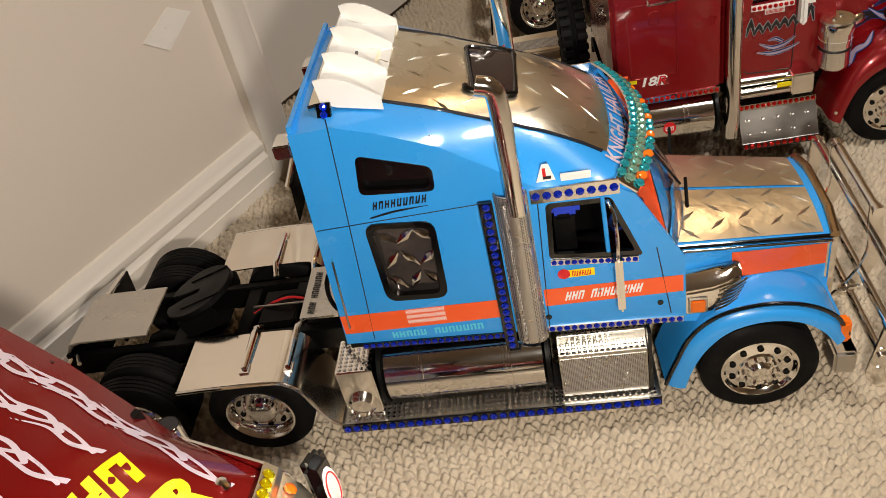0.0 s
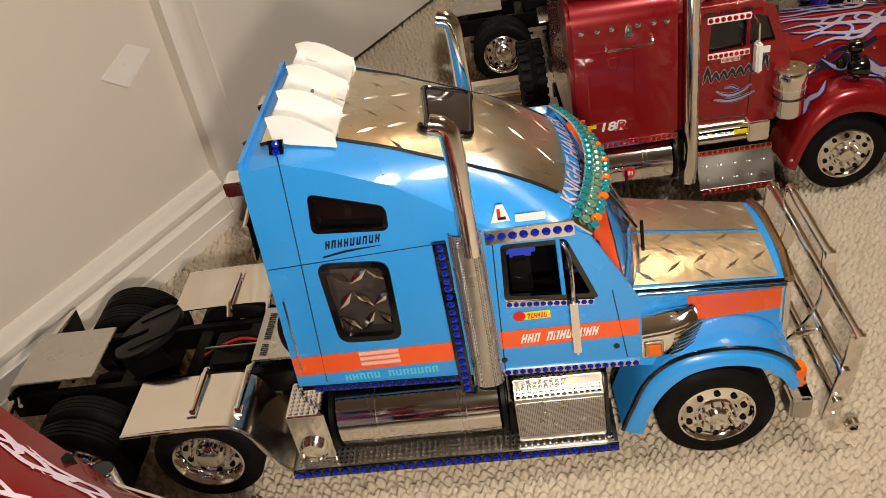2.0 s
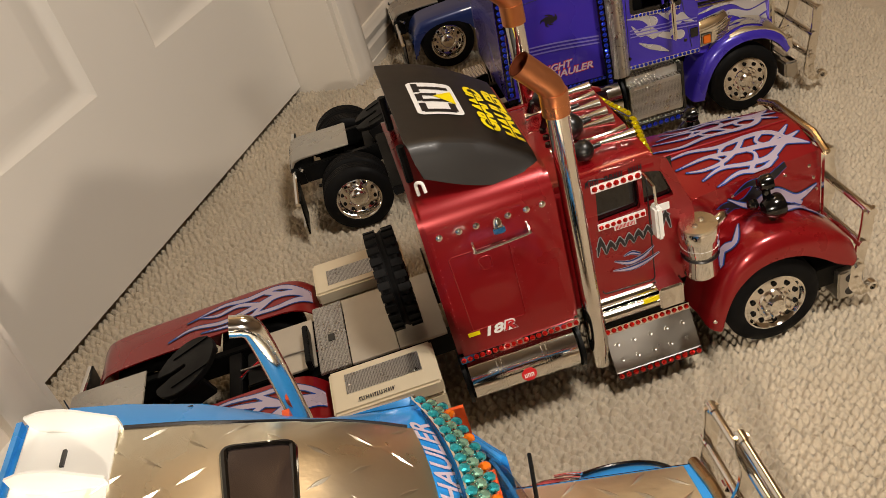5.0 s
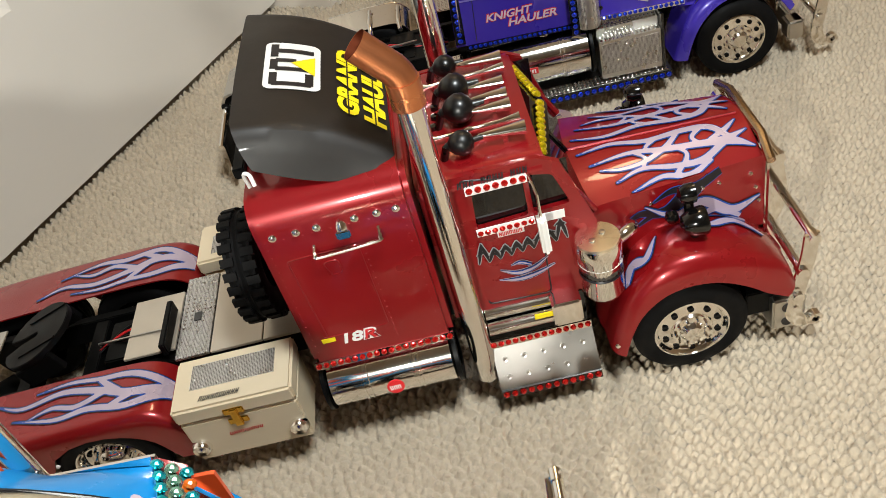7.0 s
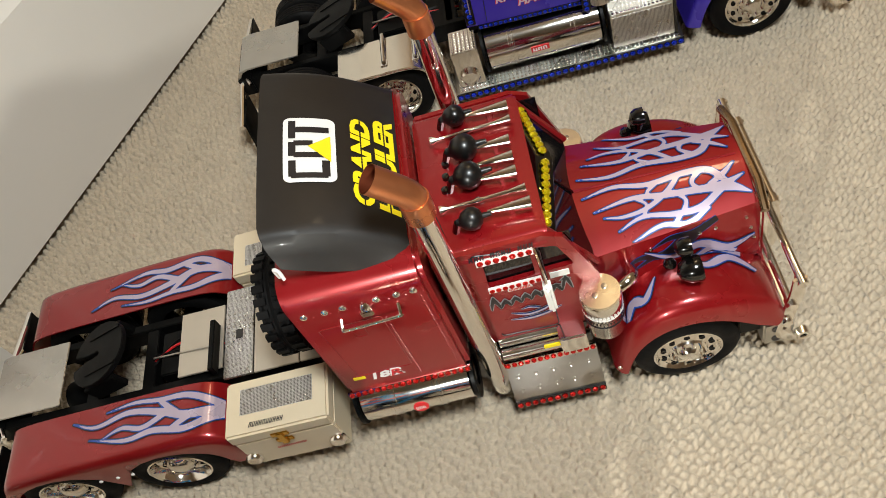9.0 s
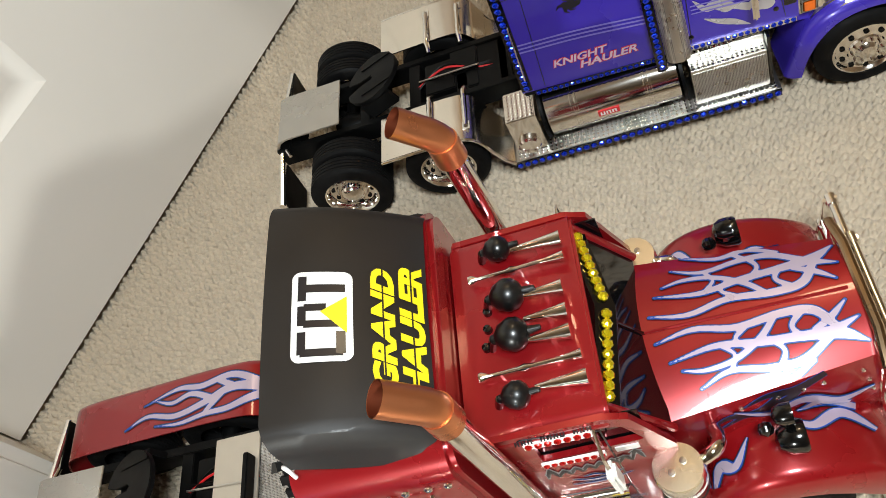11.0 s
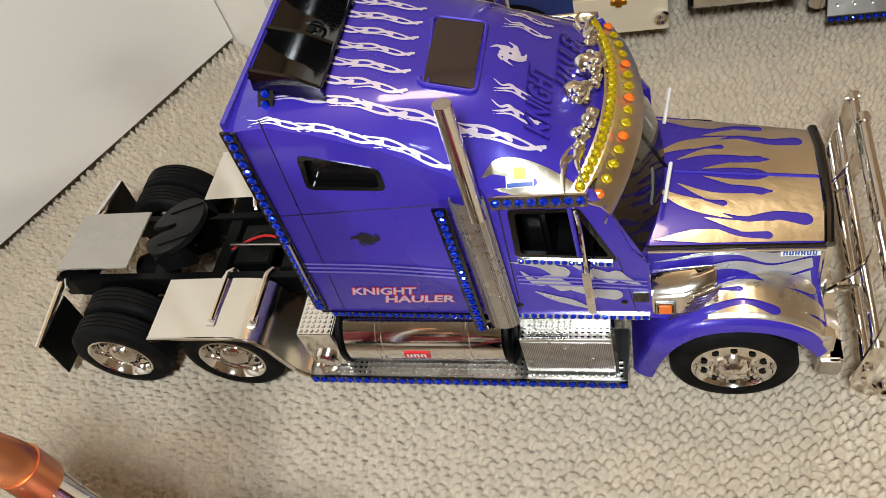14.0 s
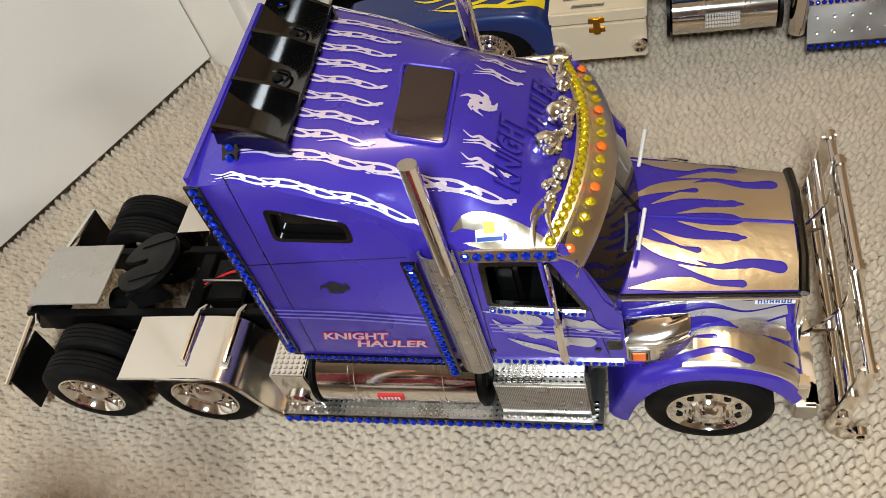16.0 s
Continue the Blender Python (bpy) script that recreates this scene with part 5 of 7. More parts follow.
        g = word(Geo(), "KNIGHT", "wide", flip, 0.1222 + D, 0.1217, 0.0486, 0.0096, 0.0005)
        word(g, "HAULER", "wide", flip, 0.1432 + D, 0.1122, 0.0506, 0.0096, 0.0005)
        part("lettering_edge", g, REDV, t)
        # black crest on a faint square
        cx = 0.152 + D
        fd = strands([([(cx + 0.003 * math.cos(a), 0.183 + 0.002 * math.sin(a)), (cx + q * math.cos(a), 0.183 + 0.7 * q * math.sin(a)), (cx + 1.3 * q * math.cos(a + 0.5), 0.183 + q * math.sin(a + 0.5))], [0.0018, 0.0011, 0.0002]) for a, q in zip(np.linspace(0.3, 6.0, 10), (0.008, 0.006, 0.0075, 0.006, 0.0085, 0.005, 0.008, 0.007, 0.0055, 0.0075))])
        part("crest", contour(Geo(), flip, cx - 0.014, cx + 0.014, 0.171, 0.195, 0.0006, fd, 0.0006), DARKV, t, "small black crest decal")
        fd = strands([([(0.247 + 0.003 * math.cos(a), 0.003 * math.sin(a)), (0.247 + q * math.cos(a), q * math.sin(a)), (0.247 + 1.35 * q * math.cos(a + 0.5), 1.5 * q * math.sin(a + 0.5))], [0.0020, 0.0012, 0.0002]) for a, q in zip(np.linspace(0, 5.7, 10), (0.007, 0.005, 0.008, 0.006, 0.0085, 0.005, 0.007, 0.008, 0.0055, 0.0065))])
        part("crest", contour(Geo(), R, 0.235, 0.259, -0.013, 0.013, 0.0006, fd, 0.0006), LILAC, t, "small pale crest decal")
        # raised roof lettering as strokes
        for body, x0, y0, ln in (("KNIGHT", 0.270, -0.060, 0.058), ("HAULER", 0.284, -0.012, 0.060)):
            fn = lambda u, v: R(x0 - v, u)
            rl = part("roof_lettering", word(Geo(), body, "bold", fn, y0, 0.0, ln, 0.0125, 0.0020), PURPLE, t, "raised violet lettering along the roof front")
            # Darker violet rim paints in the shade around the raised letters.
            part("lettering_edge", word(Geo(), body, "wide", fn, y0 - 0.0008, -0.0006, ln + 0.0016, 0.0137, 0.0008), DARKP, rl)
        # sunroof
        ht = part("sunroof", patch(Geo(), R, 0.2035, 0.2305, -0.041, 0.023, 0.0022, 8, 10), BROWNG, t, "smoked sunroof with faint scratches")
        part("sunroof_frame", Geo().tube([Vector(R(x, y)) + Vector((0, 0, 0.0016)) for x, y in rounded([(0.2015, -0.043), (0.2325, -0.043), (0.2325, 0.025), (0.2015, 0.025)], 0.005) + [(0.2065, -0.043)]], 0.0013, 8, False), PURPLE, ht)
        # chrome flames over bonnet and wings
        half = lambda x: 0.068 - 0.012 * (x - 0.322) / 0.108
        for hs in (-1, 1):
            HM = lambda x, w: hood(x, hs * w / half(x))
            sc = lambda rows: strands([([(a, b * half(a)) for a, b in cs], ws) for cs, ws in rows])
            on = sc([(cs, [q * 1.45 for q in ws[:-1]] + [0.0005]) for cs, ws in (([(0.425, 0.12), (0.395, 0.16), (0.378, 0.14), (0.360, 0.06)], [0.004, 0.003, 0.002, 0.0002]), ([(0.420, 0.42), (0.388, 0.42), (0.364, 0.36), (0.344, 0.19)], [0.006, 0.0045, 0.0026, 0.0002]), ([(0.400, 0.52), (0.376, 0.56), (0.350, 0.46), (0.330, 0.26)], [0.006, 0.0048, 0.0036, 0.0002]), ([(0.425, 0.92), (0.398, 0.82), (0.378, 0.76), (0.360, 0.66)], [0.005, 0.0045, 0.0026, 0.0002]), ([(0.412, 1.0), (0.388, 0.98), (0.357, 0.90), (0.330, 0.94)], [0.006, 0.005, 0.0038, 0.0002]))])
            off = sc([([(0.394, 0.27), (0.378, 0.22), (0.364, 0.20)], [0.0036, 0.0024, 0.0003]), ([(0.418, 0.68), (0.402, 0.63), (0.384, 0.68), (0.370, 0.60)], [0.0050, 0.0036, 0.0022, 0.0003]), ([(0.396, 0.90), (0.380, 0.88), (0.366, 0.80)], [0.0030, 0.0020, 0.0003]), ([(0.371, 0.46), (0.360, 0.42)], [0.0026, 0.0006])])
            def fd(U, V):
                a, c = on(U, V), U - 0.402 + 0.003 * np.sin(V * 260)
                f = np.maximum(a, c) + np.maximum(0.009 - np.abs(a - c), 0) ** 2 / 0.036
                f = np.minimum(np.minimum(f, 0.4295 - U), -off(U, V))
                return np.minimum(f, np.minimum(V - 0.0012, half(U) * 0.985 - V))
            part("bonnet_foil", contour(Geo(), HM, 0.328, 0.430, 0.0, 0.073, 0.0009, fd, 0.0006), GOLD, t, "mirror chrome flame foil")
        part("bonnet_crease", Geo().tube([Vector(hood(x, 0)) + Vector((0, 0, 0.0005)) for x in np.linspace(0.335, 0.428, 8)], [0.0004, 0.0012, 0.0014, 0.0014, 0.0014, 0.0014, 0.0014, 0.0014], 6), paint, t)
        for s in (-1, 1):
            arch = smooth_path([(0.311, 0.032), (0.318, 0.052), (0.330, 0.080), (0.350, 0.097), (0.378, 0.1025), (0.405, 0.098), (0.425, 0.085), (0.435, 0.066)], 5)

            def WU(x, q):
                z = lerp(arch, x)
                if q <= 0.046:
                    return (x, s * (0.050 + q), z + 0.004 * (1 - q / 0.046))
                return (x, s * (0.0975 + 0.12 * (q - 0.046)), z - (q - 0.046))
            on = strands([([(0.428, 0.030), (0.405, 0.030), (0.380, 0.026), (0.352, 0.036), (0.336, 0.042)], [0.006, 0.009, 0.008, 0.005, 0.0002]), ([(0.426, 0.046), (0.404, 0.045), (0.378, 0.044), (0.352, 0.050)], [0.007, 0.008, 0.004, 0.0002]), ([(0.420, 0.014), (0.400, 0.015), (0.384, 0.008)], [0.006, 0.005, 0.0002]), ([(0.427, 0.055), (0.415, 0.056), (0.404, 0.060)], [0.005, 0.003, 0.0002])])
            off = strands([([(0.399, 0.042), (0.386, 0.037), (0.372, 0.036)], [0.0040, 0.0026, 0.0003]), ([(0.411, 0.052), (0.400, 0.054)], [0.0026, 0.0006]), ([(0.380, 0.026), (0.366, 0.026)], [0.0022, 0.0006])])
            fd = lambda U, V: np.minimum(np.minimum(on(U, V), -off(U, V)), 0.430 - U)
            part("wing_flame", contour(Geo(), WU, 0.334, 0.432, 0.002, 0.064, 0.0010, fd, 0.0012), GOLD, t, "mirror chrome flame foil")
            for k, (z, ln) in enumerate(((0.127, 0.095), (0.115, 0.085), (0.104, 0.05))):
                fl3 = lambda x, v: Vector(Vector(hood(x, s)).lerp(Vector((x, s * (0.088 if x < 0.345 else 0.088 - 0.030 * (x - 0.345) / 0.085), 0.088 - 0.012 * (x - 0.32) / 0.11)), v * 25)) + Vector((0, -s * 0.006 * math.sin(math.pi * v * 25), 0))
                v = (0.2 + 0.25 * k) / 25
                decal(t, "flank_flame", fl3, [(0.424, v), (0.400, v + 0.004), (0.375, v - 0.003), (0.424 - ln, v + 0.003)], [0.008, 0.0085, 0.005, 0.0003], 0.0009, SILVERV)
            on = strands([([(0.292, 0.209), (0.280, 0.218), (0.262, 0.227), (0.246, 0.230), (0.234, 0.228)], [0.0003, 0.005, 0.0055, 0.004, 0.0003]), ([(0.270, 0.220), (0.256, 0.219), (0.240, 0.221)], [0.004, 0.0022, 0.0003])])
            off = strands([([(0.262, 0.2225), (0.252, 0.2245), (0.240, 0.2245)], [0.0022, 0.0016, 0.0004])])
            fd = lambda U, V: np.minimum(on(U, V), -off(U, V))
            over = lambda x, z: SH(x, z - lerp(SHOULDER, x))
            part("corner_flame", contour(Geo(), over, 0.232, 0.293, 0.212, 0.240, 0.0009, fd, 0.0006), GOLD, t, "mirror chrome flame foil")
        s = -1
        bd = part("badge", patch(Geo(), over, 0.247, 0.262, 0.2205, 0.2305, 0.0010, 4, 4), DECALW, t, "small white, yellow and blue sticker")
        part("badge_mark", patch(Geo(), over, 0.2515, 0.2575, 0.2240, 0.2290, 0.0014, 3, 3), YELLOW, bd)
        part("badge_mark", patch(Geo(), over, 0.2475, 0.2615, 0.2208, 0.2225, 0.0014, 3, 3), DECALB, bd)
        tk = part("badge", Geo().box(0.152, 0.171, -0.1065, -0.1052, 0.0605, 0.067), REDV, t, "white lettered red sticker on the tank")
        part("badge_mark", bars(Geo(), (lambda x, z: (x, -0.1066, z)), 0.154, 0.0618, 0.0155, 0, 3, 0.0042, 0, 0.8, 0.0003), DECALW, tk)
        NP = lambda x, q: Vector(hood(x, -1)) + Vector((0, -0.0022 - 0.15 * q, -0.0085 - q))
        nb = part("badge", patch(Geo(), NP, 0.404, 0.4275, 0.0, 0.0046, 0.0004, 2, 2), DECALW, t, "narrow white nameplate with blue strokes")
        part("badge_mark", bars(Geo(), (lambda x, q: NP(x, 0.0040 - q)), 0.4055, 0.0003, 0.0205, 0, 6, 0.0034, 0, 0.75, 0.0008), DECALB, nb)
        # knobbly chrome ornaments along the roof edge
        rnd = random.Random(12)
        pr = [(0, -1), (0.5, -0.85), (0.85, -0.5), (1, 0), (0.85, 0.5), (0.5, 0.85), (0, 1)]
        for k in range(16):
            v = -0.62 + 1.24 * k / 15 + rnd.uniform(-0.03, 0.03)
            c = Vector(visor(0, v)) + Vector((-0.007 + rnd.uniform(-0.004, 0.004), 0, 0.003 + 0.005 * (1 - abs(v)) * rnd.uniform(0.4, 1)))
            r0 = 0.0098 if k in (6, 9) else rnd.uniform(0.0032, 0.0055)
            if k in (6, 9):
                c += Vector((-0.007, 0, 0.001))
            g = Geo().lathe([(r0 * a, r0 * b) for a, b in pr], c, (rnd.uniform(-1, 1), rnd.uniform(-1, 1), 1), 14)
            for q in range(3):
                d = Vector((rnd.uniform(0.2, 1), rnd.uniform(-1, 1), rnd.uniform(-0.3, 0.6))).normalized()
                g.lathe([(r0 * 0.5 * a, r0 * 0.62 * b) for a, b in pr], c + d * r0 * 0.8, d, 10)
            part("roof_ornament", g, CHROME, t, "knobbly chrome roof ornament")
        for s in (-1, 1):
            for k in range(5):
                a = Vector(visor(0, s * (0.50 + 0.05 * k))) + Vector((-0.004 - 0.003 * (k % 3), 0, 0.0025))
                b = a + Vector((-0.004 + 0.003 * (k % 2), s * 0.012, 0.0015))
                c = b + Vector((0.004 - 0.003 * (k % 3), s * (0.008 + 0.002 * k), -0.0035))
                part("ornament_tongue", Geo().tube(smooth_path([a, b, c], 5), [0.0026, 0.0024, 0.0022, 0.002, 0.0019, 0.0018, 0.0016, 0.0013, 0.0010, 0.0006, 0.0004][:len(smooth_path([a, b, c], 5))], 8), CHROME, t)
        # black rear wing with round fans
        g = Geo()
        g.grid(lambda u, v: (0.1170 + D + 0.038 * u, 0.067 * v, 0.2890 + 0.011 * (1 - u) - 0.007 * math.sin(math.pi * u)), np.linspace(0, 1, 7), np.linspace(-1, 1, 9), 0.002)
        sp = part("roof_wing", g, GLOSS, t, "gloss black scooped roof wing")
        for y in (-0.067, -0.024, 0.024, 0.067):
            part("fin", Geo().prism([(0.1165 + D, 0.2910), (0.1555 + D, 0.2790), (0.1550 + D, 0.2880), (0.1400 + D, 0.2975), (0.1190 + D, 0.3045)], y - 0.0015, y + 0.0015), GLOSS, sp)
        for y in (-0.006, 0.040):
            part("fan_ring", Geo().lathe([(0.0065, 0), (0.0075, 0.0012), (0.0085, 0)], (0.1360 + D, y, 0.2885), (0, 0, 1), 20).lathe([(0, 0.001), (0.003, 0.001), (0.0035, 0)], (0.1360 + D, y, 0.2885), (0, 0, 1), 12), BLACK, sp)
        for s in (-1, 1):
            strip(t, (0.1200 + D, s * 0.084, 0.272), (0.1240 + D, s * 0.062, 0.2950), 0.010, (-0.2, s, 0.4), 5, 0.0028, GEMB, GLOSS, "wing_strip")
        part("vent_grille", Geo().box(0.316, 0.3255, -W - 0.0015, -W, 0.112, 0.123), GLOSS, t, "", 0.0005)
    if not maroon:
        # the cab shell is slimmer than the chassis that carries it
        for ob in t.children:
            if ob.name.split(".")[0] not in CARRIED:
                ob.matrix_basis = Matrix.Translation((0, -0.0084, 0)) @ Matrix.Diagonal((1, 0.908, 1, 1))
    return t


CARRIED = {"frame_rail", "cross_member", "rear_axle", "leaf_spring", "fifth_wheel", "pull_rod", "cable", "gearbox", "deck_plate", "rear_beam", "flap_hanger", "mud_flap", "fender", "wheel", "running_board", "battery_box", "fuel_tank", "step_box", "deck_tray", "front_axle", "bumper", "bumper_end", "guard_plate", "guard_bar", "badge"}


ROYAL = material("royal_blue_cloth", rgb(30, 60, 190), 0.6, 0, 0, 0.1, 80)
TINT = material("tinted_clear_glass", rgb(205, 190, 185), 0.03, 0, 0, 0.02, 30, trans=1.0)
TINT.node_tree.nodes["Principled BSDF"].inputs["IOR"].default_value = 1.12
GLASSPLATE = material("dark_reflective_pane", (0.22, 0.19, 0.18, 1), 0.16, 0.9, 0, 0.4, 60, 0.4, 90)
PERF = material("perforated_steel", (0.55, 0.54, 0.52, 1), 0.32, 1.0, 0, 0.10, 300, 0.5, 700)
perforate(PERF, 800, (0.22, 0.21, 0.20, 1))
BRASSD = material("aged_bronze", (0.45, 0.33, 0.20, 1), 0.25, 1.0, 0, 0.1, 60)
BROWNG = material("brown_smoked_glass", rgb(52, 42, 40), 0.10, 0.1, 0.6, 0.25, 20)
SILVERV = material("silver_vinyl", rgb(205, 202, 205), 0.30, 0.55, 0.2, 0.08, 60)
DARKP = material("violet_letter_shade", rgb(36, 28, 104), 0.3, 0.1, 0.6, 0.08, 25)
LAVENDER = material("grey_lavender_vinyl", rgb(128, 118, 196), 0.35, 0.2, 0.2, 0.05, 60)

NARROW = Matrix.Diagonal((1, 0.925, 1, 1))
SLIM = Matrix.Diagonal((1, 0.80, 1, 1))
sleeper_truck("model_truck_blue", "bright blue model sleeper truck with gold tread-plate roof", pose(-0.256, 0.5142, 0, 0, 0, -0.4) @ NARROW, BLUE, "blue", -0.003)
sleeper_truck("model_truck_maroon", "maroon model truck with pale flames on its arched roof", pose(-0.4505, 0.280, 0, 0, 0, -23) @ SLIM, MAROON, "maroon", 0.0)
sleeper_truck("model_truck_violet", "violet model sleeper truck with chrome flame decals", pose(0.105, 1.1983, 0, 0, 0, 0) @ NARROW, PURPLE, "violet", 0.006)


# ---------- the long-nosed trucks with a box sleeper ----------
def rbox(g, x0, x1, y0, y1, z0, z1, r, n=4, axis="x"):
    """A box whose upper long edges are rounded, pushed along x."""
    prof = [(y0, z0), (y1, z0)]
    prof += [(y1 - r + r * math.cos(a), z1 - r + r * math.sin(a)) for a in np.linspace(0, math.pi / 2, n + 1)]
    prof += [(y0 + r - r * math.sin(a), z1 - r + r * math.cos(a)) for a in np.linspace(0, math.pi / 2, n + 1)]
    k = len(prof)
    v = [(x0, y, z) for y, z in prof] + [(x1, y, z) for y, z in prof]
    return g.add(v, [tuple(range(k - 1, -1, -1)), tuple(range(k, 2 * k))] + [(i, (i + 1) % k, (i + 1) % k + k, i + k) for i in range(k)])


BLOCK = {}


def khood(x, v):
    t = (x - 0.372) / 0.133
    half = 0.058 + (0.041 - 0.058) * t
    return (x, half * v, 0.141 - 0.004 * t + 0.010 * (1 - v * v))


def box_truck(name, label, m, paint, style):
    t = thing(name, label, "model truck", m, "model trucks on the carpet")
    red = style == "red"
    gem = GEMR if red else GEMB
    add_chassis(t, 0.49)
    add_rear_plate(t, "pale steel deck plate with a bent rear edge")
    for s in (-1, 1):
        add_wheel(t, 0.437, s * 0.096, s, True)
        for x in (-0.104, 0.0):
            add_wheel(t, x, s * 0.0985, s, False)
            add_wheel(t, x, s * 0.0735, s, False)
        # long rear wing that covers both driven axles
        top = smooth_path([(-0.160, 0.030), (-0.158, 0.055), (-0.148, 0.075), (-0.127, 0.0845), (-0.05, 0.0875), (0.02, 0.0885), (0.048, 0.084), (0.064, 0.067), (0.073, 0.046), (0.079, 0.026)], 5)

        def bot(x):
            for c in (-0.104, 0.0):
                if abs(x - c) < 0.050:
                    return 0.041 + math.sqrt(max(0, 0.046 ** 2 - min(0.046, abs(x - c)) ** 2)) * 0.72
            return 0.034

        def wing(i, v):
            x, z = top[int(i)]
            if v <= 1:
                return (x, s * (0.046 + 0.046 * v), z)
            if v <= 2:
                a = (v - 1) * math.pi / 2
                return (x, s * (0.092 + 0.008 * math.sin(a)), z - min(0.010, max(0.001, z - 0.03)) * (1 - math.cos(a)))
            zb = z - min(0.010, max(0.001, z - 0.03))
            return (x, s * 0.100, zb + (min(bot(x), zb) - zb) * (v - 2))
        wg = part("rear_wing", Geo().grid(wing, range(len(top)), [0, 0.5, 1, 1.25, 1.5, 1.75, 2, 2.5, 3], 0.0014), paint, t, "long painted rear wing with flame decals" if red else "navy rear wing with yellow flames")

        def wtop(x, y):
            zz = lerp([(a, b) for a, b in top[5:-5]], x)
            return (x, s * y, zz)
        e = 1 if s > 0 else -1
        fd = strands([([(0.058, 0.072), (0.030, 0.074), (0.005, 0.066), (-0.025, 0.060), (-0.055, 0.066), (-0.078, 0.058)], [0.0042, 0.0036, 0.0030, 0.0024, 0.0016, 0.0001]), ([(0.056, 0.076), (0.030, 0.086), (0.000, 0.082), (-0.025, 0.085), (-0.060, 0.077)], [0.0034, 0.0028, 0.0026, 0.0018, 0.0001]), ([(0.056, 0.066), (0.030, 0.056), (0.005, 0.055), (-0.020, 0.052), (-0.046, 0.055)], [0.0034, 0.0026, 0.0020, 0.0014, 0.0001]), ([(0.012, 0.068), (-0.010, 0.077), (-0.030, 0.073), (-0.050, 0.080)], [0.0026, 0.0022, 0.0016, 0.0001]), ([(0.034, 0.074), (0.018, 0.083)], [0.003, 0.0022]), ([(0.020, 0.070), (0.006, 0.057)], [0.003, 0.002])])
        for mat, dw, lf in ((DARKV, 0.0016, 0.0005), (DECALB, 0.0008, 0.0007), (SILVERL, 0.0, 0.0009)) if red else ((YELLOW, 0, 0.0006),):
            part("flame_decal", contour(Geo(), wtop, 0.058, -0.081, 0.0475, 0.0915, 0.0010, (lambda U, V: fd(U, V) + dw), lf), mat, wg)
        if red:
            for x in (-0.066, -0.050, -0.036):
                part("wing_bolt", Geo().lathe([(0.0018, 0), (0.0015, 0.001), (0, 0.0014)], (x, s * 0.100, 0.056), (0, s, 0), 10), DECALW, wg)
        # wooden chest with a framed lid
        a, b = sorted((s * 0.056, s * 0.104))
        bx = part("wooden_chest", Geo().box(0.066, 0.153, a, b, 0.030, 0.072), WOOD, t, "pale wooden chest with a brass clasp", 0.0015)
        lid = part("lid", Geo().box(0.065, 0.154, a - 0.001, b + 0.001, 0.0735, 0.088), WOOD, bx, "", 0.002)
        part("mesh_inlay", Geo().box(0.078, 0.141, *((a + 0.017, b - 0.008) if s < 0 else (a + 0.008, b - 0.017)), 0.088, 0.0886), PERF, lid, "silver mesh panel")
        g = Geo().box(0.101, 0.116, *sorted((s * 0.1045, s * 0.1062)), 0.075, 0.081).box(0.101, 0.116, *sorted((s * 0.1045, s * 0.1058)), 0.064, 0.070).box(0.1055, 0.1115, *sorted((s * 0.1055, s * 0.1075)), 0.063, 0.081)
        part("clasp", g, BRASS, bx, "small brass clasp", 0.0006)
        for x in (0.072, 0.146):
            part("knob", Geo().lathe([(0.0075, -0.001), (0.0075, 0.002), (0.006, 0.0045), (0.003, 0.0035), (0, 0.0045)], (x, s * 0.1042, 0.046), (0, s, 0), 20), CHROME, bx, "chrome thumb screw")
        if s < 0:
            part("chest_lettering", bars(Geo(), lambda x, z: (x, -0.1042, z), 0.096, 0.052, 0.026, 0.001, 8, 0.0032, 0.3, 0.8, 0.0004), REDV, bx) if red else None
            part("lid_lettering", bars(Geo(), lambda x, y: (x, y, 0.0885), 0.086, -0.0995, 0.030, 0.0, 10, 0.0045, 0.3, 0.75, 0.0005), DARKV, lid)
        # slim side tank below the sleeper and its jewelled strip
        add_tank(t, 0.172, 0.270, s, -0.078, 0.058, 0.021)
        strip(t, (0.172, s * 0.0915, 0.087), (0.272, s * 0.0915, 0.0875), 0.0058, (0, s, 0.3), 14, 0.0023, gem, CHROME, "sill_strip")
        if s < 0:
            if not red:
                g = Geo()
                for k in range(4):
                    bars(g, lambda x, z: (x, -0.0990, z), 0.205, 0.0655 - 0.0042 * k, 0.030, 0, 11, 0.0028, 0, 0.75, 0.0006)
                part("tank_lettering", g, DECALW, t, "white rows of small lettering")
        if s < 0 and red:
            part("tank_badge", Geo().lathe([(0, 0.0012), (0.0062, 0.0012), (0.0066, 0)], (0.222, -0.0985, 0.057), (0, -1, 0.1), 20), REDV if red else DECALW, t, "oval red sticker")
            part("tank_badge_mark", bars(Geo(), lambda x, z: (x, -0.0998, z), 0.2178, 0.0548, 0.0085, 0, 3, 0.0045, 0, 0.8, 0.0004), DECALW, t)
        # battery cylinder and stepped chrome plate under the door
        st = part("step_unit", Geo().prism([(0.294, 0.050), (0.368, 0.050), (0.368, 0.082), (0.294, 0.082)], s * 0.045, s * 0.072), GLOSS, t, "black and chrome step unit", 0.001)
        for z, y in ((0.078, 0.070), (0.069, 0.077)):
            part("air_tank", Geo().tube([(0.296, s * y, z), (0.354, s * y, z)], 0.0052, 16), CHROME, st)
        part("valve_block", Geo().box(0.343, 0.364, *sorted((s * 0.066, s * 0.086)), 0.064, 0.086), CHROME, st, "", 0.0015)
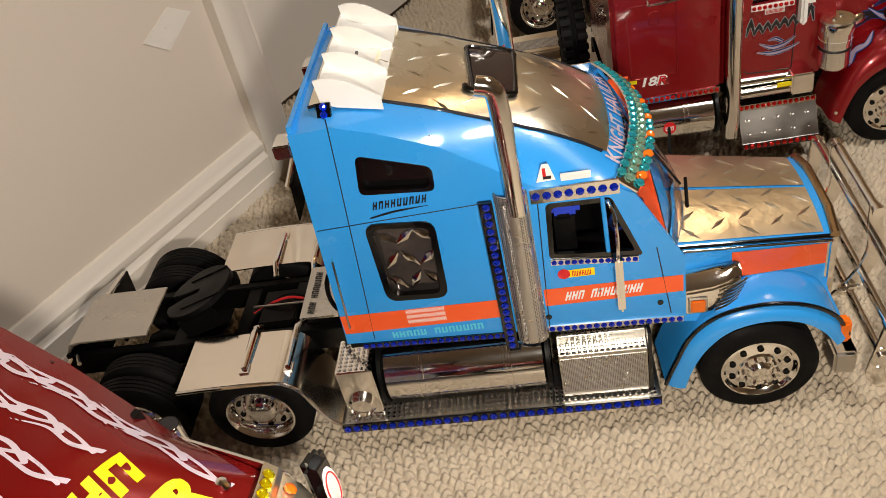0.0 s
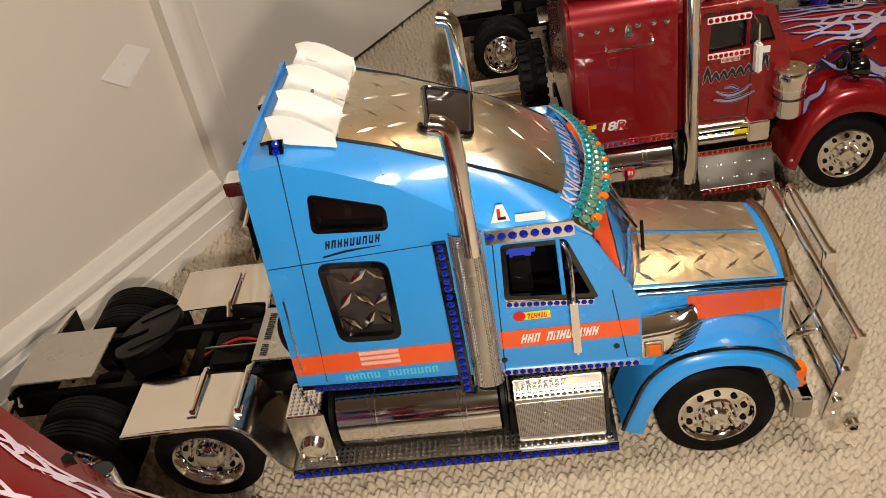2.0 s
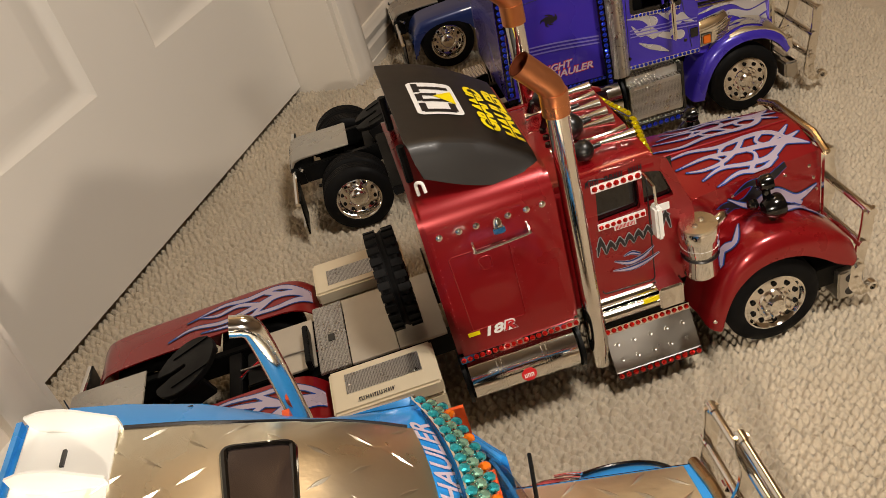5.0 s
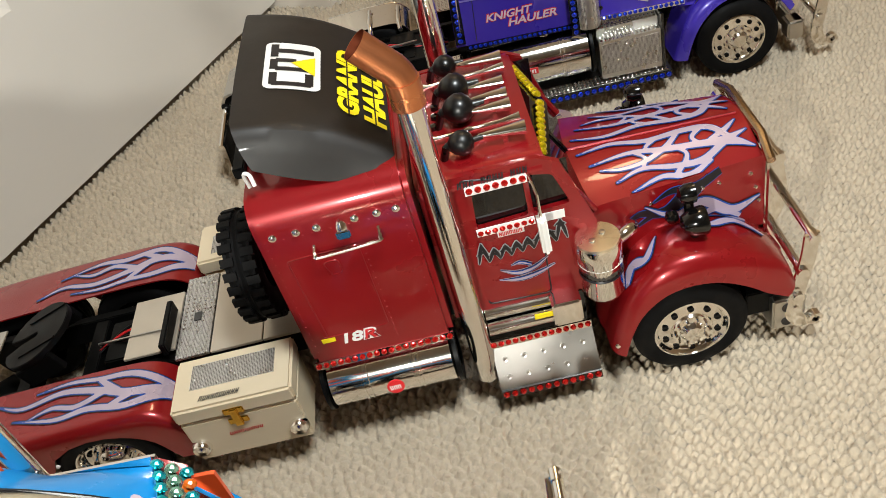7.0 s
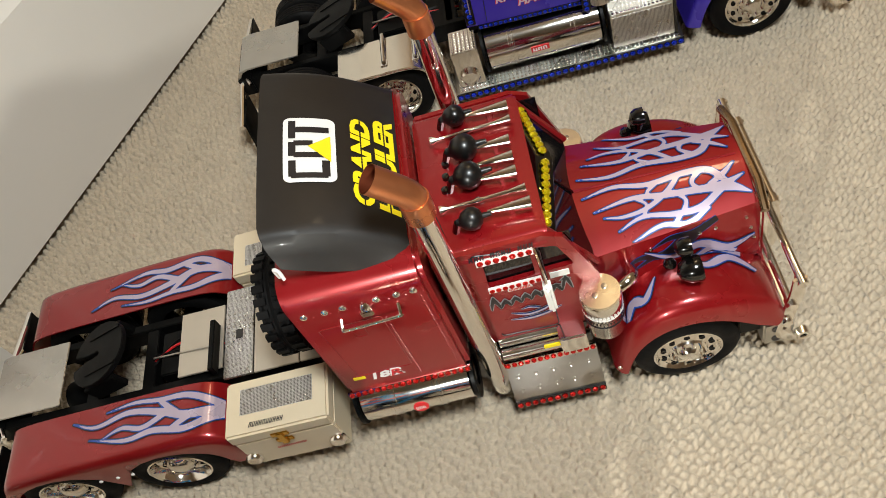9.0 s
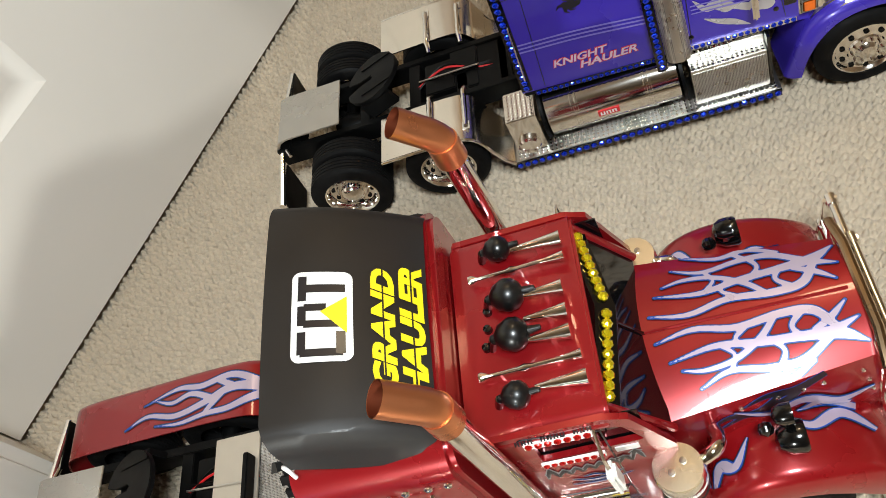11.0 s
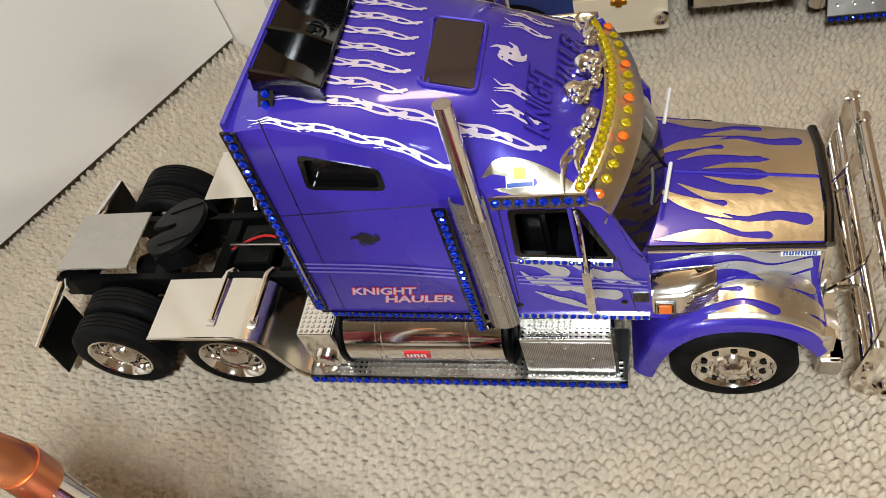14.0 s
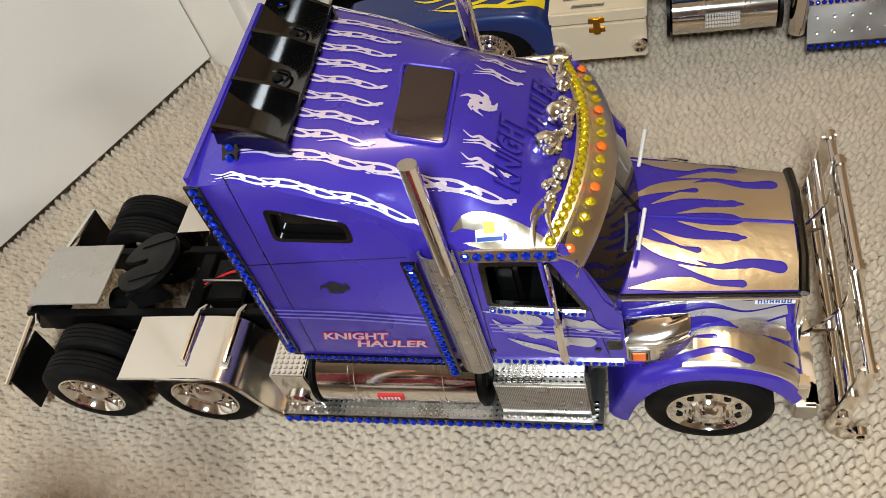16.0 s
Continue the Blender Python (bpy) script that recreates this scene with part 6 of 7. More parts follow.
        v = [(0.294, s * 0.0800, 0.052), (0.369, s * 0.0800, 0.052), (0.369, s * 0.0985, 0.021), (0.294, s * 0.0985, 0.021)]
        g = Geo().add(v + [(x, y - s * 0.0015, z - 0.001) for x, y, z in v], [(0, 1, 2, 3), (7, 6, 5, 4), (0, 4, 5, 1), (1, 5, 6, 2), (2, 6, 7, 3), (3, 7, 4, 0)])
        pl = part("step_plate", g, SATIN, t, "drilled chrome step plate edged with jewels")
        for k in range(10):
            x, q = 0.302 + 0.0145 * (k % 5), (0.3, 0.68)[k // 5]
            part("drilled_hole", Geo().lathe([(0.0022, 0.0003), (0.0022, 0.0008), (0.0012, 0.0008), (0, 0.0003)], (x, s * (0.080 + 0.0185 * q), 0.052 - 0.031 * q), (0, s * 0.86, 0.51), 10), SATIN, pl)
        strip(pl, (0.294, s * 0.0995, 0.0205), (0.369, s * 0.0995, 0.0205), 0.0062, (0, s, 0.25), 9, 0.0026, gem, GLOSS)
        strip(pl, (0.294, s * 0.0798, 0.0545), (0.369, s * 0.0798, 0.0545), 0.0058, (0, s, 0.25), 10, 0.0023, gem, CHROME)

    # ----- sleeper box -----
    g = rbox(Geo(), 0.172, 0.273, -0.0905, 0.0905, 0.086, 0.231, 0.021, 6)
    sl = part("sleeper", g, paint, t, "glossy riveted sleeper box", 0.004)
    for s in (-1, 1):
        rv = Geo()
        for k in range(16):
            rv.lathe([(0.0006, 0), (0.0004, 0.0004), (0, 0.0005)], (0.178 + 0.006 * k, s * 0.0905, 0.203), (0, s, 0), 6)
            rv.lathe([(0.0006, 0), (0.0004, 0.0004), (0, 0.0005)], (0.178, s * 0.0905, 0.10 + 0.0065 * k), (0, s, 0), 6)
            rv.lathe([(0.0006, 0), (0.0004, 0.0004), (0, 0.0005)], (0.265, s * 0.0905, 0.10 + 0.0065 * k), (0, s, 0), 6)
            rv.lathe([(0.0006, 0), (0.0004, 0.0004), (0, 0.0005)], (0.235, s * 0.0905, 0.10 + 0.0055 * k), (0, s, 0), 6)
        part("rivet", rv, paint, sl)
        for k, x in enumerate((0.184, 0.199, 0.212, 0.236, 0.250, 0.262)):
            part("bullet_lamp", Geo().lathe([(0.0030, 0), (0.0026, 0.0016), (0.001, 0.0026), (0, 0.0027)], (x, s * 0.0900, 0.2065), (0, s, 0.1), 14), CHROME, sl)
        part("cargo_lamp", Geo().box(0.2225, 0.2315, *sorted((s * 0.090, s * 0.0965)), 0.1965, 0.203).lathe([(0.004, 0), (0.0035, 0.004), (0.001, 0.007), (0, 0.007)], (0.227, s * 0.0925, 0.203), (0, 0, 1), 12), CHROME, sl, "", 0.0012)
        part("grab_rail", Geo().tube(smooth_path([(0.206, s * 0.0905, 0.193), (0.206, s * 0.0965, 0.190), (0.209, s * 0.0970, 0.188), (0.245, s * 0.0970, 0.190), (0.248, s * 0.0965, 0.192), (0.248, s * 0.0905, 0.196)], 4), 0.0012, 8), CHROME, sl)
        # locker outlines
        for x0, x1, z0, z1 in ((0.186, 0.232, 0.112, 0.186), (0.207, 0.2165, 0.166, 0.178)):
            part("locker_line", Geo().tube([(x, s * 0.0906, z) for x, z in rounded([(x0, z0), (x1, z0), (x1, z1), (x0, z1)], 0.003) + [(x0 + 0.003, z0)]], 0.0005, 5, False), paint, sl)
    if red:
        flip = lambda x, z: (x, -0.0905, z)
        part("tag", Geo().box(0.184, 0.1935, -0.0911, -0.090, 0.1075, 0.1112), YELLOW, sl, "small yellow sticker")
        for body, x, mat, fat, y in (("18", 0.1955, DECALW, 0.00035, -0.0910), ("R", 0.2120, DECALW, 0.0010, -0.0910), ("R", 0.2120, REDV, 0.00005, -0.0916)):
            cu = bpy.data.curves.new("race_mark", "FONT")
            cu.body, cu.size, cu.extrude, cu.shear, cu.offset = body, 0.0125, 0.0002, 0.2, fat
            tmp = new("race_mark", cu)
            dg = bpy.context.evaluated_depsgraph_get()
            me = bpy.data.meshes.new_from_object(tmp.evaluated_get(dg))
            bpy.data.objects.remove(tmp)
            me.materials.clear()
            me.materials.append(mat)
            ob = new("side_lettering", me)
            ob.parent = sl
            ob.matrix_basis = pose(x, y, 0.1035, 90, 0, 0)
            me.transform(Matrix.Diagonal((1.3, 1, 1, 1)))
        # wind deflector
        def cap(u, v):
            x = 0.181 + 0.088 * u
            half = 0.070 - 0.006 * u
            mid = 0.008 - 0.006 * u
            z = 0.2745 - 0.040 * u + 0.008 * math.sin(math.pi * u)
            if abs(v) <= 1:
                return (x, mid + half * v, z + 0.002 * (1 - v * v))
            k = abs(v) - 1
            low = min(z - 0.012, 0.250 - 0.024 * math.sin(min(1, u * 1.05) * math.pi * 0.62))
            a = min(1, k * 2.2) * math.pi / 2
            y = half + 0.010 * math.sin(a) + 0.008 * k
            zz = z - 0.010 * (1 - math.cos(a)) - (z - 0.010 - low) * max(0, k - 0.25) / 0.75
            return (x + 0.006 * k * (1 - u), mid + y * (1 if v > 0 else -1), zz)
        dc = part("wind_deflector", Geo().grid(cap, np.linspace(0, 1, 15), [-2, -1.75, -1.5, -1.35, -1.2, -1.1, -1, -0.66, -0.33, 0, 0.33, 0.66, 1, 1.1, 1.2, 1.35, 1.5, 1.75, 2], 0.002), MATT, t, "matt black wind deflector with a white and yellow logo block")
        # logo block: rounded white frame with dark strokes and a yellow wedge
        g = Geo()
        LP = lambda y, q: cap(q / 0.088, y / 0.066)

        def plate(U, V):
            dx, dy = np.abs(U + 0.0053) - 0.0240, np.abs(V - 0.0343) - 0.0117
            return 0.005 - np.hypot(np.maximum(dx, 0), np.maximum(dy, 0))
        contour(g, LP, -0.036, 0.026, 0.016, 0.053, 0.0012, plate, 0.0006)
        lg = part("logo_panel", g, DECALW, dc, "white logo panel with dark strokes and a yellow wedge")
        g = Geo()
        for k, (a, b, c, d) in enumerate(((-0.45, -0.24, 0.24, 0.295), (-0.45, -0.24, 0.48, 0.535), (-0.47, -0.40, 0.26, 0.52), (-0.20, -0.13, 0.28, 0.535), (-0.04, 0.03, 0.28, 0.42), (-0.18, 0.01, 0.24, 0.295), (0.06, 0.31, 0.24, 0.295), (0.145, 0.225, 0.295, 0.535))):
            patch(g, lambda a2, b2: cap(b2, a2), a, b, c, d, -0.0010, 4, 4)
        part("logo_stroke", g, DARKV, lg)
        p = [Vector(cap(b, a)) + Vector((0, 0, 0.0014)) for a, b in ((-0.05, 0.39), (0.10, 0.55), (-0.26, 0.55))]
        part("logo_wedge", Geo().add(p, [(0, 1, 2)]), YELLOW, lg)
        g = Geo()
        for body, q0, a0, ln in (("GRAND", 0.815, -0.052, 0.080), ("HAULER", 0.975, -0.058, 0.090)):
            fn = lambda a, b: cap(q0 - b * 11.5, a * 15)
            word(g, body, "wide", fn, a0, 0.0, ln, 0.0118, 0.0012)
            part("lettering_split", patch(Geo(), fn, a0 - 0.001, a0 + ln + 0.001, 0.0054, 0.0062, 0.0015, 10, 2), MATT, dc)
        part("cap_lettering", g, YELLOW, dc, "yellow block lettering")
        for s in (-1, 1):
            part("deflector_bracket", Geo().tube([(0.178, s * 0.045, 0.232), (0.178, s * 0.045, 0.262)], 0.003, 8), BLACK, dc)
        part("rear_rack", Geo().box(0.164, 0.172, -0.046, 0.046, 0.224, 0.232), BLACK, t, "black equipment rack behind the sleeper", 0.001)
        part("hook", Geo().tube(smooth_path([(0.180, -0.075, 0.236), (0.180, -0.076, 0.246), (0.184, -0.079, 0.247), (0.185, -0.081, 0.240)], 4), 0.0013, 8), DECALW, t)
        # spare tyre on the back of the sleeper
        w = Geo().lathe([(0.020, -0.010), (0.034, -0.012), (0.041, -0.010)] + [(0.0415 if k % 2 else 0.0398, -0.008 + 0.0032 * k) for k in range(6)] + [(0.041, 0.010), (0.034, 0.012), (0.020, 0.010)], (0.141, -0.020, 0.134), (1, 0, 0), 48)
        sw = part("spare_tyre", w, RUBBER, t, "black spare tyre with blocky tread")
        for q in range(26):
            for e in (-1, 1):
                a = 2 * math.pi * q / 26 + 0.06 * e
                blk = new("tread_block", BLOCK.setdefault("mesh", to_mesh("tread_block", Geo().box(-0.0047, 0.0047, -0.0030, 0.0030, -0.001, 0.0024), RUBBER)))
                blk.parent = sw
                blk.matrix_basis = Matrix.Translation((0.141 + 0.0077 * e, -0.020 + 0.0405 * math.cos(a), 0.134 + 0.0405 * math.sin(a))) @ Matrix.Rotation(a - math.pi / 2, 4, "X")
    # deck between chassis and sleeper
    for x0, x1, hw in ((0.014, 0.056, 0.032), (0.086, 0.127, 0.045), (0.128, 0.170, 0.045)):
        part("deck_panel", Geo().box(x0, x1, -hw, hw, 0.0785, 0.081), SATINL, t, "", 0.0004)
    dp = part("drilled_deck", Geo().box(0.058, 0.085, -0.045, 0.045, 0.0785, 0.0815), PERF, t, "studded steel deck strip", 0.0004)
    part("tread_studs", tread(Geo(), 0.059, 0.084, -0.044, 0.044, 0.0815, 0.0045, 0.001), SATIN, dp)
    part("deck_slot", Geo().box(0.069, 0.075, -0.008, 0.001, 0.0816, 0.0824), GLOSS, dp)
    part("brake_rod_post", Geo().box(0.049, 0.054, -0.040, 0.010, 0.082, 0.094), BLACK, t, "", 0.001)

    # ----- cab -----
    CW = 0.071
    for s in (-1, 1):
        outer = [(0.277, 0.082), (0.372, 0.078), (0.384, 0.110), (0.384, 0.143), (0.366, 0.196), (0.352, 0.203), (0.277, 0.203)]
        win = rounded([(0.306, 0.158), (0.341, 0.160), (0.341, 0.192), (0.308, 0.191)], 0.003)
        vent = rounded([(0.3445, 0.161), (0.369, 0.162), (0.360, 0.188), (0.3445, 0.192)], 0.003)
        part("cab_side", Geo().holed(outer, [win, vent], s * CW, s * (CW - 0.004)), paint, t, "painted cab side with a door")
        part("door_glass", Geo().box(0.304, 0.371, *sorted((s * (CW - 0.006), s * (CW - 0.005))), 0.155, 0.194), GLASS, t)
        strip(t, (0.304, s * (CW + 0.0015), 0.1965), (0.344, s * (CW + 0.0015), 0.1965), 0.0062, (0, s, 0.15), 6, 0.0024, gem, DECALW, "header_strip")
        strip(t, (0.305, s * (CW + 0.0015), 0.1555), (0.344, s * (CW + 0.0015), 0.1558), 0.0055, (0, s, 0), 6, 0.0021, gem, DECALW, "window_sill_strip")
        part("door_line", Geo().tube([(x, s * (CW + 0.0002), z) for x, z in rounded([(0.301, 0.088), (0.346, 0.086), (0.348, 0.19), (0.302, 0.2)], 0.004)], 0.0006, 5, False), DARKV, t)
        mr = part("mirror", Geo().tube([(0.345, s * CW, 0.193), (0.347, s * (CW + 0.017), 0.188), (0.347, s * (CW + 0.018), 0.168)], 0.0011, 8), CHROME, t, "chrome side mirror")
        part("mirror_head", Geo().box(0.344, 0.350, *sorted((s * (CW + 0.011), s * (CW + 0.023))), 0.141, 0.171), WHITE, mr, "", 0.002)
        # exhaust stacks: chrome pipe, copper elbow turned back
        ex, ey = (0.287, -0.081) if s < 0 else (0.305, 0.081)
        ez = 0.274 if s < 0 else 0.279
        part("exhaust_pipe", Geo().tube([(ex, ey, 0.026), (ex, ey, ez)], 0.0082, 24), CHROME, t, "tall polished exhaust pipe")
        if red:
            px = smooth_path([(ex, ey, ez - 0.004), (ex, ey, ez + 0.009), (ex - 0.0025, ey, ez + 0.0165), (ex - 0.0095, ey, ez + 0.0255), (ex - 0.0195, ey, ez + 0.0375)], 6)
            el = part("copper_elbow", Geo().tube(px, 0.0094, 24, False), COPPER, t, "copper elbow with an open mouth")
            # Inside of the elbow in a darker copper than its outside.
            part("inner_wall", Geo().tube(px[-12:], 0.0087, 24, False), COPPERD, el)
            part("collar", Geo().tube([(ex, ey, ez - 0.006), (ex, ey, ez + 0.011)], 0.0101, 24), COPPER, el)
        # air cleaner canister
        ax, ay, az = (0.381, -0.083, 0.137) if s < 0 else (0.384, 0.070, 0.130)
        ac = part("air_cleaner", Geo().lathe([(0, 0.0), (0.013, 0.0), (0.0145, 0.003), (0.0145, 0.026), (0.0152, 0.027), (0.0152, 0.036), (0.0158, 0.037), (0.0158, 0.044), (0.0150, 0.047), (0.0, 0.048)], (ax, ay, az - 0.048), (0, 0, 1), 32), CHROME, t, "chrome canister air cleaner")
        part("cap_top", Geo().lathe([(0, 0.0012), (0.0148, 0.001), (0.0152, -0.001)], (ax, ay, az), (0, 0, 1), 32), GOLD, ac)
        for k in (-1, 1):
            part("cap_screw", Geo().lathe([(0.0022, 0), (0.0022, 0.001), (0, 0.0012)], (ax + 0.004 * k, ay + 0.003 * k, az + 0.001), (0, 0, 1), 10), SATIN, ac)
        part("pipe", Geo().tube(smooth_path([(ax + 0.012, ay * 0.95, az - 0.010), (ax + 0.023, ay * 0.90, az - 0.007), (ax + 0.027, ay * 0.80, az - 0.012), (ax + 0.025, ay * 0.68, az - 0.020)], 5), 0.0045, 12), CHROME, ac)
        for z in (0.118, 0.128):
            part("band", Geo().lathe([(0.0146, -0.0012), (0.0153, 0), (0.0146, 0.0012)], (ax, ay, az - 0.146 + z), (0, 0, 1), 28), DECALW if z > 0.12 else DARKV, ac)
    part("cab_back", Geo().box(0.275, 0.279, -CW, CW, 0.082, 0.200), paint, t)
    part("cab_floor", Geo().box(0.277, 0.384, -CW + 0.004, CW - 0.004, 0.078, 0.086), BLACK, t)
    rf = rbox(Geo(), 0.274, 0.357, -CW - 0.0008, CW + 0.0008, 0.196, 0.2085, 0.010, 5)
    part("cab_roof", rf, paint, t, "rounded cab roof", 0.002)
    part("windscreen", Geo().grid(lambda u, v: (0.354 + 0.030 * (1 - u), v * 0.060, 0.143 + 0.055 * u), [0, 0.5, 1], [-1, 0, 1], 0.001), GLASS, t, "flat black windscreen")
    for v in (-1, 0, 1):
        part("screen_pillar", Geo().tube([(0.385, v * 0.0615, 0.143), (0.354, v * 0.0615, 0.199)], 0.0028 if v else 0.0012, 8), paint if v else GLOSS, t)
    vx = lambda y: 0.010 * (1 - abs(y) / 0.060)
    vz = part("visor", Geo().grid(lambda u, y: (0.347 + vx(y) + (0.0, 0.004, 0.015, 0.013)[int(u)], y, (0.203, 0.207, 0.199, 0.195)[int(u)] - 0.09 * abs(y)), range(4), [-0.060, -0.03, 0, 0.03, 0.060], 0.002), GLOSS, t, "black visor with a yellow jewelled row")
    for s in (-1, 1):
        gems(vz, (0.3575 + vx(0.003), s * 0.003, 0.2042), (0.3575, s * 0.058, 0.1990), 9, 0.0036, GEMY, (0.45, 0, 0.9))
    # roof dress: twin horns, short trumpets, domed lamps
    if red:
        for x, y, r in ((0.309, -0.050, 0.0085), (0.312, -0.013, 0.0105), (0.312, 0.014, 0.0105), (0.309, 0.050, 0.0085)):
            h = part("rubber_bulb", Geo().lathe([(0, -r * 1.25), (r * 0.28, -r * 1.2), (r * 0.34, -r * 0.95), (r * 0.75, -r * 0.62), (r, 0.0), (r * 0.92, r * 0.5), (r * 0.6, r * 0.85), (r * 0.25, r * 1.0), (0.0016, r * 1.7), (0, r * 1.75)], (x, y, 0.2095 + r), (1, 0, 0.05), 22), BULB, t, "round black rubber horn bulb")
            part("bulb_foot", Geo().tube([(x - r * 1.5, y, 0.2085), (x - r * 1.1, y, 0.2090 + r)], 0.0028, 8), GLOSS, h)
        for x0, y, ln in ((0.329, -0.048, 0.022), (0.328, -0.018, 0.018), (0.328, -0.004, 0.018), (0.328, 0.012, 0.018), (0.326, 0.046, 0.024)):
            hn = part("air_horn", Geo().tube([(x0 - 0.008, y, 0.2185), (x0, y, 0.2180), (x0 + ln * 0.5, y, 0.2175), (x0 + ln, y, 0.2170)], [0.0014, 0.0024, 0.0036, 0.0050], 14), CHROME, t, "short chrome horn trumpet")
            part("horn_foot", Geo().box(x0 + ln * 0.3, x0 + ln * 0.45, y - 0.0022, y + 0.0022, 0.208, 0.2175), CHROME, hn)
        for y in (-0.033, 0.034):
            lh = part("long_horn", Geo().tube([(0.288, y, 0.2145), (0.290, y, 0.2145), (0.294, y, 0.2145), (0.312, y, 0.2148), (0.316, y, 0.2150), (0.320, y, 0.2150), (0.338, y, 0.2152), (0.350, y, 0.2156)], [0.0034, 0.0034, 0.0013, 0.0015, 0.0024, 0.0015, 0.0018, 0.0034], 14), CHROME, t, "long slim chrome horn")
            for x in (0.300, 0.334):
                part("horn_foot", Geo().tube([(x, y, 0.2083), (x, y, 0.2145)], 0.0012, 6), CHROME, lh)
        for x, y in ((0.295, 0.0), (0.293, -0.012), (0.296, 0.012)):
            part("roof_knob", Geo().lathe([(0.003, 0), (0.0026, 0.003), (0, 0.0036)], (x, y, 0.2085), (0, 0, 1), 12), GLOSS, t)
        g = bars(Geo(), lambda x, z: (x, -CW - 0.0010 - (z - 0.2) * -0.25, z), 0.300, 0.1995, 0.046, 0.0008, 12, 0.0042, 0.15, 0.72, 0.0008, (3, 8))
        part("roof_lettering", g, DARKV, t, "black lettering along the roof edge")
        flip = lambda x, z: (x, -CW, z)
        st2 = part("badge", Geo().box(0.318, 0.336, -CW - 0.0008, -CW + 0.001, 0.1475, 0.1525), DECALW, t, "small white and red sticker")
        part("badge_mark", bars(Geo(), flip, 0.319, 0.1483, 0.016, 0, 7, 0.0033, 0, 0.78, 0.0012), REDV, st2)
        part("badge", Geo().box(0.350, 0.364, -CW - 0.0008, -CW + 0.001, 0.1515, 0.158), DECALW, t, "small white lettered sticker")
        rnd = random.Random(4)
        rows = []
        for k in range(8):
            x0, z0 = 0.3035 + 0.0078 * k, 0.1290 + 0.0008 * k
            h = 0.0165 if k in (0, 7) else 0.0095
            for dx2, lean in ((0.0, 0.0020), (0.0036, -0.0016)):
                rows.append(([(x0 + dx2 - lean, z0 - 0.001), (x0 + dx2, z0 + h * 0.5), (x0 + dx2 + lean, z0 + h)], [0.0003, 0.0011, 0.0003]))
            q = rnd.uniform(0.3, 0.8)
            rows.append(([(x0 - 0.0020, z0 + h * q), (x0 + 0.0015, z0 + h * (q + 0.12)), (x0 + 0.0052, z0 + h * q)], [0.0002, 0.0008, 0.0002]))
        fd = strands(rows)
        for mat, dw, lf in ((GREYV, 0.0007, 0.0006), (DARKV, 0.0001, 0.0010)):
            part("door_lettering", contour(Geo(), flip, 0.299, 0.368, 0.125, 0.156, 0.0006, (lambda U, V: fd(U, V) + dw), lf), mat, t, "black gothic lettering with pale edges" if mat is DARKV else "")
        for mat, dw, lf in ((SILVERL, 0.0008, 0.0005), (DARKV, 0, 0.0007), (DECALB, -0.0010, 0.0009), (SILVERL, -0.0022, 0.0011)):
            g = Geo()
            for k, cs in enumerate(([(0.348, 0.121), (0.338, 0.114), (0.326, 0.112), (0.314, 0.118)], [(0.352, 0.113), (0.340, 0.108), (0.327, 0.106), (0.312, 0.109)], [(0.336, 0.117), (0.329, 0.121), (0.322, 0.120)])):
                ribbon(g, flip, cs, [max(0.0003, q + dw) for q in ((0.001, 0.004, 0.0045, 0.0005) if len(cs) == 4 else (0.003, 0.0035, 0.0005))], lf)
            part("door_flame", g, mat, t)
        part("sticker", Geo().box(0.330, 0.344, -0.0835, -0.0822, 0.0745, 0.0785), YELLOW, t, "small yellow sticker")
    # the roof with all that stands on it sits a little lower
    for ob in t.children:
        if ob.name.split(".")[0] in ("cab_roof", "visor", "air_horn", "long_horn", "rubber_bulb", "roof_knob", "header_strip", "roof_lettering"):
            ob.location.z -= 0.005
    # ----- bonnet -----
    part("bonnet", Geo().grid(khood, np.linspace(0.370, 0.507, 8), np.linspace(-1, 1, 13), 0.002), paint, t, "long tapering bonnet with flame decals")
    part("bonnet_hinge", Geo().tube([Vector(khood(x, 0)) + Vector((0, 0, 0.0004)) for x in np.linspace(0.375, 0.503, 6)], 0.0010, 6), paint, t)
    e = 1
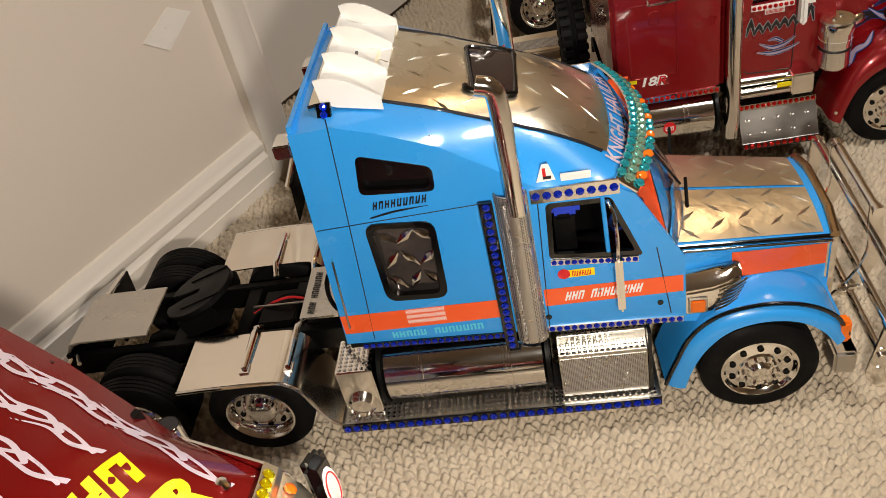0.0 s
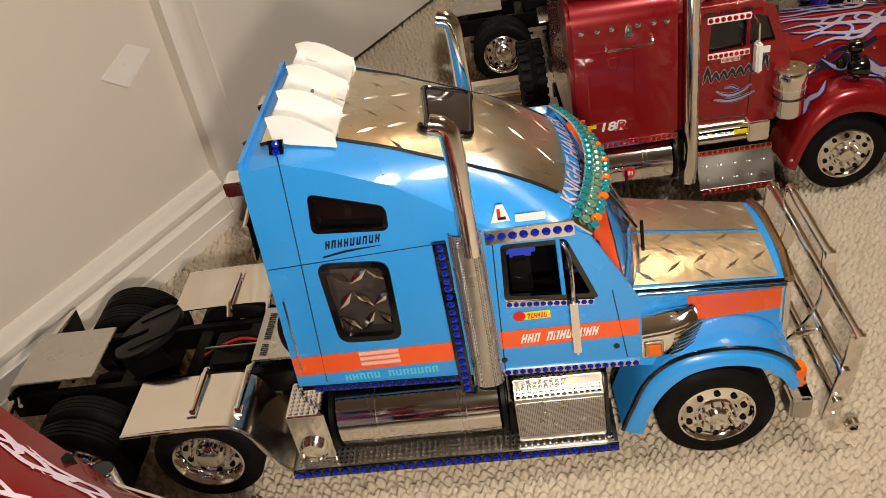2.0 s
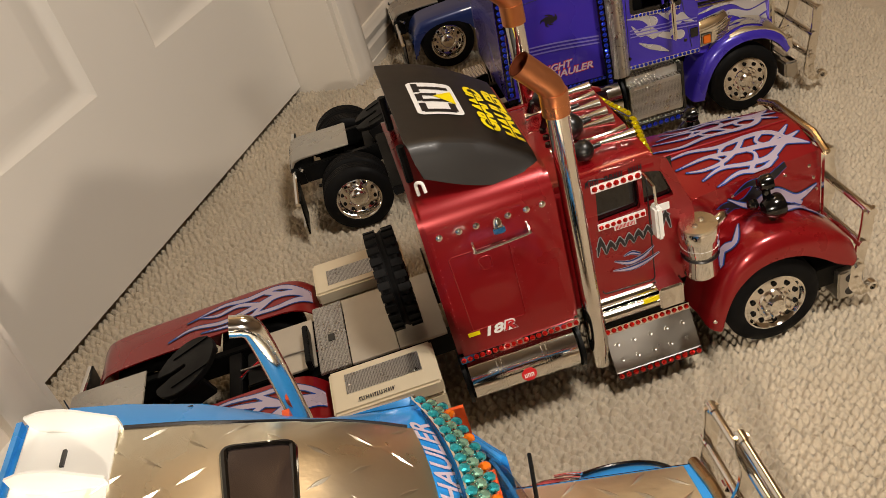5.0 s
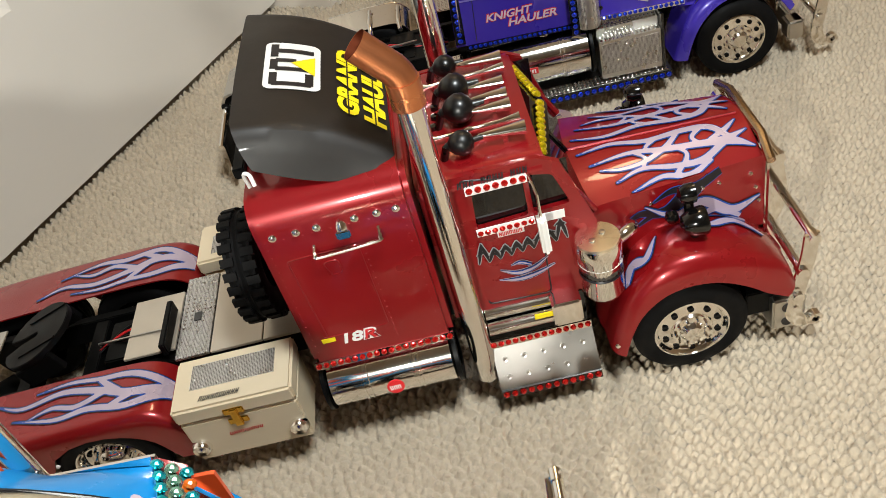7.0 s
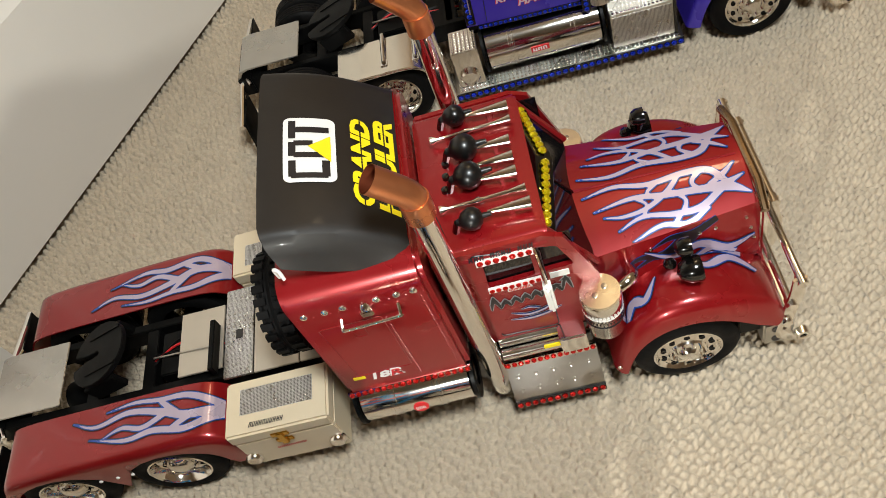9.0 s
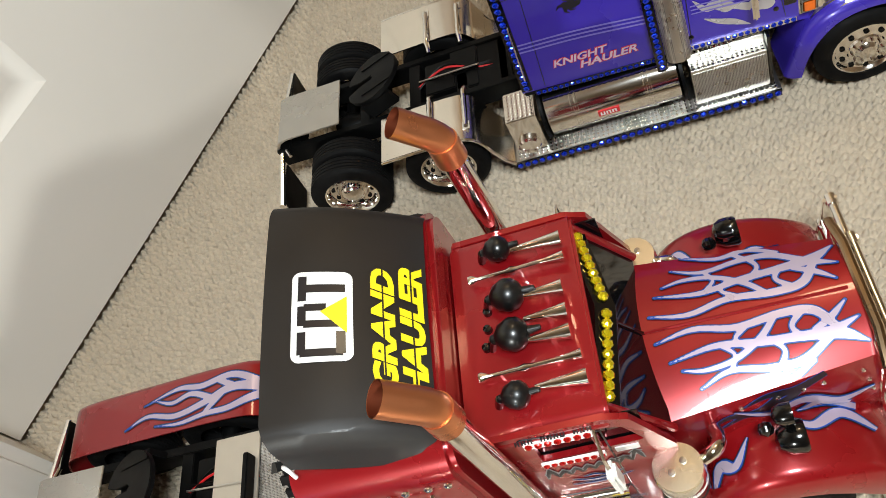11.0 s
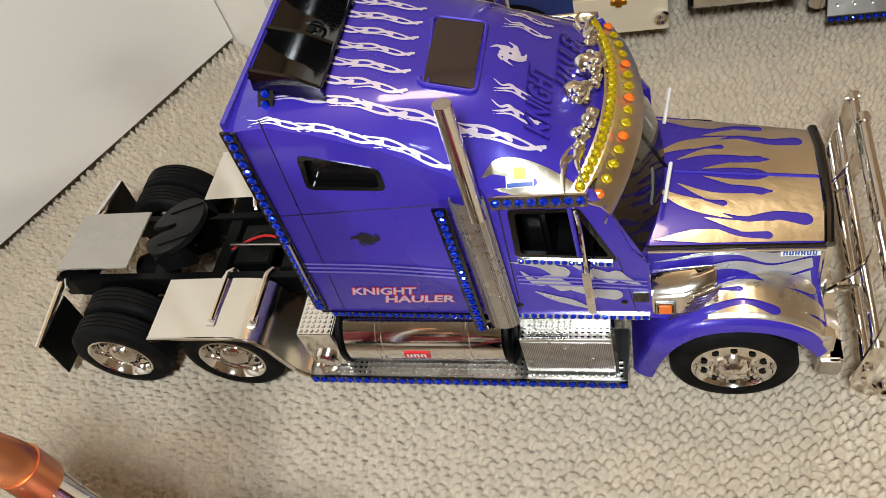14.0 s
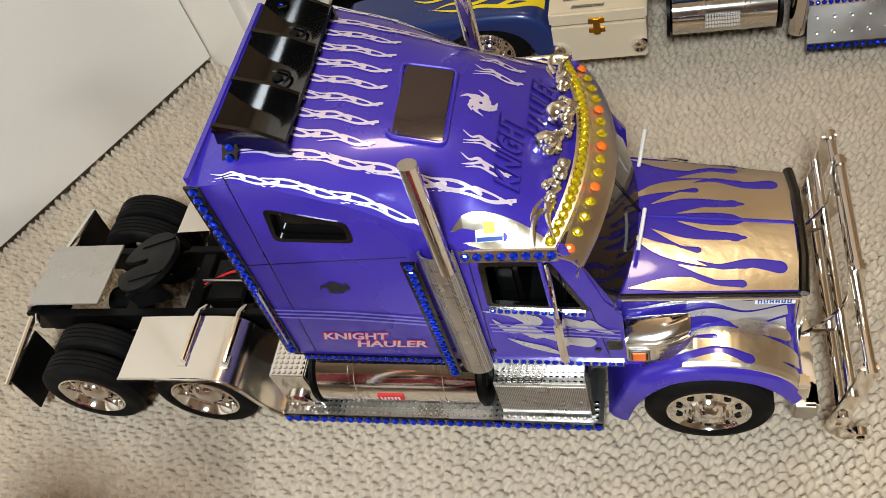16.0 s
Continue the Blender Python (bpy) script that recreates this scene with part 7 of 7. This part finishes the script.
    if red:
        wide = lambda x: 0.058 - 0.017 * (x - 0.372) / 0.133
        for hs in (-1, 1):
            HK = lambda x, w: khood(x, hs * w / wide(x))
            sc = lambda rows: strands([([(a, b * wide(a)) for a, b in cs], [max(0.0004, q * 0.62) for q in ws]) for cs, ws in rows])
            fd = sc([([(0.504, 0.80), (0.490, 0.60), (0.470, 0.52), (0.445, 0.45), (0.420, 0.36), (0.392, 0.42)], [0.0003, 0.0056, 0.0044, 0.0038, 0.0028, 0.0002]), ([(0.490, 0.52), (0.480, 0.22), (0.462, 0.16), (0.435, 0.20), (0.410, 0.10), (0.386, 0.17)], [0.0036, 0.0044, 0.0040, 0.0034, 0.0026, 0.0002]), ([(0.484, 0.62), (0.467, 0.80), (0.448, 0.78), (0.425, 0.68), (0.406, 0.78)], [0.0036, 0.0038, 0.0032, 0.0024, 0.0002]), ([(0.472, 0.84), (0.455, 0.97), (0.436, 0.88), (0.414, 0.98)], [0.002, 0.0032, 0.0024, 0.0002]), ([(0.458, 0.18), (0.447, 0.40), (0.430, 0.57), (0.412, 0.60), (0.398, 0.54)], [0.0026, 0.0030, 0.0026, 0.0020, 0.0002]), ([(0.499, 0.18), (0.489, 0.36), (0.478, 0.48)], [0.0003, 0.0030, 0.0026]), ([(0.503, 0.45), (0.492, 0.52), (0.478, 0.54)], [0.0003, 0.0030, 0.0026]), ([(0.473, 0.20), (0.466, 0.36), (0.470, 0.54)], [0.0032, 0.0022, 0.0032]), ([(0.452, 0.45), (0.458, 0.62), (0.454, 0.80)], [0.0030, 0.0020, 0.0030]), ([(0.440, 0.22), (0.433, 0.34), (0.438, 0.46)], [0.0028, 0.0018, 0.0028]), ([(0.424, 0.38), (0.430, 0.52), (0.426, 0.68)], [0.0022, 0.0016, 0.0022]), ([(0.452, 0.80), (0.446, 0.92)], [0.0028, 0.0024])])
            for mat, dw, lf in ((DARKV, 0.0011, 0.0005), (DECALB, 0.0007, 0.0008), (SILVERL, 0, 0.0011)):
                part("bonnet_flame", contour(Geo(), HK, 0.382, 0.506, 0.0, 0.056, 0.0010, (lambda U, V: np.minimum(fd(U, V) + dw, np.minimum(V - 0.0014, wide(U) * 0.985 - V))), lf), mat, t, "silver, blue and black flame decals" if mat is SILVERL else "")
    for s in (-1, 1):
        def flank(x, v):
            a = Vector(khood(x, s))
            b = Vector((x, s * (0.060 - 0.012 * (x - 0.37) / 0.135), 0.080))
            return a.lerp(b, v) + Vector((0, s * 0.002 * math.sin(math.pi * v), 0))
        part("bonnet_side", Geo().grid(flank, np.linspace(0.372, 0.508, 6), np.linspace(0, 1, 5), 0.0015), paint, t)
        for x in (0.425, 0.447, 0.462, 0.474):
            part("hood_stud", Geo().lathe([(0.0018, 0), (0.0015, 0.0012), (0, 0.0018)], flank(x, 0.18), (0, s, 0.2), 10), CHROME, t)
        for x, v in ((0.497, 0.18), (0.500, 0.38), (0.502, 0.58)):
            part("hood_stud", Geo().lathe([(0.0018, 0), (0.0015, 0.0012), (0, 0.0018)], flank(x, v), (0, s, 0.2), 10), CHROME, t)
        if red:
            e = 1 if s < 0 else -1
            fl4 = lambda x, v: flank(x, v * 18)
            for mat, dw, lf in ((DECALB, 0.0010, 0.0003), (DARKV, 0.0, 0.0005)):
                g = Geo()
                for cs in ([(0.476, 0.02), (0.458, 0.14), (0.440, 0.10), (0.424, 0.20)], [(0.468, 0.06), (0.448, 0.30), (0.426, 0.34), (0.404, 0.52)], [(0.452, 0.10), (0.434, 0.34), (0.416, 0.28), (0.402, 0.40)]):
                    ribbon(g, fl4, [(a, b / 18) for a, b in cs], [max(0.0003, w + dw) for w in (0.005, 0.0065, 0.004, 0.0003)], lf, 8)
                part("flank_flame", g, mat, t)
            for mat, dw, lf in ((DARKV, 0.0022, 0.0006), (DECALB, 0.0008, 0.0008), (SILVERL, -0.0010, 0.0011)):
                g = Geo()
                ribbon(g, fl4, [(0.488, 0.72 / 18), (0.470, 0.50 / 18), (0.452, 0.62 / 18), (0.436, 0.56 / 18)], [max(0.0004, w + dw) for w in (0.004, 0.006, 0.004, 0.0003)], lf * e, 8)
                ribbon(g, fl4, [(0.503, 0.5 / 18), (0.482, 0.60 / 18), (0.462, 0.36 / 18), (0.440, 0.42 / 18), (0.420, 0.20 / 18)], [max(0.0004, w + dw) for w in (0.001, 0.008, 0.0075, 0.005, 0.0003)], lf * e, 8)
                part("flank_flame", g, mat, t)
        # front wing sweeps out over the wheel
        arch = smooth_path([(0.379, 0.034), (0.386, 0.058), (0.398, 0.086), (0.416, 0.103), (0.440, 0.109), (0.465, 0.105), (0.488, 0.094), (0.506, 0.078), (0.512, 0.062)], 5)
        inner = smooth_path([(0.388, 0.032), (0.394, 0.052), (0.403, 0.070), (0.419, 0.084), (0.438, 0.0885), (0.458, 0.085), (0.476, 0.075), (0.490, 0.064), (0.504, 0.056)], 5)
        n = len(arch)

        def wing2(i, v):
            o, q = arch[int(i)], inner[int(i)]
            if v <= 1:
                return (o[0], s * (0.044 + 0.044 * v), o[1] - 0.004 * (1 - v) + 0.003 * math.sin(math.pi * v))
            a = (v - 1) * math.pi / 2
            k = 1 - math.cos(a)
            return (o[0] + (q[0] - o[0]) * k, s * (0.088 + 0.0115 * math.sin(a)), o[1] + (q[1] - o[1]) * k)
        wg = part("front_wing", Geo().grid(wing2, range(n), [0, 0.25, 0.5, 0.75, 1, 1.2, 1.4, 1.6, 1.8, 2], 0.0015), paint, t, "swept front wing")
        part("wheel_well", Geo().grid(lambda i, v: (inner[int(i)][0], s * (0.045 + 0.05 * v), inner[int(i)][1] + 0.003), range(n), [0, 1], 0.001), BLACK, wg)
        if red:

            def wsm(a, b):
                z = lerp([(p[0], p[1]) for p in arch], a)
                v = b * 20
                return (a, s * (0.044 + 0.044 * v), z - 0.004 * (1 - v) + 0.003 * math.sin(math.pi * min(1, v)))
            e = 1 if s > 0 else -1
            for mat, dw, lf in ((DARKV, 0.0024, 0.0007), (DECALB, 0.0008, 0.0009), (SILVERL, -0.0010, 0.0012)):
                g = Geo()
                for cs in ([(0.497, 0.55), (0.480, 0.30), (0.462, 0.46), (0.446, 0.25)], [(0.490, 0.20), (0.474, 0.12), (0.456, 0.22)], [(0.398, 0.92), (0.404, 0.70), (0.413, 0.78), (0.424, 0.45)]):
                    ribbon(g, wsm, [(a, b / 20) for a, b in cs], [max(0.0004, w + dw) for w in ((0.003, 0.008, 0.006, 0.0003) if len(cs) == 4 else (0.006, 0.005, 0.0003))], e * lf, 8)
                part("wing_flame", g, mat, wg)
            lamp = part("headlamp", Geo().lathe([(0, -0.012), (0.006, -0.010), (0.0095, -0.004), (0.0105, 0.004), (0.0095, 0.006), (0, 0.0065)], (0.450, s * 0.074, 0.122), (1, 0, 0), 22), GLOSS, wg, "round black headlamp shell")
            part("lamp_stem", Geo().tube([(0.448, s * 0.074, 0.106), (0.448, s * 0.074, 0.118)], 0.003, 8), GLOSS, lamp)
            part("headlamp", Geo().lathe([(0, -0.008), (0.005, -0.006), (0.007, -0.002), (0.007, 0.004), (0, 0.0045)], (0.447, s * 0.066, 0.141), (1, 0, 0), 20), GLOSS, wg, "round black headlamp shell")
            part("lamp_stem", Geo().tube([(0.447, s * 0.068, 0.126), (0.447, s * 0.066, 0.136)], 0.0035, 8), GLOSS, lamp)
            part("lamp_bulb", Geo().lathe([(0, -0.005), (0.004, -0.003), (0.005, 0), (0.004, 0.003), (0, 0.005)], (0.435, s * 0.067, 0.125), (0, s, 0), 16), GLOSS, lamp)
        part("wing_stud", Geo().lathe([(0.002, 0), (0.0016, 0.0012), (0, 0.0016)], (0.383, s * 0.098, 0.044), (0, s, 0), 10), CHROME, wg)
        part("bumper_end", Geo().box(0.497, 0.518, *sorted((s * 0.060, s * 0.092)), 0.014, 0.044), SATIN, t, "drilled steel bumper end", 0.0015)
        for z in (0.022, 0.036):
            part("bumper_hole", Geo().lathe([(0.0042, 0), (0.0042, 0.0006), (0, 0.0004)], (0.5075, s * 0.092, z), (0, s, 0), 16), DARKV, t)
    gr = part("grille", Geo().box(0.506, 0.513, -0.050, 0.050, 0.046, 0.142), CHROME, t, "tall chrome radiator surround", 0.002)
    for k in range(11):
        y = -0.040 + 0.008 * k
        part("grille_bar", Geo().box(0.5131, 0.5150, y - 0.0015, y + 0.0015, 0.050, 0.136), GLOSS if k % 2 else CHROME, gr)
    part("grille_cap", Geo().tube([(0.508, -0.052, 0.140), (0.510, -0.03, 0.147), (0.510, 0.03, 0.147), (0.508, 0.052, 0.140)], 0.0034, 10), BRASSD, gr)
    part("bumper", Geo().box(0.512, 0.522, -0.090, 0.090, 0.016, 0.042), SATIN, t, "", 0.002)
    part("front_axle", Geo().tube([(0.437, -0.08, 0.041), (0.437, 0.08, 0.041)], 0.005, 10), BLACK, t)
    for s in (-1, 1):
        part("front_frame", Geo().box(0.48, 0.512, *sorted((s * 0.03, s * 0.085)), 0.028, 0.050), BLACK, t, "", 0.001)
    add_guard(t, 0.522, 0.039, 0.091, 0.132, 0.100)
    return t


BULB = material("black_rubber_bulb", rgb(14, 14, 14), 0.32, 0, 0.2, 0.15, 80)
COPPERD = material("dark_copper", rgb(120, 58, 34), 0.45, 0.8, 0, 0.2, 60)
GREYV = material("grey_vinyl", rgb(150, 148, 150), 0.35, 0, 0.2, 0.1, 60)
SATINL = material("pale_brushed_plate", rgb(206, 196, 180), 0.42, 0.55, 0, 0.06, 60, 0.05, 900)

box_truck("model_truck_red", "candy red model truck with silver and blue flames", pose(-0.114, 0.824, 0, 0, 0, 1.8), RED, "red")
box_truck("model_truck_navy", "navy blue model truck with a wooden side chest", pose(0.290, 1.585, 0, 0, 0, 0), NAVY, "navy")
